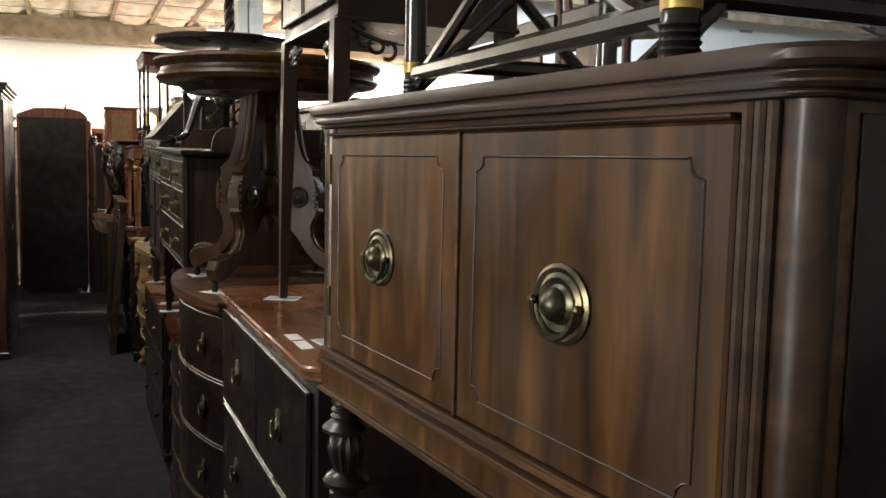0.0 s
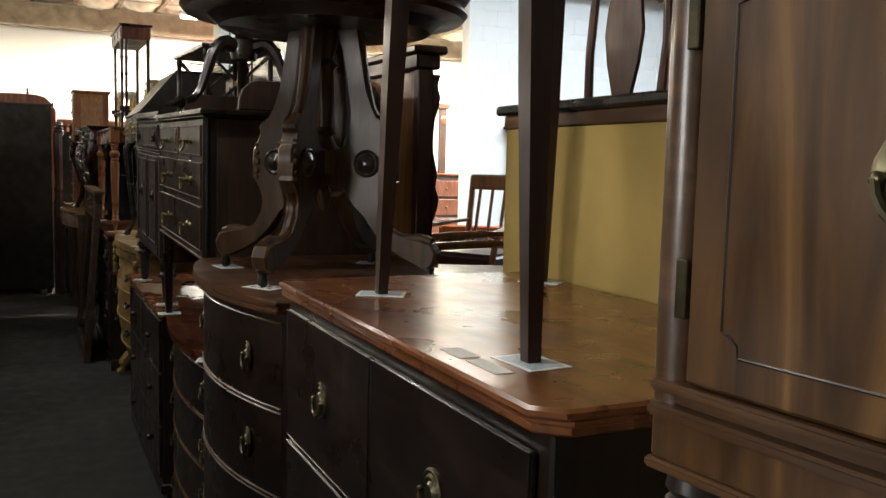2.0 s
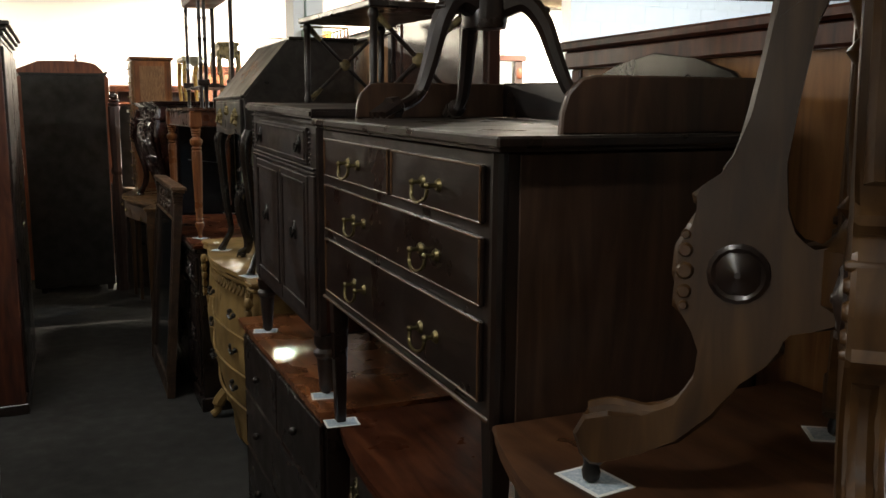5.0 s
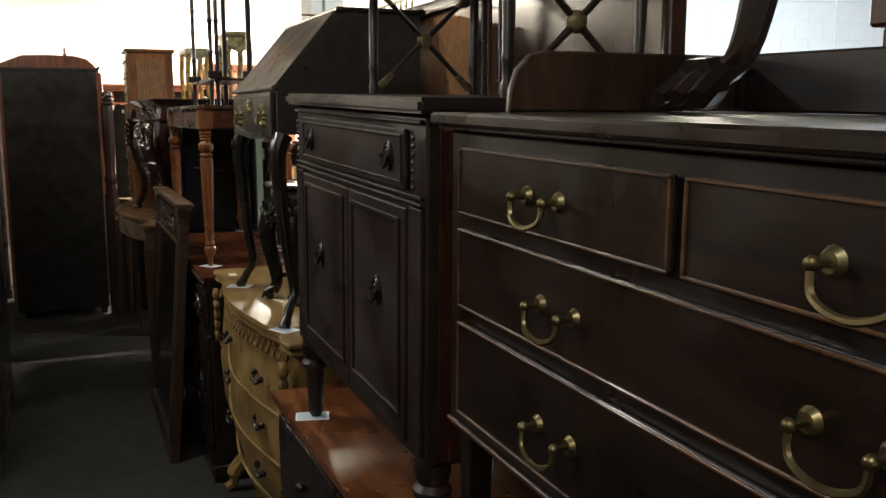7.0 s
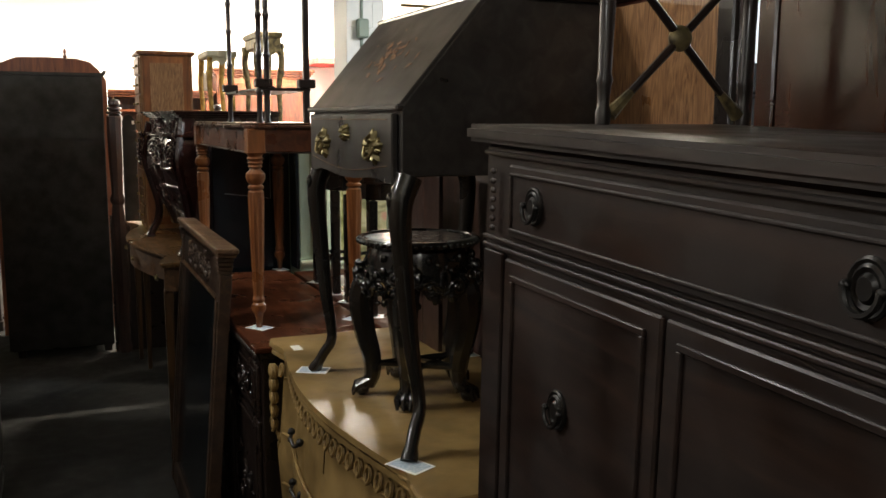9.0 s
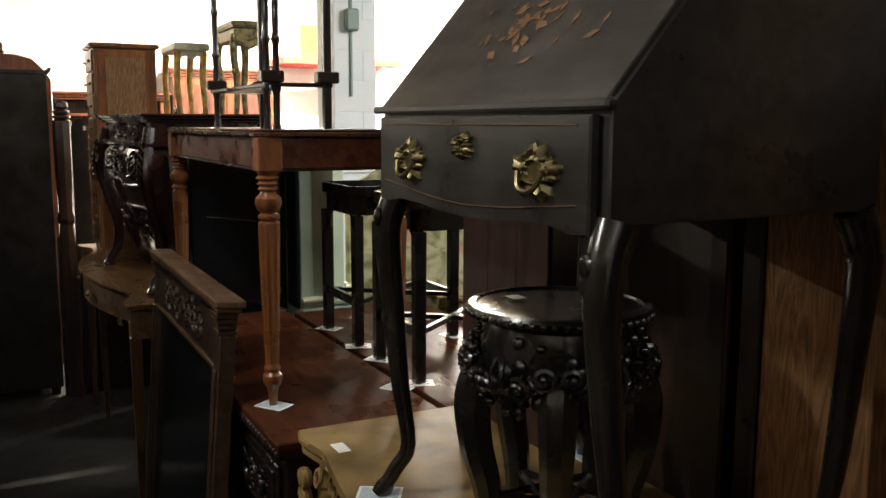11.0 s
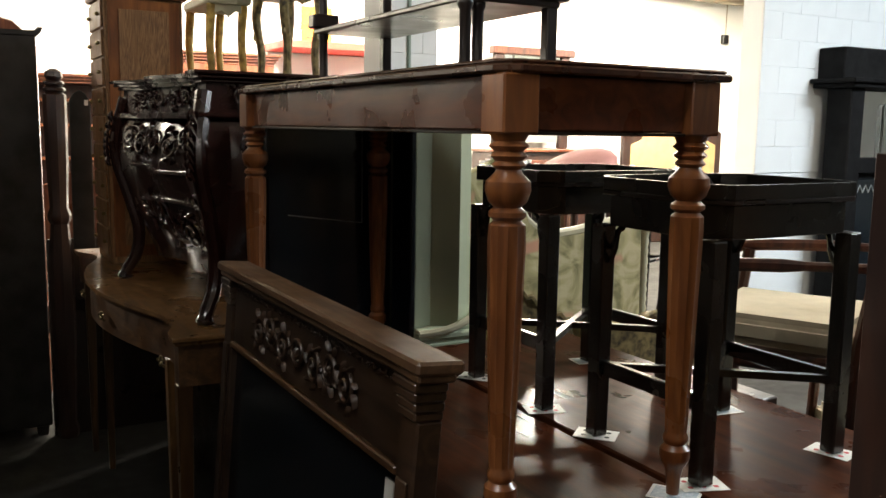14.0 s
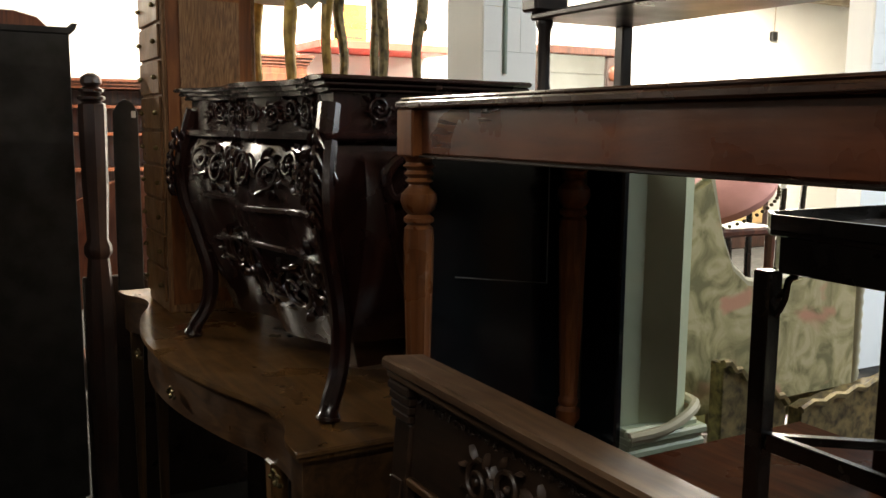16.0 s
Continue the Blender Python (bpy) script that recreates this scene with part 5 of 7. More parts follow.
    tagged(part("floral_marquetry", bm, MARQUETRY, flap), kind="stuff")
    part("top", box(0.66, 0.965, y0 - 0.015, y1 + 0.015, 1.9855, 2.0, 0.004), BLACKWOOD, t)
    g = part("gallery_rail", tube([(0.72, y0 + 0.02, 2.045), (0.93, y0 + 0.02, 2.045), (0.93, y1 - 0.02, 2.045), (0.72, y1 - 0.02, 2.045)], 0.004, 6), BRIGHTBRASS, t)
    for k in range(13):
        y = y0 + 0.02 + (y1 - y0 - 0.04) * k / 12
        part("gallery_baluster", lathe([(0.006, 2.0), (0.003, 2.01), (0.006, 2.022), (0.003, 2.035), (0.004, 2.045)], 0.93, y, 8), BRIGHTBRASS, g)
    for y, s in ((y0 + 0.012, -1), (y1 - 0.022, 1)):
        for x, fx in ((0.487, -1), (0.915, 1)):
            fwd = -0.065 if s < 0 and fx < 0 else 0.0
            pts = spline([(x, y, 1.60), (x + fx * 0.022, y + s * 0.006, 1.53), (x + fx * 0.014, y + s * 0.004, 1.40), (x, y - s * 0.002 + fwd * 0.3, 1.22), (x - fx * 0.014, y - s * 0.008 + fwd * 0.55, 1.10), (x + fx * 0.008, y + s * 0.004 + fwd * 0.75, 1.05), (x + fx * 0.034, y + s * 0.02 + fwd, z + 0.0003)], 4)
            n = len(pts)
            leg = part("cabriole_leg", tube(pts, [0.03 - 0.015 * min(1, k / n * 1.7) + (0.004 if k > n - 3 else 0) for k in range(n)], 14), BLACKWOOD, t)
            if fx < 0:
                bm = bmesh.new()
                for k in range(4):
                    ball(x - 0.044 + 0.006 * k, y + 0.008 * (k % 2), 1.55 - 0.024 * k, 0.013, bm, 0.6, 0.9, 1.4)
                part("knee_carving", bm, BLACKWOOD, leg)


slant_desk()
for x, y, r in ((0.45, 5.99, 25), (0.452, 6.77, 60), (0.94, 6.07, 10), (0.94, 6.77, 0)):
    card(x, y, 0.9953, r)
lab = part("price_label", box(0.455, 0.485, 7.01, 7.07, 0.9953, 0.9961, 0), PAPER)
tagged(lab, "small white paper label on the commode top", "label")


def carved_stand():
    cx, cy, z = 0.655, 6.455, 0.9953
    t = thing("plant_stand", (cx, cy, z), "black carved round plant stand with claw feet", "plant stand")
    h = 0.427
    part("top", lathe([(0.12, z + h - 0.02), (0.152, z + h - 0.016), (0.16, z + h - 0.006), (0.155, z + h), (0.143, z + h + 0.001), (0.141, z + h - 0.003)], cx, cy, 36), BLACKWOOD, t)
    bm = bmesh.new()
    for k in range(54):
        a = 6.2832 * k / 54
        ball(cx + 0.157 * math.cos(a), cy + 0.157 * math.sin(a), z + h - 0.01, 0.007, bm, u=6)
    tagged(part("beaded_rim", bm, BLACKWOOD, t), kind="stuff")
    part("neck", lathe([(0.1, z + h - 0.13), (0.13, z + h - 0.11), (0.135, z + h - 0.06), (0.125, z + h - 0.03), (0.13, z + h - 0.0205)], cx, cy, 30), BLACKWOOD, t)
    def round_neck(u, v, d):
        r = 0.134 + 0.024 * math.sin(math.pi * min(1, max(0, (z + h - 0.04 - v) / 0.12))) + d
        return (cx + r * math.cos(u), cy + r * math.sin(u), v)
    for k in range(5):
        a = radians(20 + 72 * k + 36)
        wide = acanthus(lambda u, v, d: round_neck(a + u / 0.15, v, d), -0.09, 0.09, z + h - 0.16, z + h - 0.045, 2, 0.016, 0.0052, 40 + k)
        tagged(part("carved_apron", wide, BLACKWOOD, t), kind="stuff")
    rnd = random.Random(5)
    bm = bmesh.new()
    for k in range(110):
        u, v = rnd.uniform(0, 6.2832), z + h - 0.045 - 0.12 * rnd.random()
        q = round_neck(u, v, rnd.uniform(-0.004, 0.004))
        ball(*q, rnd.uniform(0.006, 0.012), bm, 1, 1, rnd.uniform(0.8, 1.5), u=6)
    tagged(part("carved_ground", bm, BLACKWOOD, t), kind="stuff")
    for k in range(5):
        a = radians(20 + 72 * k)
        c, s = math.cos(a), math.sin(a)
        pts = spline([(cx + r * c, cy + r * s, z + q) for r, q in ((0.125, 0.33), (0.15, 0.27), (0.145, 0.19), (0.125, 0.11), (0.122, 0.06), (0.135, 0.025))], 4)
        leg = part("cabriole_leg", tube(pts, [0.036 - 0.018 * k2 / 20 for k2 in range(21)], 8), BLACKWOOD, t)
        bm = ball(cx + 0.15 * c, cy + 0.15 * s, z + 0.021, 0.021)
        for j in (-1, 0, 1):
            tube([(cx + 0.125 * c - j * 0.012 * s, cy + 0.125 * s + j * 0.012 * c, z + 0.045), (cx + 0.165 * c - j * 0.02 * s, cy + 0.165 * s + j * 0.02 * c, z + 0.028), (cx + 0.175 * c - j * 0.016 * s, cy + 0.175 * s + j * 0.016 * c, z + 0.006)], [0.009, 0.008, 0.004], 6, bm)
        part("claw_foot", bm, BLACKWOOD, leg)
    bm = bmesh.new()
    for k in range(5):
        a, a2 = radians(20 + 72 * k), radians(20 + 72 * (k + 2))
        tube([(cx + 0.11 * math.cos(a), cy + 0.11 * math.sin(a), z + 0.085), (cx + 0.11 * math.cos(a2), cy + 0.11 * math.sin(a2), z + 0.085)], 0.008, 6, bm)
    part("stretcher", bm, BLACKWOOD, t)
    tg = part("price_label", box(cx - 0.06, cx - 0.035, cy + 0.05, cy + 0.08, z + h + 0.0013, z + h + 0.0021, 0), PAPER)
    tagged(tg, "small white label on the plant stand", "label")


carved_stand()
db = thing("desk_back_panel", (0.955, 6.7, 0), "tall red-brown plank panel leaning behind the desk", "panel")
part("board", box(0.985, 1.0, 6.40, 7.20, 0.0, 1.60, 0.004), DARKRED, db)
# leaf added behind to block the bright gap beside the cupboard
part("back_leaf", box(1.046, 1.056, 6.15, 7.19, 0.0, 1.9, 0.003), DARKRED, db)
pb = thing("plank_panel", (0.875, 7.0, 0.9953), "red-brown plank panel standing on the yellow commode", "panel")
for k in range(3):
    part("plank", box(0.868, 0.883, 6.815 + 0.13 * k, 6.943 + 0.13 * k, 0.9956, 1.58, 0.002), DARKRED, pb)
part("edge_batten", box(0.979, 0.9845, 6.40, 6.44, 0.0, 1.60, 0.002), DARKWOOD_Z, db)


# ---- two sideboards back to back, with the turned table and the nest tables on them ----
def sideboard(x0, x1, y0, y1, top, front, label):
    t = thing("sideboard", ((x0 + x1) / 2, (y0 + y1) / 2, 0), label, "sideboard", "long sideboards")
    part("top", box(x0, x1, y0, y1, top - 0.022, top, 0.004), REDTOP, t)
    part("body", box(x0 + 0.03, x1 - 0.015, y0 + 0.03, y1 - 0.03, 0.08, top - 0.05, 0.004), DARKWOOD_Z, t)
    part("top_rail", box(x0 + 0.015, x1 - 0.008, y0 + 0.015, y1 - 0.015, top - 0.05, top - 0.022, 0.003), DARKWOOD, t)
    part("plinth", box(x0 + 0.015, x1 - 0.008, y0 + 0.015, y1 - 0.015, 0, 0.08, 0.006), DARKWOOD, t)
    if front:
        bm = bmesh.new()
        for k in range(int((y1 - y0) / 0.026)):
            ball(x0 + 0.004, y0 + 0.013 + 0.026 * k, top - 0.033, 0.0125, bm, 0.8, 0.8, 1.1, u=6)
        tagged(part("gadrooned_edge", bm, DARKWOOD, t), kind="stuff")
        n = 3
        W = (y1 - y0 - 0.1) / n
        for k in range(n):
            a = y0 + 0.05 + k * W
            for z0, z1 in ((0.70, 0.88), (0.14, 0.68)):
                d = part("drawer" if z0 > 0.5 else "door", box(x0 + 0.016, x0 + 0.0295, a + 0.012, a + W - 0.012, z0, z1, 0.004), DARKWOOD, t)
                part("bead", border(x0 + 0.016, a + 0.03, a + W - 0.03, z0 + 0.02, z1 - 0.02, 0.008, 0.006), DARKWOOD, d)
                bm = scrolls(x0 + 0.014, a + 0.1, a + W - 0.1, z0 + 0.04, z1 - 0.04, 4, 0.012, 30 + k, None, 0.007)
                tagged(part("carving", bm, DARKWOOD, d), kind="stuff")


sideboard(0.372, 0.846, 7.215, 8.74, 0.96, True, "long cherry-topped sideboard with a gadrooned edge")
sideboard(0.862, 1.42, 7.215, 8.64, 0.962, False, "long cherry-topped sideboard standing behind another")


def turned_table():
    z, top = 0.9617, 1.708
    t = thing("turned_leg_table", (0.45, 7.51, z), "cherry table with fluted turned legs on playing cards", "table")
    X, Y = (0.45, 0.82), (7.515, 8.765)
    c = 0.03
    part("top", prism([(0.413 + c, 7.478), (0.87, 7.478), (0.87, 8.82), (0.413 + c, 8.82), (0.413, 8.82 - c), (0.413, 7.478 + c)], top - 0.02, top - 0.007, "z", 0.003), TABLETOP, t, "dark reddish tabletop")
    part("top_edge", prism([(0.419 + c, 7.484), (0.864, 7.484), (0.864, 8.814), (0.419 + c, 8.814), (0.419, 8.814 - c), (0.419, 7.484 + c)], top - 0.0069, top, "z", 0.003), TABLETOP, t)
    for x in X:
        part("apron", box(x - 0.012, x + 0.012, Y[0] + 0.03, Y[1] - 0.03, top - 0.105, top - 0.0205, 0.003), CHERRY_Y, t)
        part("apron_bead", box(x - 0.018, x + 0.018, Y[0] + 0.03, Y[1] - 0.03, top - 0.111, top - 0.1055, 0.002), DARKWOOD, t)
    for y in Y:
        part("apron", box(X[0] + 0.03, X[1] - 0.03, y - 0.012, y + 0.012, top - 0.105, top - 0.0205, 0.003), CHERRY_Y, t)
        part("apron_bead", box(X[0] + 0.03, X[1] - 0.03, y - 0.018, y + 0.018, top - 0.111, top - 0.1055, 0.002), DARKWOOD, t)
    H = 0.637
    prof = [(0.011, 0.0), (0.0125, 0.03), (0.016, 0.05), (0.022, 0.058), (0.027, 0.07), (0.026, 0.085), (0.018, 0.094), (0.022, 0.1), (0.022, 0.108), (0.0185, 0.114), (0.0195, 0.12), (0.024, 0.25), (0.028, 0.40), (0.0295, 0.475), (0.028, 0.50), (0.021, 0.507), (0.029, 0.513), (0.029, 0.52), (0.021, 0.527), (0.03, 0.536), (0.0355, 0.552), (0.034, 0.566), (0.022, 0.578), (0.019, 0.584), (0.027, 0.59), (0.021, 0.597), (0.029, 0.604), (0.022, 0.611), (0.031, 0.619), (0.024, 0.626), (0.03, H)]
    for x in X:
        for y in Y:
            leg = part("turned_leg", lathe([(r, z + q) for r, q in prof], x, y, 24, None, 0.0028, (z + 0.118, z + 0.49)), CHERRY, t)
            part("leg_block", box(x - 0.032, x + 0.032, y - 0.032, y + 0.032, z + H, top - 0.0205, 0.003), CHERRY, leg)
    return t


turned_table()
for x, y, r, f in ((0.45, 7.51, 35, "back"), (0.82, 7.51, 35, "back"), (0.45, 8.77, 20, "back"), (0.82, 8.74, 12, "back")):
    card(x, y, 0.9605, r, f)


def etagere():
    z, t = 1.708, thing("etagere", (0.62, 8.15, 1.708), "dark turned bamboo-style two-tier stand with a drawer", "stand")
    X, Y = (0.545, 0.715), (7.79, 8.5)
    for x in X:
        for y in Y:
            front = x < 0.6
            for k in ((-0.016, 0.016) if front and y < 8 else (0.0,)):
                prof = [(0.014, z)]
                for q in (0.02, 0.16, 0.31, 0.43, 0.54):
                    prof += [(0.0105, z + q), (0.0105, z + q + 0.085), (0.0145, z + q + 0.095), (0.0145, z + q + 0.1), (0.0105, z + q + 0.11)]
                part("post", lathe(prof + [(0.0105, z + 0.66)], x + (k if front else 0), y + k * 0.3, 10) if front else square_leg(x, y, z, z + 0.66, 0.024, 0.024), DARKWOOD_Z, t)
    for zz in (0.07,):
        part("shelf", box(X[0] - 0.02, X[1] + 0.015, Y[0] - 0.015, Y[1] + 0.015, z + zz + 0.052, z + zz + 0.064, 0.003), DARKWOOD, t)
        for x in X:
            for y in Y:
                part("shelf_block", box(x - 0.034, x + 0.034, y - 0.021, y + 0.021, z + zz + 0.0645, z + zz + 0.098, 0.004), DARKWOOD, t)
    c = part("drawer_case", box(X[0] - 0.02, X[1] + 0.018, Y[0] - 0.02, Y[1] + 0.02, z + 0.66, z + 0.755, 0.004), REDSIDE, t)
    for k in range(3):
        a = Y[0] + k * (Y[1] - Y[0]) / 3
        part("drawer_front", border(X[0] - 0.02, a + 0.01, a + 0.23, z + 0.67, z + 0.745, 0.012, 0.006), DARKWOOD, c)
    part("top", box(X[0] - 0.035, X[1] + 0.03, Y[0] - 0.035, Y[1] + 0.035, z + 0.7552, z + 0.77, 0.005), DARKWOOD, t)


etagere()


def nest_table(y0, y1, x0=0.868, x1=1.285):
    z, top = 0.9633, 1.50
    t = thing("tray_table", ((x0 + x1) / 2, (y0 + y1) / 2, z), "small black tray-top table with fretted brackets and crossed stretcher", "table", "pair of tray tables")
    c = 0.045
    o = [(x0 + c, y0), (x1 - c, y0), (x1, y0 + c), (x1, y1 - c), (x1 - c, y1), (x0 + c, y1), (x0, y1 - c), (x0, y0 + c)]
    part("tabletop", prism(o, top - 0.022, top - 0.012, "z", 0.002), DARKWOOD, t)
    part("apron", prism([(a + (0.012 if a < 1 else -0.012), b + (0.012 if b < (y0 + y1) / 2 else -0.012)) for a, b in o], top - 0.085, top - 0.0225, "z", 0.002), BLACKWOOD, t)
    bm = bmesh.new()
    for (ax, ay), (bx, by) in zip(o, o[1:] + o[:1]):
        d = Vector((bx - ax, by - ay, 0)).normalized()
        nn = Vector((-d.y, d.x, 0)) * 0.008
        vs = [bm.verts.new(p + Vector((0, 0, h))) for h in (top - 0.0118, top + 0.014) for p in (Vector((ax, ay, 0)), Vector((bx, by, 0)), Vector((bx, by, 0)) + nn, Vector((ax, ay, 0)) + nn)]
        bm.faces.new(vs[3::-1]), bm.faces.new(vs[4:])
        for i in range(4):
            bm.faces.new((vs[i], vs[(i + 1) % 4], vs[4 + (i + 1) % 4], vs[4 + i]))
    part("tray_rim", bm, BLACKWOOD, t)
    lx, ly = (x0 + 0.025, x1 - 0.025), (y0 + 0.025, y1 - 0.025)
    for x in lx:
        for y in ly:
            leg = part("leg", square_leg(x, y, z, top - 0.0852, 0.034, 0.036), BLACKWOOD, t)
            bm = bmesh.new()
            sy = 1 if y == ly[0] else -1
            for k in range(2):
                tube([(x, y + sy * (0.02 + 0.04 * j / 6 + 0.006 * math.sin(j)), top - 0.088 - 0.075 * (1 - j / 6) ** 1.5 * (0.6 + 0.4 * k)) for j in range(7)], 0.0055, 5, bm)
            part("fret_bracket", bm, BLACKWOOD, leg)
    zs = z + 0.135
    for x in lx:
        part("side_stretcher", box(x - 0.008, x + 0.008, ly[0] + 0.018, ly[1] - 0.018, zs, zs + 0.032, 0.002), BLACKWOOD, t)
    for a, b in (((lx[0], ly[0]), (lx[1], ly[1])), ((lx[0], ly[1]), (lx[1], ly[0]))):
        part("crossed_stretcher", tube([(a[0], a[1], zs + 0.016), (b[0], b[1], zs + 0.016 + 0.0004)], 0.011, 4), BLACKWOOD, t)
    for (x, y), r, f in zip(((lx[0], ly[0]), (lx[0], ly[1]), (lx[1], ly[0]), (lx[1], ly[1])), (70, 40, 15, 80), ("red", "black", "red", "back")):
        card(x, y, 0.9623, r, f)
    lb = part("price_label", box((x0 + x1) / 2 + 0.02, (x0 + x1) / 2 + 0.07, (y0 + y1) / 2, (y0 + y1) / 2 + 0.05, top - 0.0117, top - 0.0109, 0), PAPER)
    tagged(lb, "white paper label on the tray table", "label")


nest_table(7.495, 7.845)
nest_table(7.985, 8.335)


# ---- green cupboard and black screen standing at the end of the sideboards ----
def green_cupboard():
    t = thing("painted_cupboard", (1.0, 8.82, 0), "sage green painted cupboard with cream ogee base", "cupboard")
    part("body", box(0.91, 1.10, 8.70, 9.2, 0.0, 1.665, 0.004), GREEN, t)
    part("canted_corner", prism([(0.965, 8.6995), (1.045, 8.668), (1.10, 8.6995)], 1.0, 1.66), GREEN, t)
    bm = bmesh.new()
    for k, (dz, o) in enumerate(((0.945, 0.03), (0.962, 0.026), (0.975, 0.034), (0.99, 0.018))):
        box(0.905, 1.10 + o, 8.68 - o + 0.01, 9.2, dz, dz + 0.02, 0.005, bm)
    part("base_moulding", bm, GREEN, t)
    part("ogee_trim", tube(spline([(0.91, 8.665, 0.995), (0.96, 8.655, 1.0), (1.015, 8.65, 1.01), (1.08, 8.66, 1.03), (1.12, 8.69, 1.04), (1.125, 8.76, 1.04)], 4), 0.012, 8), CREAM, t)

    part("top", box(0.9, 1.13, 8.655, 9.22, 1.6655, 1.685, 0.006), GREEN, t)


green_cupboard()
bs = thing("black_screen", (0.7, 8.85, 0), "glossy black folded screen with a thin silver line", "screen")
part("leaf", box(0.50, 0.888, 8.815, 8.885, 0.0, 1.672, 0.004), DARKMIRROR, bs)
part("leaf", box(0.89, 0.9085, 8.69, 8.8145, 0.964, 1.672, 0.004), DARKMIRROR, bs)
part("silver_line", tube([(0.79, 8.8135, 1.63), (0.79, 8.8135, 1.32), (0.56, 8.8135, 1.35)], 0.0016, 5), STEEL, bs)


# ---- mirror frame leaning on the sideboard ----
def leaning_frame():
    t = thing("leaning_mirror", (0.22, 8.13, 0), "carved wooden mirror frame with dark glass, leaning on a sideboard", "mirror")
    L, H = 1.05, 1.258
    lean = math.atan2(0.10, H)
    m = Matrix.Translation((0.244, 7.548, 0.004)) @ Matrix.Rotation(lean, 4, "Y")

    def lay(name, bm, mat, parent, **k):
        bmesh.ops.transform(bm, matrix=m, verts=bm.verts)
        return part(name, bm, mat, parent, **k)
    for y in (0.0, L - 0.06):
        p = lay("stile", box(-0.018, 0.028, y, y + 0.06, 0, H - 0.10, 0.004), FRAMEDARK, t)
        lay("stile_bead", box(-0.024, -0.018, y + 0.012, y + 0.048, 0.1, H - 0.20, 0.003), FRAMEDARK, p)
        bm = bmesh.new()
        for k in range(4):
            box(-0.024 - 0.003 * k, 0.028, y - 0.003 * k, y + 0.06 + 0.003 * k, H - 0.10 + 0.016 * k, H - 0.085 + 0.016 * k, 0.003, bm)
        lay("capital", bm, FRAMEDARK, p)
    lay("frieze", box(-0.012, 0.022, 0.06, L - 0.06, H - 0.19, H - 0.036, 0.003), FRAMEDARK, t)
    tagged(lay("carving", acanthus(lambda u, v, h: (-0.012 - h, u, v), 0.24, L - 0.24, H - 0.155, H - 0.07, 3, 0.012, 0.0045, 11), FRAMEDARK, t), kind="stuff")
    tagged(lay("dentil_bead", scrolls(-0.012, 0.07, L - 0.07, H - 0.062, H - 0.048, 40, 0.004, 2, None, 0.002), FRAMEDARK, t), kind="stuff")
    bm = box(-0.032, 0.036, -0.018, L + 0.018, H - 0.036, H - 0.022, 0.004)
    box(-0.04, 0.044, -0.026, L + 0.026, H - 0.022, H, 0.005, bm)
    lay("cap_moulding", bm, FRAMEWOOD, t, label="dusty worn cap moulding")
    lay("inner_bead", box(-0.02, 0.01, 0.06, L - 0.06, H - 0.205, H - 0.19, 0.003), WALNUT_Y, t)
    lay("bottom_rail", box(-0.015, 0.024, 0.06, L - 0.06, 0, 0.09, 0.004), FRAMEDARK, t)
    lay("glass", box(0.0, 0.006, 0.055, L - 0.055, 0.085, H - 0.20, 0), DARKMIRROR, t)
    lay("label", box(-0.0035, -0.0005, 0.09, 0.12, H - 0.29, H - 0.23, 0), PAPER, t)


leaning_frame()


# ---- serpentine writing table with the carved bombe chest ----
def serpentine_table():
    y0, y1, e, bk, top = 8.90, 10.92, 0.25, 0.86, 1.0
    t = thing("serpentine_table", (0.55, 9.98, 0), "brown walnut serpentine side table with tapered legs", "table")

    shape = spline([(0.245, 8.90, 0), (0.252, 8.99, 0), (0.288, 9.10, 0), (0.284, 9.25, 0), (0.225, 9.47, 0), (0.172, 9.75, 0), (0.163, 10.05, 0), (0.21, 10.35, 0), (0.28, 10.57, 0), (0.285, 10.70, 0), (0.235, 10.83, 0), (0.228, 10.92, 0)], 4)

    def edge(d=0.0):
        return [(p.x + d, y0 + d + (p.y - 8.90) * (y1 - y0 - 2 * d) / 2.02) for p in shape]
    bm = prism(edge() + [(bk, y1), (bk, y0)], top - 0.014, top, "z", 0.003)
    prism(edge(0.008) + [(bk, y1 - 0.008), (bk, y0 + 0.008)], top - 0.024, top - 0.014, "z", 0.0, bm)
    part("top", bm, wood("brown_walnut_top", (0.075, 0.036, 0.013), (0.15, 0.077, 0.026), (0.23, 0.125, 0.045), "y", 0.3, 0.3), t)
    part("apron", prism(edge(0.02) + [(bk - 0.02, y1 - 0.03), (bk - 0.02, y0 + 0.03)], top - 0.15, top - 0.024), WALNUT_Y, t)
    for y in (9.0, 9.72, 10.2):
        part("ring_pull", scrolls((0.245 if y < 9.3 else 0.185 if y < 10.3 else 0.29), y - 0.03, y + 0.03, 0.90, 0.925, 2, 0.02, 3, None, 0.004), BRIGHTBRASS, t)
    for x, y in ((e + 0.035, y0 + 0.05), (e + 0.07, 9.25), (e + 0.07, 10.6), (e + 0.035, y1 - 0.05), (bk - 0.04, y0 + 0.045), (bk - 0.04, y1 - 0.045)):
        part("tapered_leg", square_leg(x, y, 0, top - 0.145, 0.026, 0.045), WALNUT, t)


serpentine_table()


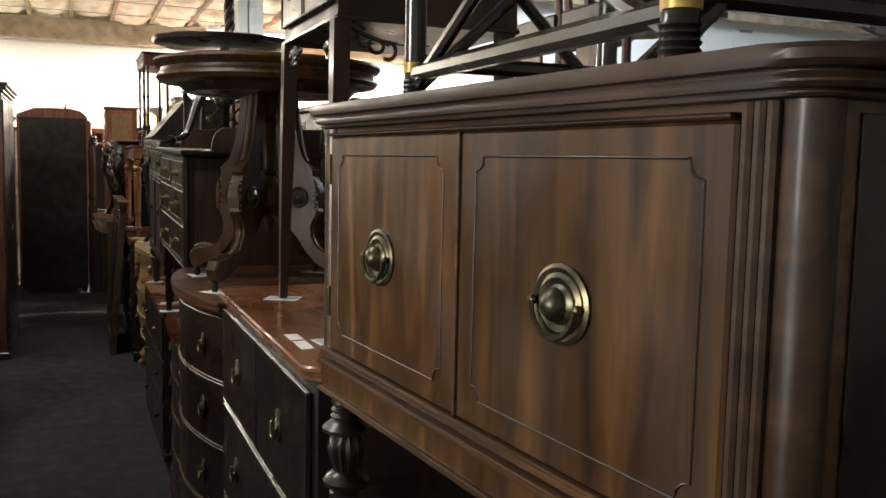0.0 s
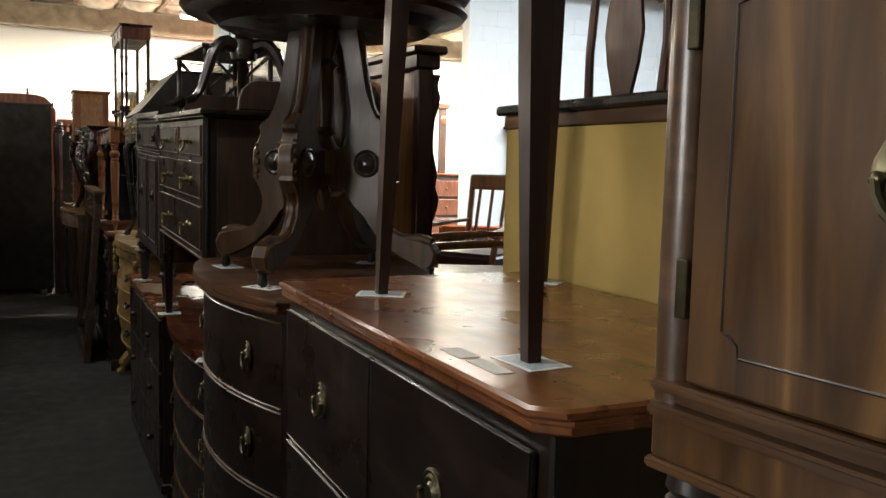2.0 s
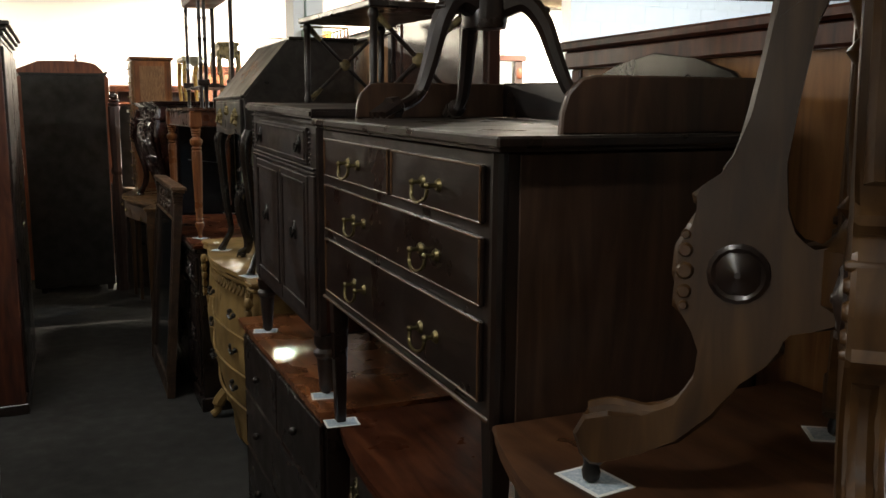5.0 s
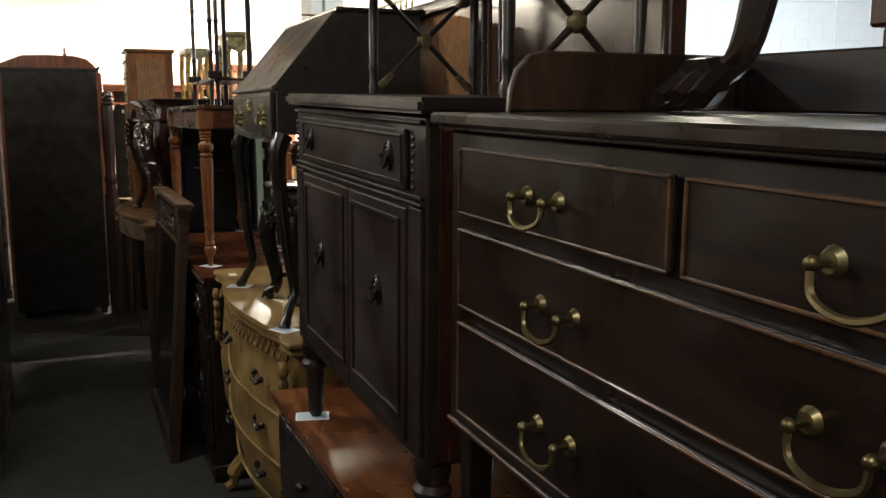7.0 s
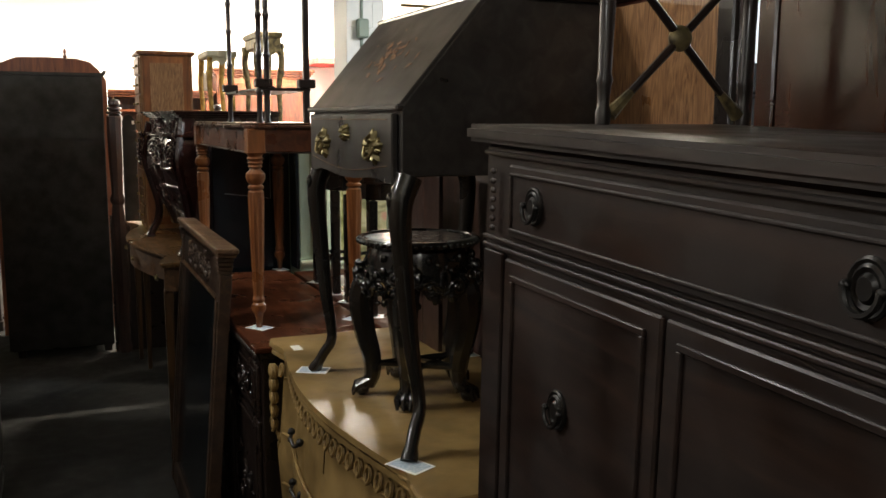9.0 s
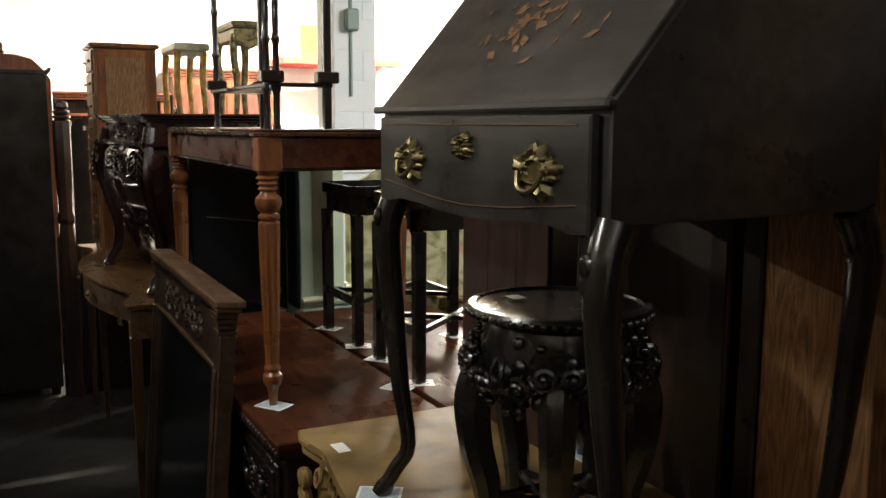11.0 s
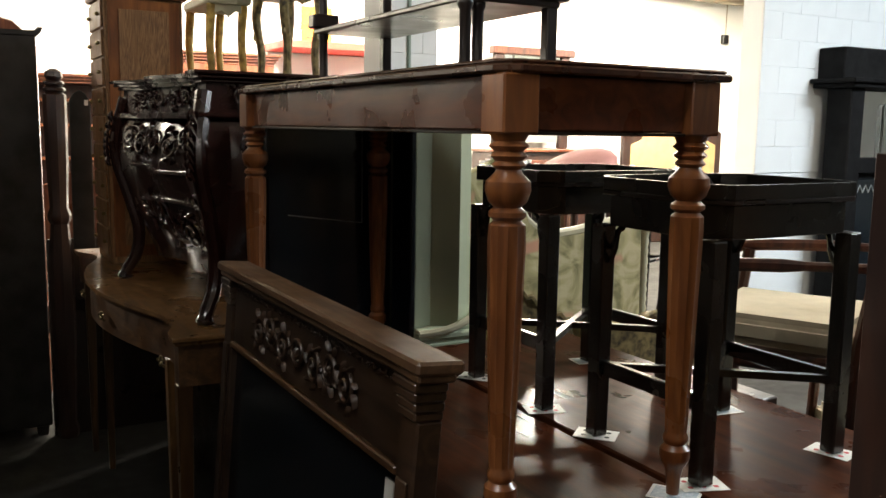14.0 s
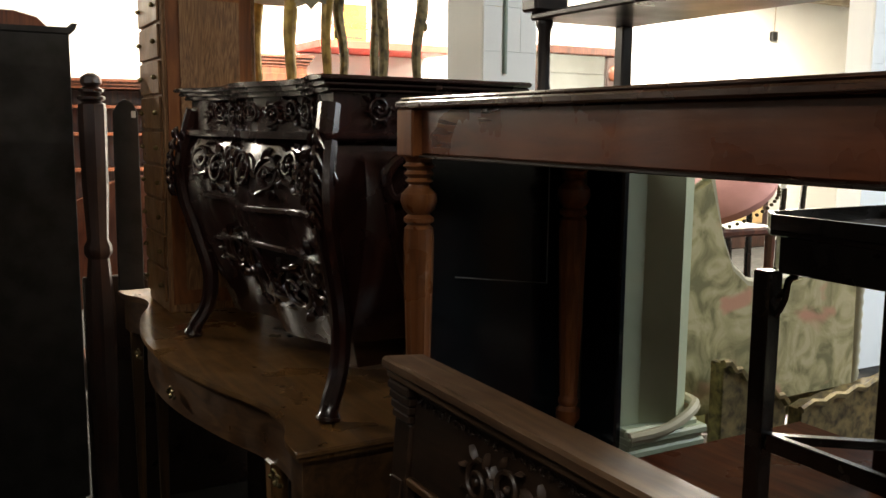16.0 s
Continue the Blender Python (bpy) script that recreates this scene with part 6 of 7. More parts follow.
def bombe_chest():
    y0, y1, e, bk, z, top = 9.07, 10.04, 0.37, 0.87, 1.0013, 1.762
    t = thing("bombe_chest", (0.6, 9.58, z), "glossy dark rosewood bombe chest with carved scrolls", "chest of drawers")

    def outline(d, n=24):
        out = []
        for k in range(n + 1):
            u = k / n
            x = e + d - 0.022 * math.cos((u - 0.5) * 4 * math.pi) + 0.014
            if u < 0.09 or u > 0.91:
                x = e + d - 0.012
            out.append((x, y0 + d * 0.8 + (y1 - y0 - 1.6 * d) * u))
        return out + [(bk, y1 - d * 0.8), (bk, y0 + d * 0.8)]
    for k, (z0, z1, d) in enumerate(((top - 0.012, top, -0.045), (top - 0.024, top - 0.012, -0.032), (top - 0.036, top - 0.024, -0.018))):
        part("top" if k == 0 else "top_moulding", prism(outline(d), z0, z1, "z", 0.004), CARVED, t)

    def skin(levels):
        bm = bmesh.new()
        rings = [[bm.verts.new((x, y, zz)) for x, y in outline(d)] for zz, d in levels]
        n = len(rings[0])
        for a, c in zip(rings, rings[1:]):
            for i in range(n):
                bm.faces.new((a[i], a[(i + 1) % n], c[(i + 1) % n], c[i]))
        bm.faces.new(rings[0]), bm.faces.new(rings[-1][::-1])
        return bm
    part("upper_body", skin(((top - 0.0362, 0.0), (1.64, 0.0))), CARVED, t)
    part("waist_moulding", prism(outline(-0.03), 1.622, 1.64, "z", 0.006), CARVED, t)
    part("lower_body", skin(((1.622, 0.0), (1.58, -0.018), (1.50, -0.03), (1.42, -0.022), (1.32, 0.01), (1.22, 0.05), (1.15, 0.075), (1.09, 0.095))), CARVED, t)

    def belly(zz):
        """How far the body stands in or out at a height, as in its skin."""
        rows = ((1.15, 0.075), (1.22, 0.05), (1.32, 0.01), (1.42, -0.022), (1.50, -0.03), (1.58, -0.018), (1.622, 0.0), (1.76, 0.0))
        for (a, da), (b, db_) in zip(rows, rows[1:]):
            if zz <= b:
                return da + (db_ - da) * max(0, (zz - a) / (b - a))
        return 0.0

    def on_front(u, v, h):
        d = belly(v)
        w = (u - y0) / (y1 - y0)
        return (e + d - 0.022 * math.cos((w - 0.5) * 4 * math.pi) + 0.014 - h, u, v)

    def on_end(u, v, h):
        swell = 0.035 * math.sin(math.pi * min(1, max(0, (u - e) / (bk - e)))) if v < 1.622 else 0.0
        return (u, y0 + belly(v) * 0.8 - swell - h, v)
    for name, v0, v1, n, dep, th, sd in (("upper_carving", 1.652, 1.722, 5, 0.011, 0.0042, 21), ("middle_carving", 1.475, 1.612, 4, 0.015, 0.0056, 22), ("lower_carving", 1.12, 1.40, 3, 0.018, 0.0066, 23)):
        tagged(part(name, acanthus(on_front, y0 + 0.06, y1 - 0.06, v0, v1, n, dep, th, sd), CARVED, t), kind="stuff")
    for za, zb in ((1.452, 1.44), (1.318, 1.345)):
        part("drawer_lip", tube([on_front(y0 + 0.1 + (y1 - y0 - 0.2) * k / 24, za + (zb - za) * math.sin(math.pi * k / 24), 0.004) for k in range(25)], 0.008, 6), CARVED, t)
    # the end that faces the aisle's start: a swelling panel inside a frame of C-scrolls
    bm = bmesh.new()
    rows = []
    for i in range(15):
        v = 1.16 + 0.44 * i / 14
        rows.append([bm.verts.new(on_end(e + 0.05 + (bk - e - 0.07) * k / 16, v, 0.02 * (math.sin(math.pi * k / 16) * math.sin(math.pi * i / 14)) ** 0.6)) for k in range(17)])
    for a, c in zip(rows, rows[1:]):
        for k in range(16):
            bm.faces.new((a[k], a[k + 1], c[k + 1], c[k]))
    part("swelling_panel", bm, CARVED, t)
    tagged(part("end_frieze_carving", acanthus(on_end, 0.43, 0.83, 1.652, 1.722, 2, 0.011, 0.0045, 27), CARVED, t), kind="stuff")
    bm = bmesh.new()
    um = (e + bk) / 2 + 0.01
    for s in (-1, 1):
        shape = spline([(um, 1.555, 0), (um + s * 0.06, 1.585, 0), (um + s * 0.13, 1.59, 0), (um + s * 0.175, 1.55, 0), (um + s * 0.165, 1.50, 0), (um + s * 0.125, 1.51, 0), (um + s * 0.135, 1.545, 0)], 4)
        tube([on_end(q.x, q.y, 0.022) for q in shape], [0.008 + 0.005 * math.sin(math.pi * k / (len(shape) - 1)) for k in range(len(shape))], 8, bm)
        shape = spline([(um + s * 0.17, 1.49, 0), (um + s * 0.15, 1.40, 0), (um + s * 0.11, 1.30, 0), (um + s * 0.05, 1.22, 0), (um, 1.20, 0)], 5)
        tube([on_end(q.x, q.y, 0.018) for q in shape], [0.011 - 0.006 * k / len(shape) for k in range(len(shape))], 8, bm)
    part("end_scroll_frame", bm, CARVED, t)
    tagged(part("end_shell_carving", acanthus(on_end, um - 0.1, um + 0.1, 1.50, 1.60, 1, 0.026, 0.005, 29), CARVED, t), kind="stuff")
    for y, s in ((y0 + 0.02, -1), (y1 - 0.02, 1)):
        for x, f in ((e - 0.01, -1), (bk - 0.04, 1)):
            pts = spline([(x - 0.0 * f, y + s * 0.0, 1.70), (x + f * 0.03, y + s * 0.03, 1.56), (x + f * 0.03, y + s * 0.035, 1.46), (x - f * 0.005, y + s * 0.01, 1.32), (x - f * 0.03, y - s * 0.015, 1.20), (x - f * 0.02, y - s * 0.01, 1.10), (x + f * 0.012, y + s * 0.012, 1.035), (x + f * 0.022, y + s * 0.02, z)], 4)
            n = len(pts)
            leg = part("cabriole_leg", tube(pts, [0.026 - 0.004 * k / n for k in range(n - 3)] + [0.026, 0.03, 0.026], 10), CARVED, t)
            if f < 0:
                bm = bmesh.new()
                for k in range(7):
                    c = pts[2 + k]
                    w = 0.03 - 0.002 * k
                    for q in (-1, 1):
                        tube(spline([(c.x - 0.03, c.y + s * 0.012, c.z + 0.02), (c.x - 0.036, c.y + s * 0.012 + q * w * 0.6, c.z), (c.x - 0.026, c.y + s * 0.012 + q * w, c.z - 0.022)], 3), [0.004, 0.006, 0.008, 0.008, 0.007, 0.005, 0.003], 6, bm)
                    ball(c.x - 0.034, c.y + s * 0.012, c.z, 0.007, bm, 0.8, 0.8, 1.5, u=6)
                part("leaf_carving", bm, CARVED, leg)
                c, q = Vector((x - 0.034, y + s * 0.03, 1.535)), Vector((0.7, s * -0.7, 0))
                side = Vector((0.7, s * 0.7, 0))
                bm = tube([c + side * 0.03 * math.cos(1.0472 * k) + Vector((0, 0, 0.042 * math.sin(1.0472 * k))) for k in range(7)], 0.0075, 8)
                ball(c.x, c.y, c.z, 0.017, bm, 1, 1, 1.4)
                part("cartouche", bm, CARVED, leg)
    t.rotation_euler.z = radians(4)


bombe_chest()


def tall_chest():
    t = thing("tall_narrow_chest", (0.47, 10.55, 1.0), "tall narrow burl walnut chest of many small drawers", "chest of drawers")
    part("body", box(0.315, 0.64, 10.38, 10.72, 1.0003, 2.125, 0.004), BURL, t)
    part("end_frame", box(0.33, 0.625, 10.374, 10.3795, 1.03, 2.115, 0.002), CHERRY, t)
    part("burl_panel", box(0.375, 0.58, 10.37, 10.3735, 1.08, 2.075, 0.002), BURL, t)
    part("cap", box(0.295, 0.66, 10.355, 10.745, 2.126, 2.15, 0.006, None, 2), CHERRY, t)
    for k in range(9):
        d = part("drawer", box(0.305, 0.3145, 10.39, 10.71, 1.04 + k * 0.12, 1.15 + k * 0.12, 0.003), BURL, t)
        for y in (10.43, 10.67):
            part("knob", ball(0.297, y, 1.095 + k * 0.12, 0.009), BRIGHTBRASS, d)


tall_chest()


def gilt_table():
    z, t = 1.682, thing("gilt_console", (0.62, 9.55, 1.682), "small gilt console table with tapered legs and an onyx top", "table")
    for x, y in ((0.46, 9.38), (0.60, 9.38), (0.46, 9.75), (0.60, 9.75)):
        part("leg", tube(spline([(x, y, z), (x - 0.004, y, z + 0.1), (x - 0.012, y, z + 0.2), (x - 0.002, y, z + 0.30)], 4), [0.013 + 0.008 * k / 12 for k in range(13)], 8), GILT, t)
    part("top", prism([(0.435, 9.35), (0.50, 9.34), (0.53, 9.355), (0.56, 9.34), (0.625, 9.35), (0.625, 9.78), (0.435, 9.78)], z + 0.302, z + 0.33, "z", 0.006), CREAM, t)
    part("apron", prism([(0.45, z + 0.302), (0.61, z + 0.302), (0.605, z + 0.27), (0.56, z + 0.285), (0.53, z + 0.262), (0.50, z + 0.285), (0.455, z + 0.27)], 9.365, 9.375, "y", 0.002), CREAM, t)
    z2 = z
    u = thing("carved_stool", (0.74, 9.55, z2), "dull gilt carved stool with scrolled cabriole legs", "stool")
    for x, sx in ((0.665, -1), (0.80, 1)):
        for y, sy in ((9.36, -1), (9.72, 1)):
            pts = spline([(x, y, z2), (x + sx * 0.002, y, z2 + 0.08), (x - sx * 0.004, y, z2 + 0.18), (x + sx * 0.014, y + sy * 0.014, z2 + 0.29), (x + sx * 0.004, y, z2 + 0.37)], 4)
            leg = part("cabriole_leg", tube(pts, [0.012 + 0.013 * k / len(pts) for k in range(len(pts))], 8), DULLGILT, u)
            bm = bmesh.new()
            for k in range(5):
                ball(x + sx * 0.02, y + sy * 0.02, z2 + 0.36 - 0.032 * k, 0.016 - 0.0012 * k, bm, 0.9, 0.9, 1.1)
            part("knee_carving", bm, DULLGILT, leg)
    bm = box(0.655, 0.81, 9.34, 9.74, z2 + 0.35, z2 + 0.40, 0.006)
    part("seat_frame", bm, DULLGILT, u)
    bm = bmesh.new()
    for k in range(9):
        ball(0.665 + 0.016 * k, 9.336, z2 + 0.35 - 0.018 * (1 - abs(k - 4) / 4), 0.017, bm, 0.9, 0.6, 1.1)
    part("shell_carving", bm, DULLGILT, u)
    part("seat_cap", box(0.64, 0.825, 9.325, 9.755, z2 + 0.4005, z2 + 0.425, 0.008, None, 2), DULLGILT, u)
    return t, u


GT = gilt_table()
GT[0].location += Vector((0.29, 0.93, 0))
GT[1].location += Vector((0.36, 0.78, 0))
GT[0].scale.z, GT[1].scale.z = 1.45, 1.4
gc = thing("dark_chest", (1.0, 10.4, 0), "tall dark chest behind the carved one", "chest of drawers")
part("body", box(0.70, 1.30, 9.98, 10.80, 0.0, 1.66, 0.004), DARKWOOD_Z, gc)
part("top", box(0.685, 1.315, 9.965, 10.815, 1.6605, 1.682, 0.006), DARKWOOD, gc)


# ---- end of the aisle: a tall cabinet turned round, a bed and boards ----
def tall_back():
    t = thing("tall_cabinet", (-0.2, 11.45, 0), "tall cabinet turned round, its rough dark back showing", "cabinet")
    part("back_board", box(-0.58, 0.125, 11.20, 11.215, 0.06, 2.015, 0.003), OLDBACK, t)
    part("body", box(-0.56, 0.125, 11.2155, 11.70, 0.05, 2.01, 0.004), DARKWOOD_Z, t)
    part("cornice", prism([(-0.595, 2.0155), (0.132, 2.0155), (0.148, 2.03), (0.158, 2.055), (0.138, 2.058), (0.128, 2.038), (-0.595, 2.038)], 11.19, 11.72, "y", 0.002), OLDBACK, t)
    for x in (-0.5, 0.08):
        part("foot", square_leg(x, 11.25, 0, 0.05, 0.05, 0.06), DARKWOOD_Z, t)
        part("foot", square_leg(x, 11.65, 0, 0.05, 0.05, 0.06), DARKWOOD_Z, t)


tall_back()


def bed():
    t = thing("four_poster_bed", (0.25, 11.5, 0), "red mahogany bed with turned posts and a scrolled headboard", "bed")
    prof = [(0.03, 0), (0.034, 0.04), (0.026, 0.08), (0.034, 0.5), (0.036, 0.9), (0.026, 1.1), (0.034, 1.12), (0.034, 1.15), (0.026, 1.18), (0.032, 1.4), (0.034, 1.68), (0.033, 1.735), (0.022, 1.745), (0.033, 1.755), (0.033, 1.765), (0.02, 1.775), (0.03, 1.785), (0.03, 1.795), (0.018, 1.805), (0.026, 1.82), (0.024, 1.845), (0.008, 1.86)]
    for x, y in ((0.195, 11.16), (0.195, 13.1), (1.25, 13.1)):
        part("post", lathe([(1.65 * a, b) for a, b in prof], x, y, 8), DARKRED, t)
    o = [(0.25, 0.5), (1.2, 0.5), (1.2, 1.15), (1.05, 1.2), (0.9, 1.3), (0.725, 1.34), (0.55, 1.3), (0.4, 1.2), (0.25, 1.15)]
    part("headboard", prism(o, 13.1, 13.14, "y", 0.01), REDWOOD, t)
    # dark board added to hide the lit floor behind
    part("footboard", box(0.13, 1.22, 11.17, 11.2, 0.0, 1.02, 0.006), DARKWOOD, t)
    part("side_rail", box(0.18, 0.21, 11.205, 13.07, 0.4, 0.55, 0.005), REDSIDE, t)


bed()
bd = thing("rounded_board", (0.27, 10.95, 0.0), "dark board with a rounded top leaning on a table", "panel")
part("board", prism([(0.215, 1.02), (0.31, 1.02), (0.31, 1.70), (0.29, 1.735), (0.265, 1.75), (0.24, 1.735), (0.22, 1.70)], 10.80, 10.82, "y", 0.003), OLDBACK, bd)
part("price_label", box(0.284, 0.300, 10.7972, 10.7998, 1.68, 1.705, 0), PAPER, bd)
scr = thing("red_headboard", (-0.25, 12.0, 0), "red mahogany arched headboard with a small finial", "headboard")
part("panel", prism([(-0.65, 0.0), (0.2, 0.0), (0.2, 2.02), (0.14, 2.10), (0.08, 2.16), (-0.02, 2.185), (-0.24, 2.19), (-0.45, 2.185), (-0.65, 2.1)], 12.0, 12.04, "y", 0.006), REDWOOD, scr)
part("finial", lathe([(0.012, 2.185), (0.018, 2.20), (0.006, 2.215), (0.013, 2.235), (0.003, 2.262)], -0.1, 12.02, 10), REDWOOD, scr)


# ---- cabinets along the other side of the aisle ----
def left_cabinet(x0, x1, y0, y1, top, label, tag=True):
    t = thing("display_cabinet", ((x0 + x1) / 2, (y0 + y1) / 2, 0), label, "cabinet")
    part("body", box(x0, x1 - 0.015, y0, y1, 0.06, top - 0.1, 0.005), REDSIDE, t)
    bm = bmesh.new()
    for k in range(4):
        box(x0, x1 - 0.012 + 0.016 * k, y0 - 0.014 * k, y1 + 0.014 * k, top - 0.10 + 0.025 * k, top - 0.075 + 0.025 * k, 0.005, bm)
    part("cornice", bm, DARKWOOD, t)
    W = (y1 - y0) / 2
    for k in range(2):
        d = part("door", box(x1 - 0.0148, x1 - 0.002, y0 + k * W + 0.01, y0 + (k + 1) * W - 0.01, 0.12, top - 0.13, 0.003), DARKWOOD_Z, t)
        for z in (1.0, 1.12, 1.24):
            part("ring_handle", tube([(x1 + 0.006, y0 + W + (0.06 if k else -0.06) + 0.018 * math.cos(a), z + 0.02 * math.sin(a)) for a in (6.28 * j / 12 for j in range(13))], 0.004, 6), BRASS, d)
    part("plinth", box(x0, x1 - 0.005, y0 - 0.01, y1 + 0.01, 0, 0.06, 0.005), DARKWOOD, t)
    if tag:
        g = part("paper_tag", box(x1 + 0.004, x1 + 0.006, y1 - 0.06, y1 - 0.025, 1.26, 1.31, 0.0005), PAPER, t)
        part("tag_string", tube([(x1 + 0.004, y1 - 0.043, 1.31), (x1, y1 - 0.043, 1.44)], 0.0012, 5), PAPER, g)


left_cabinet(-1.05, -0.51, 7.6, 8.9, 2.16, "tall red-brown display cabinet with a deep cornice")
left_cabinet(-1.15, -0.60, 9.05, 10.4, 2.0, "dark red-brown cabinet with ring handles", False)
ll = thing("low_chest", (-0.8, 5.6, 0), "low dark chest with a worn wooden top", "chest")
part("body", box(-1.15, -0.56, 5.0, 6.1, 0.05, 0.72, 0.005), DARKWOOD_Z, ll)
part("top", box(-1.17, -0.545, 4.98, 6.12, 0.7205, 0.745, 0.006), FRAMEWOOD, ll)
part("plinth", box(-1.15, -0.55, 4.99, 6.11, 0, 0.05, 0.004), DARKWOOD, ll)


# ---- the bright showroom behind: furniture along the back wall ----
def red_hutch(x0, x1, top, label):
    t = thing("hutch", ((x0 + x1) / 2, 16.2, 0), label, "hutch")
    part("body", box(x0, x1, 15.98, 16.46, 0, top - 0.1, 0.006), REDWOOD, t)
    bm = bmesh.new()
    for k in range(4):
        box(x0 - 0.02 * k, x1 + 0.02 * k, 15.97 - 0.02 * k, 16.46, top - 0.12 + 0.03 * k, top - 0.09 + 0.03 * k, 0.006, bm)
    part("cornice", bm, REDWOOD, t)
    n = max(1, round((x1 - x0) / 0.5))
    W = (x1 - x0) / n
    for k in range(n):
        a = x0 + k * W
        for z0, z1 in ((0.95, top - 0.18), (0.12, 0.82)):
            d = part("door", box(a + 0.02, a + W - 0.02, 15.955, 15.979, z0, z1, 0.006), REDWOOD, t)
            o = [(a + 0.09, z0 + 0.08), (a + W - 0.09, z0 + 0.08), (a + W - 0.09, z1 - 0.16), (a + W * 0.72, z1 - 0.09), (a + W / 2, z1 - 0.07), (a + W * 0.28, z1 - 0.09), (a + 0.09, z1 - 0.16)]
            part("arched_panel", prism(o, 15.945, 15.9545, "y", 0.004), REDSIDE, d)
            part("knob", ball(a + W - 0.05, 15.945, (z0 + z1) / 2, 0.016), BRASS, d)
    return t


red_hutch(1.72, 2.93, 2.36, "red cherry hutch with arched door panels")
sh = thing("open_hutch", (0.5, 16.2, 0), "red cherry open-shelved hutch against the wall", "hutch")
part("back", box(-0.7, 1.62, 16.40, 16.46, 0.0, 1.98, 0.004), REDSIDE, sh)
for x in (-0.7, 0.45, 1.58):
    part("upright", box(x, x + 0.04, 16.0, 16.399, 0, 1.98, 0.004), REDWOOD, sh)
for z in (0.5, 0.86, 1.22, 1.55, 1.8):
    part("shelf", box(-0.655, 1.575, 16.02, 16.398, z, z + 0.03, 0.004), REDWOOD, sh)
bm = bmesh.new()
for k in range(3):
    box(-0.74 - 0.02 * k, 1.66 + 0.02 * k, 15.97 - 0.02 * k, 16.46, 1.98 + 0.03 * k, 2.01 + 0.03 * k, 0.005, bm)
part("cornice", bm, REDWOOD, sh)

# office opening under a red fascia, with the notices on the wall
of = thing("office_hatch", (3.75, 16.3, 0), "white hatch under a dark red fascia board", "hatch", kind="structure")
part("fascia", box(2.98, 4.56, 15.75, 16.49, 2.44, 2.52, 0.006), SIGNRED, of)
part("counter_front", box(3.0, 4.5, 16.1, 16.49, 0, 1.3, 0.005), WALL, of)
part("back_panel", box(3.0, 4.52, 16.42, 16.495, 1.3, 2.43, 0.004), WALL, of)
pic = thing("framed_picture", (4.05, 16.4, 1.6), "dark framed picture in the hatch", "picture")
part("frame", box(3.78, 4.35, 16.39, 16.418, 1.75, 2.2, 0.005), BLACKWOOD, pic)
part("print", box(3.83, 4.3, 16.384, 16.3895, 1.8, 2.15, 0), STEEL, pic)
ns = thing("no_smoking_sign", (3.63, 16.49, 2.77), "yellow no smoking sign with red letters", "sign")
part("plate", box(3.44, 3.82, 16.482, 16.498, 2.56, 2.985, 0.002), SIGNYELLOW, ns)


def lettering(text, x, y, z, size, mat, parent, turn=0):
    cu = bpy.data.curves.new("lettering", "FONT")
    cu.body, cu.size, cu.extrude, cu.align_x = text, size, 0.0012, "CENTER"
    cu.materials.append(mat)
    ob = new("lettering", cu)
    ob.parent = parent
    ob.matrix_basis = pose(x - parent.location.x, y - parent.location.y, z - parent.location.z, 90, 0, turn)
    return ob


lettering("NO", 3.63, 16.479, 2.845, 0.13, SIGNRED, ns)
lettering("SMOKING", 3.63, 16.479, 2.72, 0.105, SIGNRED, ns)
part("small_print", box(3.49, 3.77, 16.4795, 16.482, 2.61, 2.64, 0), SIGNRED, ns)
wt = thing("wall_notice", (4.35, 16.49, 2.85), "painted red notice on the white wall", "notice")
part("notice_board", box(3.84, 4.85, 16.487, 16.499, 2.55, 3.12, 0.002), WALL, wt)
lettering("CONSIGNMENTS", 4.42, 16.484, 2.955, 0.10, SIGNRED, wt)
lettering("FREE TRIP", 3.98, 16.484, 2.79, 0.06, SIGNRED, wt)
lettering("DOWNTOWN", 3.98, 16.484, 2.725, 0.045, SIGNRED, wt)
for k in range(3):
    part("unreadable_line", box(4.22 + 0.03 * k, 4.62 - 0.03 * k, 16.4845, 16.487, 2.865 - 0.06 * k, 2.89 - 0.06 * k, 0), STEEL, wt)
cd = thing("conduit", (1.95, 10.76, 1.6), "grey electrical conduit with a switch box on the pillar", "conduit")
part("pipe", tube([(1.93, 10.752, 1.9), (1.93, 10.752, 3.7)], 0.012, 8), GREYBOX, cd)
part("switch_box", box(1.885, 1.975, 10.70, 10.7645, 2.32, 2.46, 0.012), GREYBOX, cd)
part("warning_tag", box(1.87, 1.92, 10.757, 10.7645, 2.1, 2.27, 0.001), SIGNYELLOW, cd)


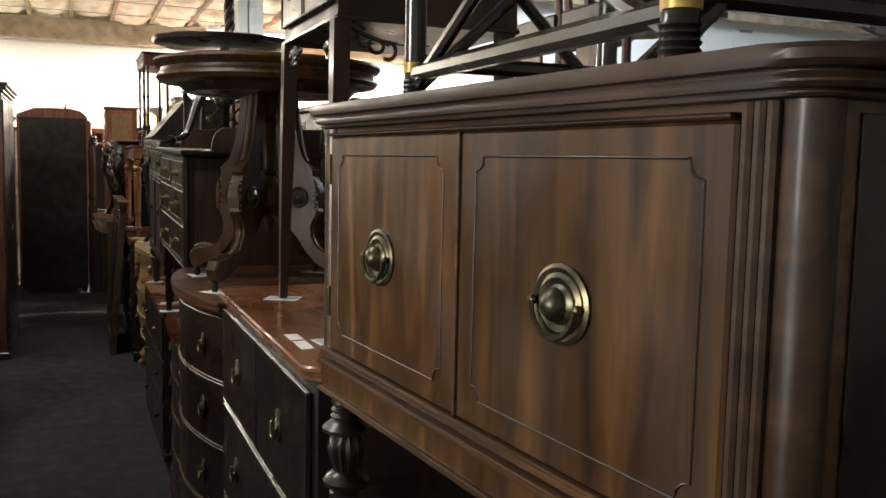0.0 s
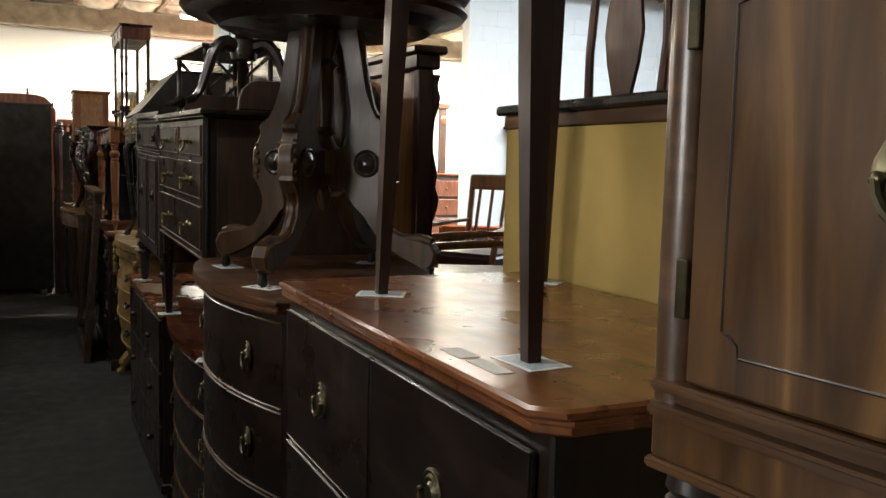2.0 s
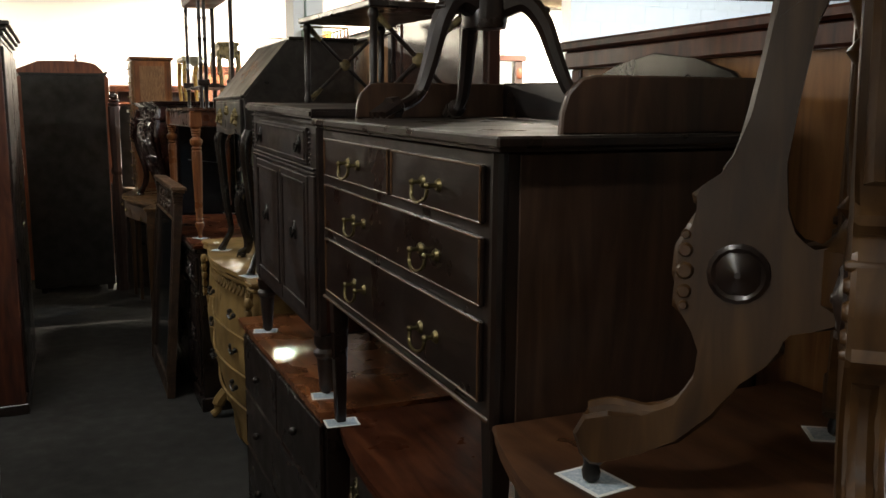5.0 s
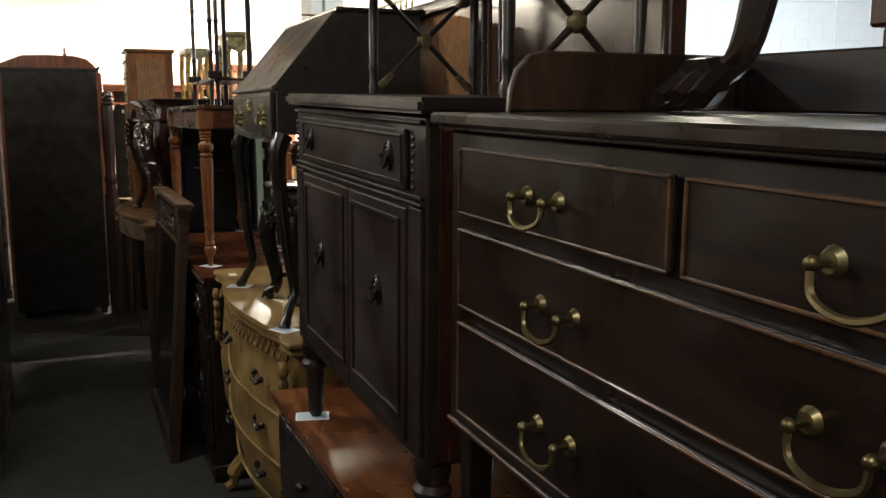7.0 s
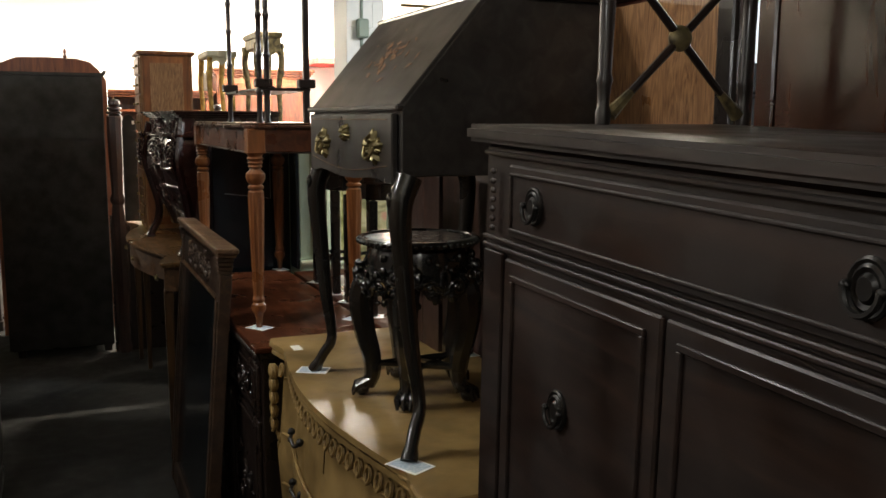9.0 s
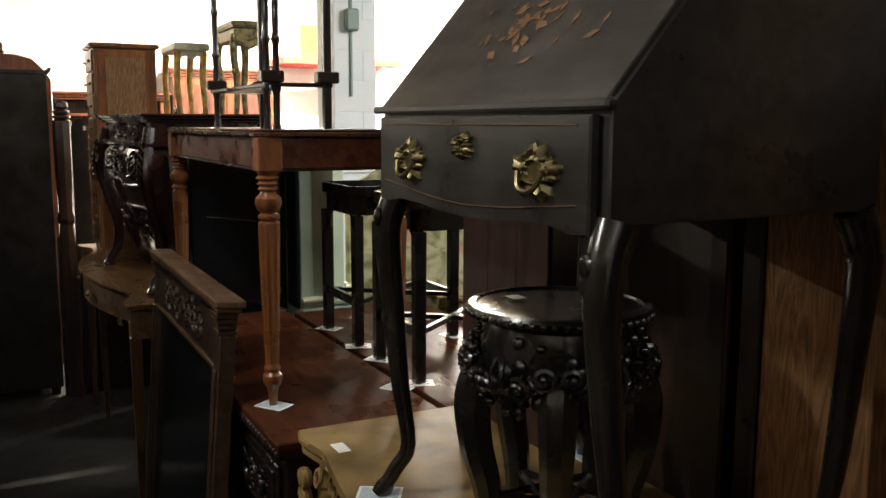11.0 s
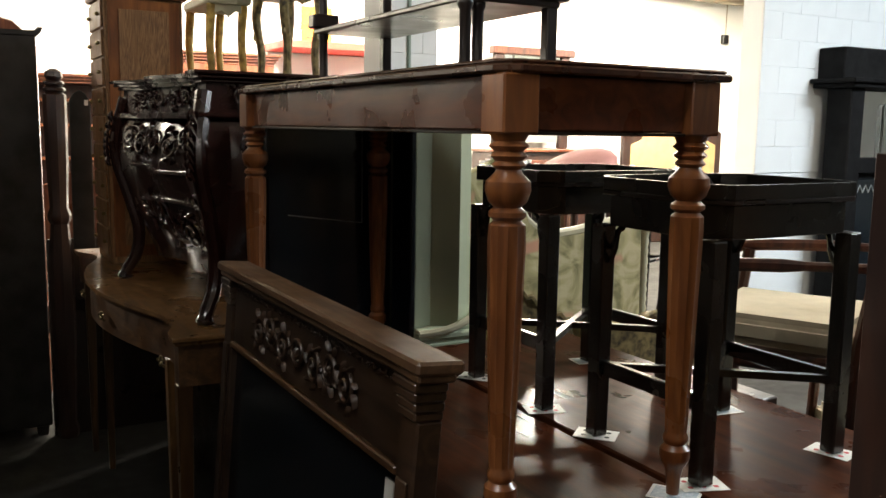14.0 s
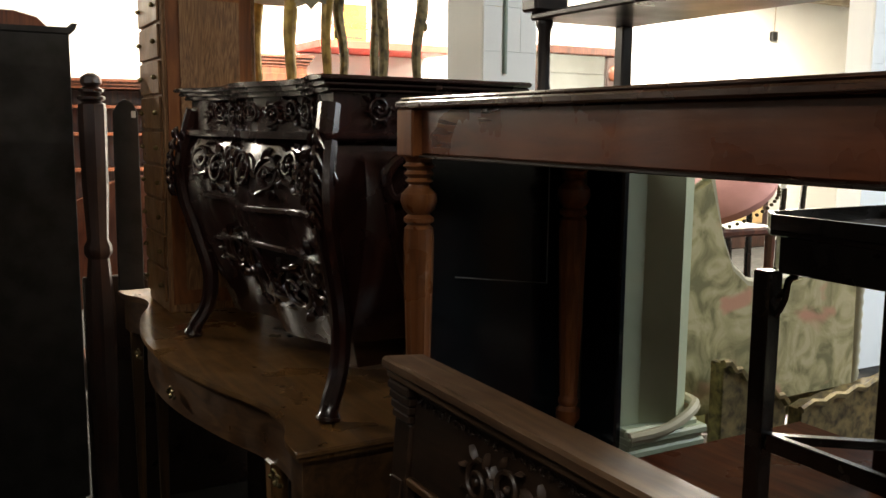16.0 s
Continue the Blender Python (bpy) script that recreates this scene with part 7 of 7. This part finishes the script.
def mirror_dresser():
    t = thing("mirror_dresser", (6.6, 16.2, 0), "walnut dresser with a tall framed mirror", "dresser")
    part("chest", box(5.75, 7.5, 15.9, 16.4, 0, 1.30, 0.008), DARKRED, t)
    part("top", box(5.72, 7.53, 15.87, 16.41, 1.3005, 1.34, 0.008), REDWOOD, t)
    for z in (0.2, 0.55, 0.9):
        d = part("drawer", box(5.82, 7.43, 15.885, 15.8995, z, z + 0.3, 0.006), REDSIDE, t)
        for x in (6.2, 7.05):
            part("knob", ball(x, 15.875, z + 0.15, 0.022), BRASS, d)
    for x in (5.98, 7.04):
        p = part("mirror_post", box(x, x + 0.14, 16.22, 16.32, 1.3405, 2.56, 0.012), DARKRED, t)
        part("post_carving", ball(x + 0.07, 16.21, 2.35, 0.06, None, 1, 0.4, 1.6), REDWOOD, p)
    part("mirror_head", box(5.93, 7.24, 16.19, 16.33, 2.56, 2.66, 0.012), REDSIDE, t)
    part("mirror_glass", box(6.12, 7.04, 16.26, 16.27, 1.42, 2.56, 0), MIRROR, t)


mirror_dresser()


def headboard():
    t = thing("upholstered_headboard", (8.9, 16.0, 0), "carved walnut headboard with a gold upholstered panel", "headboard")

    def shape(s, z0):
        c = 8.92
        return [(c - 0.95 * s, z0), (c + 0.95 * s, z0), (c + 0.95 * s, 1.58 * s + 0.3 * (1 - s)), (c + 0.72 * s, 1.66 * s + 0.3 * (1 - s)), (c + 0.66 * s, 1.82 * s + 0.3 * (1 - s)), (c + 0.42 * s, 2.06 * s + 0.3 * (1 - s)), (c + 0.16 * s, 2.2 * s + 0.3 * (1 - s)), (c - 0.16 * s, 2.2 * s + 0.3 * (1 - s)), (c - 0.42 * s, 2.06 * s + 0.3 * (1 - s)), (c - 0.66 * s, 1.82 * s + 0.3 * (1 - s)), (c - 0.72 * s, 1.66 * s + 0.3 * (1 - s)), (c - 0.95 * s, 1.58 * s + 0.3 * (1 - s))]
    part("frame", prism(shape(1.0, 0), 16.0, 16.07, "y", 0.015), DARKRED, t)
    part("upholstery", prism(shape(0.86, 0.35), 15.985, 15.9995, "y", 0.006), paint("gold_cloth", (0.4, 0.27, 0.12), 0.7, 0.15, 6), t)
    bm = bmesh.new()
    for k in range(7):
        ball(8.92 + 0.07 * (k - 3), 15.99, 2.26 - 0.012 * abs(k - 3) ** 2, 0.055, bm, 1, 0.5, 1)
    tagged(part("crest_carving", bm, DARKRED, t), kind="stuff")


headboard()
sw = thing("wall_switch", (10.3, 16.48, 3.0), "black switch hanging from a cord", "switch")
part("switch_body", box(10.24, 10.36, 16.43, 16.49, 2.95, 3.08, 0.01), BLACKIRON, sw)
part("cord", tube([(10.32, 16.47, 3.08), (10.33, 16.47, 3.7)], 0.008, 6), RAFTER, sw)


# ---- black mantelpiece and steel cupboards by the block wall ----
def mantelpiece():
    t = thing("mantelpiece", (6.1, 10.9, 0), "black painted mantelpiece with an overmantel mirror", "mantelpiece")
    for x in (5.40, 6.62):
        part("pilaster", box(x, x + 0.16, 10.78, 11.0, 0, 1.95, 0.01), MANTELBLACK, t)
    part("head", box(5.40, 6.78, 10.86, 11.1, 2.02, 2.26, 0.01), MANTELBLACK, t)
    bm = box(5.34, 6.84, 10.72, 11.09, 1.95, 1.985, 0.008)
    box(5.30, 6.9, 10.68, 11.09, 1.985, 2.02, 0.008, bm)
    part("shelf", bm, MANTELBLACK, t)
    part("mirror_rail", box(5.56, 6.62, 10.86, 10.98, 1.30, 1.42, 0.006), MANTELBLACK, t)
    part("mirror_glass", box(5.56, 6.62, 10.92, 10.93, 1.42, 1.95, 0), MIRROR, t)
    part("lower_panel", box(5.56, 6.62, 10.93, 11.0, 0.0, 1.2995, 0.006), MANTELBLACK, t)
    for x in (5.62, 6.12):
        p = part("leaded_panel", box(x, x + 0.36, 10.91, 10.9295, 0.55, 1.25, 0.004), DARKMIRROR, t)
        bm = bmesh.new()
        for k in range(5):
            tube([(x + 0.03 + 0.07 * k, 10.907, 1.14), (x + 0.065 + 0.07 * k, 10.907, 1.2), (x + 0.1 + 0.07 * k, 10.907, 1.14)], 0.006, 5, bm)
        for q in (x + 0.03, x + 0.33):
            tube([(q, 10.907, 0.6), (q, 10.907, 1.22)], 0.006, 5, bm)
        part("leading", bm, STEEL, p)
    return t


mantel = mantelpiece()
mantel.location.x += 0.28


def fridge():
    t = thing("refrigerator", (7.5, 10.8, 0), "grey steel double-door refrigerator with an ice dispenser", "refrigerator")
    part("body", box(7.0, 8.0, 10.42, 11.05, 0.03, 1.88, 0.012), STEEL, t)
    for x0, x1 in ((7.0, 7.44), (7.455, 8.0)):
        d = part("door", box(x0, x1, 10.35, 10.419, 0.1, 1.87, 0.014, None, 2), STEEL, t)
        hx = 7.405 if x0 < 7.2 else 7.475
        part("handle", tube([(hx, 10.345, 0.8), (hx, 10.305, 0.84), (hx, 10.305, 1.62), (hx, 10.345, 1.66)], 0.014, 8), DOORWHITE, d)
        if x0 < 7.2:
            part("dispenser", box(7.1, 7.32, 10.343, 10.3495, 1.15, 1.5, 0.006), BLACKIRON, d)
    for x in (7.06, 7.94):
        part("foot", lathe([(0.02, 0), (0.02, 0.03)], x, 10.5, 8), BLACKIRON, t)
        part("foot", lathe([(0.02, 0), (0.02, 0.03)], x, 10.98, 8), BLACKIRON, t)


fridge()
wc = thing("wall_conduit", (8.0, 11.1, 2.0), "thin conduit run on the block wall", "conduit")
part("pipe", tube([(8.05, 11.098, 4.0), (8.05, 11.098, 1.86)], 0.012, 6), BLOCK, wc)
part("pipe", tube([(9.4, 11.098, 4.0), (9.4, 11.098, 1.3), (8.6, 11.098, 1.3)], 0.012, 6), BLOCK, wc)


# ---- chairs and other pieces seen through the gaps ----
def low_table(x0, x1, y0, y1, top, label):
    t = thing("low_table", ((x0 + x1) / 2, (y0 + y1) / 2, 0), label, "table", "low display tables")
    part("top", box(x0, x1, y0, y1, top - 0.04, top, 0.006), DARKWOOD, t)
    for x in (x0 + 0.05, x1 - 0.05):
        for y in (y0 + 0.05, y1 - 0.05):
            part("leg", square_leg(x, y, 0, top - 0.04, 0.05, 0.07), DARKWOOD_Z, t)
    part("apron", box(x0 + 0.03, x1 - 0.03, y0 + 0.03, y1 - 0.03, top - 0.16, top - 0.0405, 0.004), DARKWOOD, t)


low_table(1.55, 2.75, 4.35, 6.2, 0.44, "low dark table with chairs standing on it")
low_table(1.28, 2.6, 8.75, 10.4, 0.55, "low dark table with upholstered chairs on it")


def armchair(cx, cy, z, turn, label, frame_mat, seat_mat, slats=5):
    t = thing("armchair", (cx, cy, z), label, "armchair", "armchairs in the showroom")
    o = ORIGIN[t]

    def p(name, bm, mat, **k):
        bmesh.ops.translate(bm, verts=bm.verts, vec=o)
        return part(name, bm, mat, t, **k)
    p("seat_rail", box(-0.27, 0.27, -0.25, 0.25, 0.38, 0.44, 0.01), frame_mat)
    p("cushion", box(-0.25, 0.25, -0.23, 0.24, 0.4405, 0.53, 0.03, None, 3), seat_mat)
    for sx in (-1, 1):
        p("back_post", tube(spline([(sx * 0.24, 0.24, 0), (sx * 0.24, 0.25, 0.4), (sx * 0.25, 0.29, 0.7), (sx * 0.26, 0.34, 0.98)], 4), 0.02, 8), frame_mat)
        p("front_leg", tube([(sx * 0.25, -0.23, 0), (sx * 0.25, -0.23, 0.42), (sx * 0.26, -0.2, 0.66)], 0.02, 8), frame_mat)
        p("arm", tube(spline([(sx * 0.25, 0.28, 0.70), (sx * 0.28, 0.05, 0.69), (sx * 0.28, -0.2, 0.67), (sx * 0.27, -0.26, 0.65)], 4), [0.014] * 4 + [0.02] * 9, 8), frame_mat)
    p("crest_rail", box(-0.27, 0.27, 0.31, 0.35, 0.9, 1.0, 0.012), frame_mat)
    p("lower_rail", box(-0.24, 0.24, 0.25, 0.28, 0.52, 0.56, 0.006), frame_mat)
    for k in range(slats):
        x = -0.19 + 0.38 * k / (slats - 1)
        p("back_slat", tube([(x, 0.262, 0.55), (x, 0.29, 0.72), (x, 0.33, 0.92)], 0.011, 6), frame_mat)
    t.rotation_euler.z = radians(turn)
    return t


ac = armchair(1.92, 4.72, 0.4403, -112, "light wooden armchair with an oxblood leather seat", HONEY, LEATHER)
copy_thing(ac, pose(2.42, 5.65, 0.4403, 0, 0, -60))
armchair(3.4, 7.6, 0.0, 150, "orange-framed armchair with a cream seat", TERRACOTTA, CREAMCLOTH, 3)
armchair(3.0, 6.4, 0.0, 120, "dark armchair with a pale cushion", DARKWOOD, CREAMCLOTH, 6)
low_table(1.5, 2.45, 7.75, 8.7, 0.55, "low dark table carrying a spindle-backed armchair")
armchair(1.96, 8.22, 0.5503, 205, "dark spindle-backed armchair with a pale cushion", REDSIDE, CREAMCLOTH, 7)
armchair(2.9, 8.4, 0.0, 160, "red-brown spindle-backed armchair with a cushion", REDSIDE, CREAMCLOTH, 7)


def splat_chair(cx, cy, turn, h):
    t = thing("dining_chair", (cx, cy, 0), "dark tall-backed dining chair with a shaped splat", "chair", "dark dining chairs")
    o = ORIGIN[t]

    def p(name, bm, mat):
        bmesh.ops.translate(bm, verts=bm.verts, vec=o)
        return part(name, bm, mat, t)
    for sx in (-1, 1):
        p("back_post", tube([(sx * 0.2, 0.2, 0), (sx * 0.2, 0.2, h * 0.5), (sx * 0.22, 0.26, h - 0.05)], 0.022, 8), BLACKWOOD)
        p("front_leg", square_leg(sx * 0.2, -0.2, 0, h * 0.45, 0.03, 0.045), BLACKWOOD)
    p("seat", box(-0.24, 0.24, -0.24, 0.22, h * 0.45, h * 0.45 + 0.06, 0.015), LEATHER)
    p("crest_rail", prism([(-0.26, h - 0.16), (0.26, h - 0.16), (0.27, h - 0.06), (0.2, h - 0.01), (0, h), (-0.2, h - 0.01), (-0.27, h - 0.06)], 0.24, 0.275, "y", 0.006), BLACKWOOD)
    sp = [(0.05, h * 0.5), (0.045, h * 0.58), (0.085, h * 0.7), (0.075, h * 0.8), (0.09, h - 0.161)]
    p("splat", prism(sp + [(-a, b) for a, b in sp[::-1]], 0.225, 0.239, "y", 0.002), BLACKWOOD)
    t.rotation_euler.z = radians(turn)
    return t


sc = splat_chair(1.98, 4.08, -160, 1.36)
copy_thing(sc, pose(1.70, 3.70, 0, 0, 0, -150))


def gilt_easel():
    t = thing("gilt_easel", (2.12, 4.36, 0), "gilt easel with a carved ribbon bow", "easel")
    for s in (-1, 1):
        part("gilt_arm", tube([(2.12 + s * 0.07, 4.36, 1.57), (2.12 + s * 0.13, 4.36, 1.2), (2.12 + s * 0.32, 4.36, 0.003)], 0.025, 4), GILT, t)
    bm = bmesh.new()
    for s in (-1, 1):
        tube([(2.12 + s * (0.02 + 0.035 * (1 - math.cos(a))), 4.335, 1.60 + 0.035 * math.sin(a)) for a in (0.6 * k for k in range(11))], 0.013, 6, bm)
        tube([(2.12, 4.33, 1.60), (2.12 + s * 0.1, 4.33, 1.66)], [0.012, 0.02], 6, bm)
        ball(2.12 + s * 0.1, 4.34, 1.54, 0.025, bm, 1, 0.6, 1.4)
    tube([(2.12 + 0.04 * math.cos(a), 4.34, 1.645 + 0.035 * math.sin(a)) for a in (0.63 * k for k in range(11))], 0.011, 6, bm)
    part("ribbon_bow", bm, GILT, t)
    part("cross_bar", tube([(1.9, 4.36, 0.9), (2.34, 4.36, 0.9)], 0.018, 6), GILT, t)
    part("rear_leg", tube([(2.12, 4.37, 1.5), (2.3, 4.9, 0.003)], 0.018, 6), GILT, t)
    return t


gilt_easel().location += Vector((-0.06, -0.06, 0))


def settee():
    t = thing("brocade_settee", (1.6, 9.1, 0.55), "floral brocade settee with a scrolled cream and gilt frame", "settee")
    top = [(1.255, 1.53), (1.275, 1.45), (1.30, 1.36), (1.34, 1.28), (1.40, 1.235), (1.46, 1.222), (1.56, 1.232), (1.68, 1.252), (1.78, 1.268), (1.86, 1.28)]
    part("back_upholstery", prism([(1.08, 0.9), (1.08, 1.45), (1.17, 1.485)] + top + [(1.87, 0.9)], 8.91, 8.95, "y", 0.006), BROCADE, t)
    part("frame_rail", tube([(x, 8.93, z + 0.012) for x, z in top], 0.018, 8), CREAM, t)
    part("twisted_post", lathe([(0.02, 0.86)] + [(0.02 + 0.004 * (k % 2), 0.88 + 0.018 * k) for k in range(20)] + [(0.03, 1.245), (0.034, 1.26), (0.028, 1.29), (0.034, 1.305), (0.01, 1.315)], 1.885, 8.93, 12), CREAM, t)
    part("seat", box(1.28, 1.98, 8.97, 9.45, 0.80, 1.02, 0.05, None, 3), BROCADE, t)
    for x0, x1, z0 in ((1.25, 1.5, 1.06), (1.56, 2.1, 0.94)):
        n = 12
        bm = bmesh.new()
        o = [(x0 + (x1 - x0) * k / n, z0 - 0.14 * (k / n if x0 < 1.4 else (1 - k / n) * 0.35) + 0.012 * (k % 2)) for k in range(n + 1)]
        prism([(x0, 0.7)] + o + [(x1, 0.7)], 8.84, 8.885, "y", 0.004, bm)
        q = part("carved_rail", bm, DULLGILT, t)
        part("gilt_edge", tube([(a, 8.84, b) for a, b in o], 0.011, 6), DULLGILT, q)
    for x in (1.3, 1.92):
        for y in (8.9, 9.42):
            part("leg", tube(spline([(x, y, 0.55), (x, y, 0.65), (x, y, 0.82)], 3), [0.014] * 3 + [0.024] * 4, 8), GILT, t)
    return t


settee().location.x += 0.12


def pink_chair():
    t = thing("upturned_pink_chair", (1.75, 9.8, 0.55), "pink velvet chair laid on its side with nailhead trim", "chair")
    bm = bmesh.new()
    bmesh.ops.create_uvsphere(bm, u_segments=20, v_segments=12, radius=1)
    bmesh.ops.transform(bm, matrix=Matrix.Translation((1.80, 9.62, 1.50)) @ Matrix.Rotation(radians(-28), 4, "Y") @ Matrix.Diagonal((0.24, 0.22, 0.085, 1)), verts=bm.verts)
    s = part("seat", bm, PINK, t)
    bm = bmesh.new()
    for k in range(26):
        a = math.pi + math.pi * k / 25
        v = Matrix.Rotation(radians(-28), 4, "Y") @ Vector((0.225 * math.cos(a), 0.21 * math.sin(a), -0.05))
        ball(1.80 + v.x, 9.62 + v.y, 1.50 + v.z, 0.008, bm, u=6)
    part("nailhead_trim", bm, BRASS, s)
    part("seat_frame", box(1.63, 1.97, 9.45, 9.79, 1.34, 1.375, 0.01), REDSIDE, t)
    for x in (1.66, 1.94):
        for y in (9.48, 9.76):
            part("leg", tube([(x, y, 0.551), (x, y, 1.34)], [0.013, 0.02], 8), REDSIDE, t)
    return t


pink = pink_chair()
pink.location += Vector((0.48, 0.13, 0.0004))
pink.scale.z = 0.895


def stool_stack(cx, cy):
    t = thing("bar_stool", (cx, cy, 0), "black turned stool with white leg tips, upside down", "stool", "upturned black stools")
    part("seat", lathe([(0.17, 0.0), (0.18, 0.02), (0.17, 0.045)], cx, cy, 20), BLACKWOOD, t)
    for k in range(4):
        a = radians(45 + 90 * k)
        leg = part("leg", tube([(cx + 0.1 * math.cos(a), cy + 0.1 * math.sin(a), 0.04), (cx + 0.16 * math.cos(a), cy + 0.16 * math.sin(a), 0.6), (cx + 0.2 * math.cos(a), cy + 0.2 * math.sin(a), 1.38)], [0.016, 0.022, 0.014], 8), BLACKWOOD, t)
        part("white_tip", lathe([(0.018, 1.375), (0.018, 1.395)], cx + 0.2 * math.cos(a), cy + 0.2 * math.sin(a), 8), PAPER, leg)
    for z in (0.5, 0.85):
        for k in range(4):
            a, b = radians(45 + 90 * k), radians(135 + 90 * k)
            r = 0.15 + 0.04 * (z - 0.5)
            part("rung", tube([(cx + r * math.cos(a), cy + r * math.sin(a), z), (cx + r * math.cos(b), cy + r * math.sin(b), z)], 0.012, 6), BLACKWOOD, t)
    return t


st = stool_stack(2.75, 10.75)
copy_thing(st, pose(3.3, 10.4, 0, 0, 0, 20))
copy_thing(st, pose(3.0, 11.4, 0, 0, 0, 50))


def buffet(x0, x1, y0, y1, top, mat, label):
    t = thing("buffet", ((x0 + x1) / 2, (y0 + y1) / 2, 0), label, "buffet", "buffets in the showroom")
    part("body", box(x0, x1, y0, y1, 0.08, top - 0.04, 0.006), mat, t)
    part("top", box(x0 - 0.03, x1 + 0.03, y0 - 0.03, y1 + 0.03, top - 0.0395, top, 0.008), mat, t)
    part("plinth", box(x0 - 0.01, x1 + 0.01, y0 - 0.01, y1 + 0.01, 0, 0.08, 0.006), DARKWOOD, t)
    n = max(2, round((x1 - x0) / 0.5))
    W = (x1 - x0) / n
    for k in range(n):
        d = part("door", box(x0 + k * W + 0.015, x0 + (k + 1) * W - 0.015, y0 - 0.016, y0 - 0.0005, 0.14, top - 0.1, 0.005), mat, t)
        part("knob", ball(x0 + k * W + 0.06, y0 - 0.026, top * 0.55, 0.016), BRASS, d)


buffet(2.6, 4.0, 12.1, 12.6, 0.95, REDSIDE, "red-brown buffet in the bright showroom")
buffet(4.6, 6.0, 14.2, 14.7, 1.05, REDWOOD, "cherry buffet in the bright showroom")
# height added to keep the strip light off the aisle floor
buffet(-3.4, -0.68, 12.2, 12.7, 1.95, DARKWOOD, "dark wood cabinet row behind the aisle, made tall to block showroom light")
buffet(2.55, 3.9, 5.0, 5.5, 0.9, DARKWOOD, "dark buffet among the chairs")
buffet(4.2, 5.4, 8.2, 8.7, 0.85, REDSIDE, "red-brown buffet near the mantelpiece")
buffet(4.4, 5.6, 6.0, 6.5, 0.9, DARKWOOD, "dark buffet under the added roof panel")


# ---- courses of blocks, last ----
def courses(parent, x0, x1, y, z0, z1, bw=0.40, bh=0.20):
    shared = {}
    r, z = 0, z0
    while z + bh <= z1 + 0.01:
        x = x0 - (bw / 2 if r % 2 else 0)
        while x < x1 - 0.02:
            a, c = max(x, x0), min(x + bw, x1)
            w = round(c - a, 3)
            if w > 0.04:
                if w not in shared:
                    bm = box(0.0006, w - 0.0006, 0, 0.011, 0.0006, bh - 0.0006, 0.0012)
                    me = bpy.data.meshes.new("block")
                    bm.to_mesh(me)
                    bm.free()
                    me.materials.append(BLOCK)
                    shared[w] = me
                ob = new("block", shared[w])
                ob.parent = parent
                ob.location = Vector((a, y, z)) - parent.location
            x += bw
        z += bh
        r += 1


courses(wall_block, 5.05, 9.54, 11.1, 1.3, 4.1)
courses(pier, 1.815, 2.105, 10.753, 1.4, 3.6)
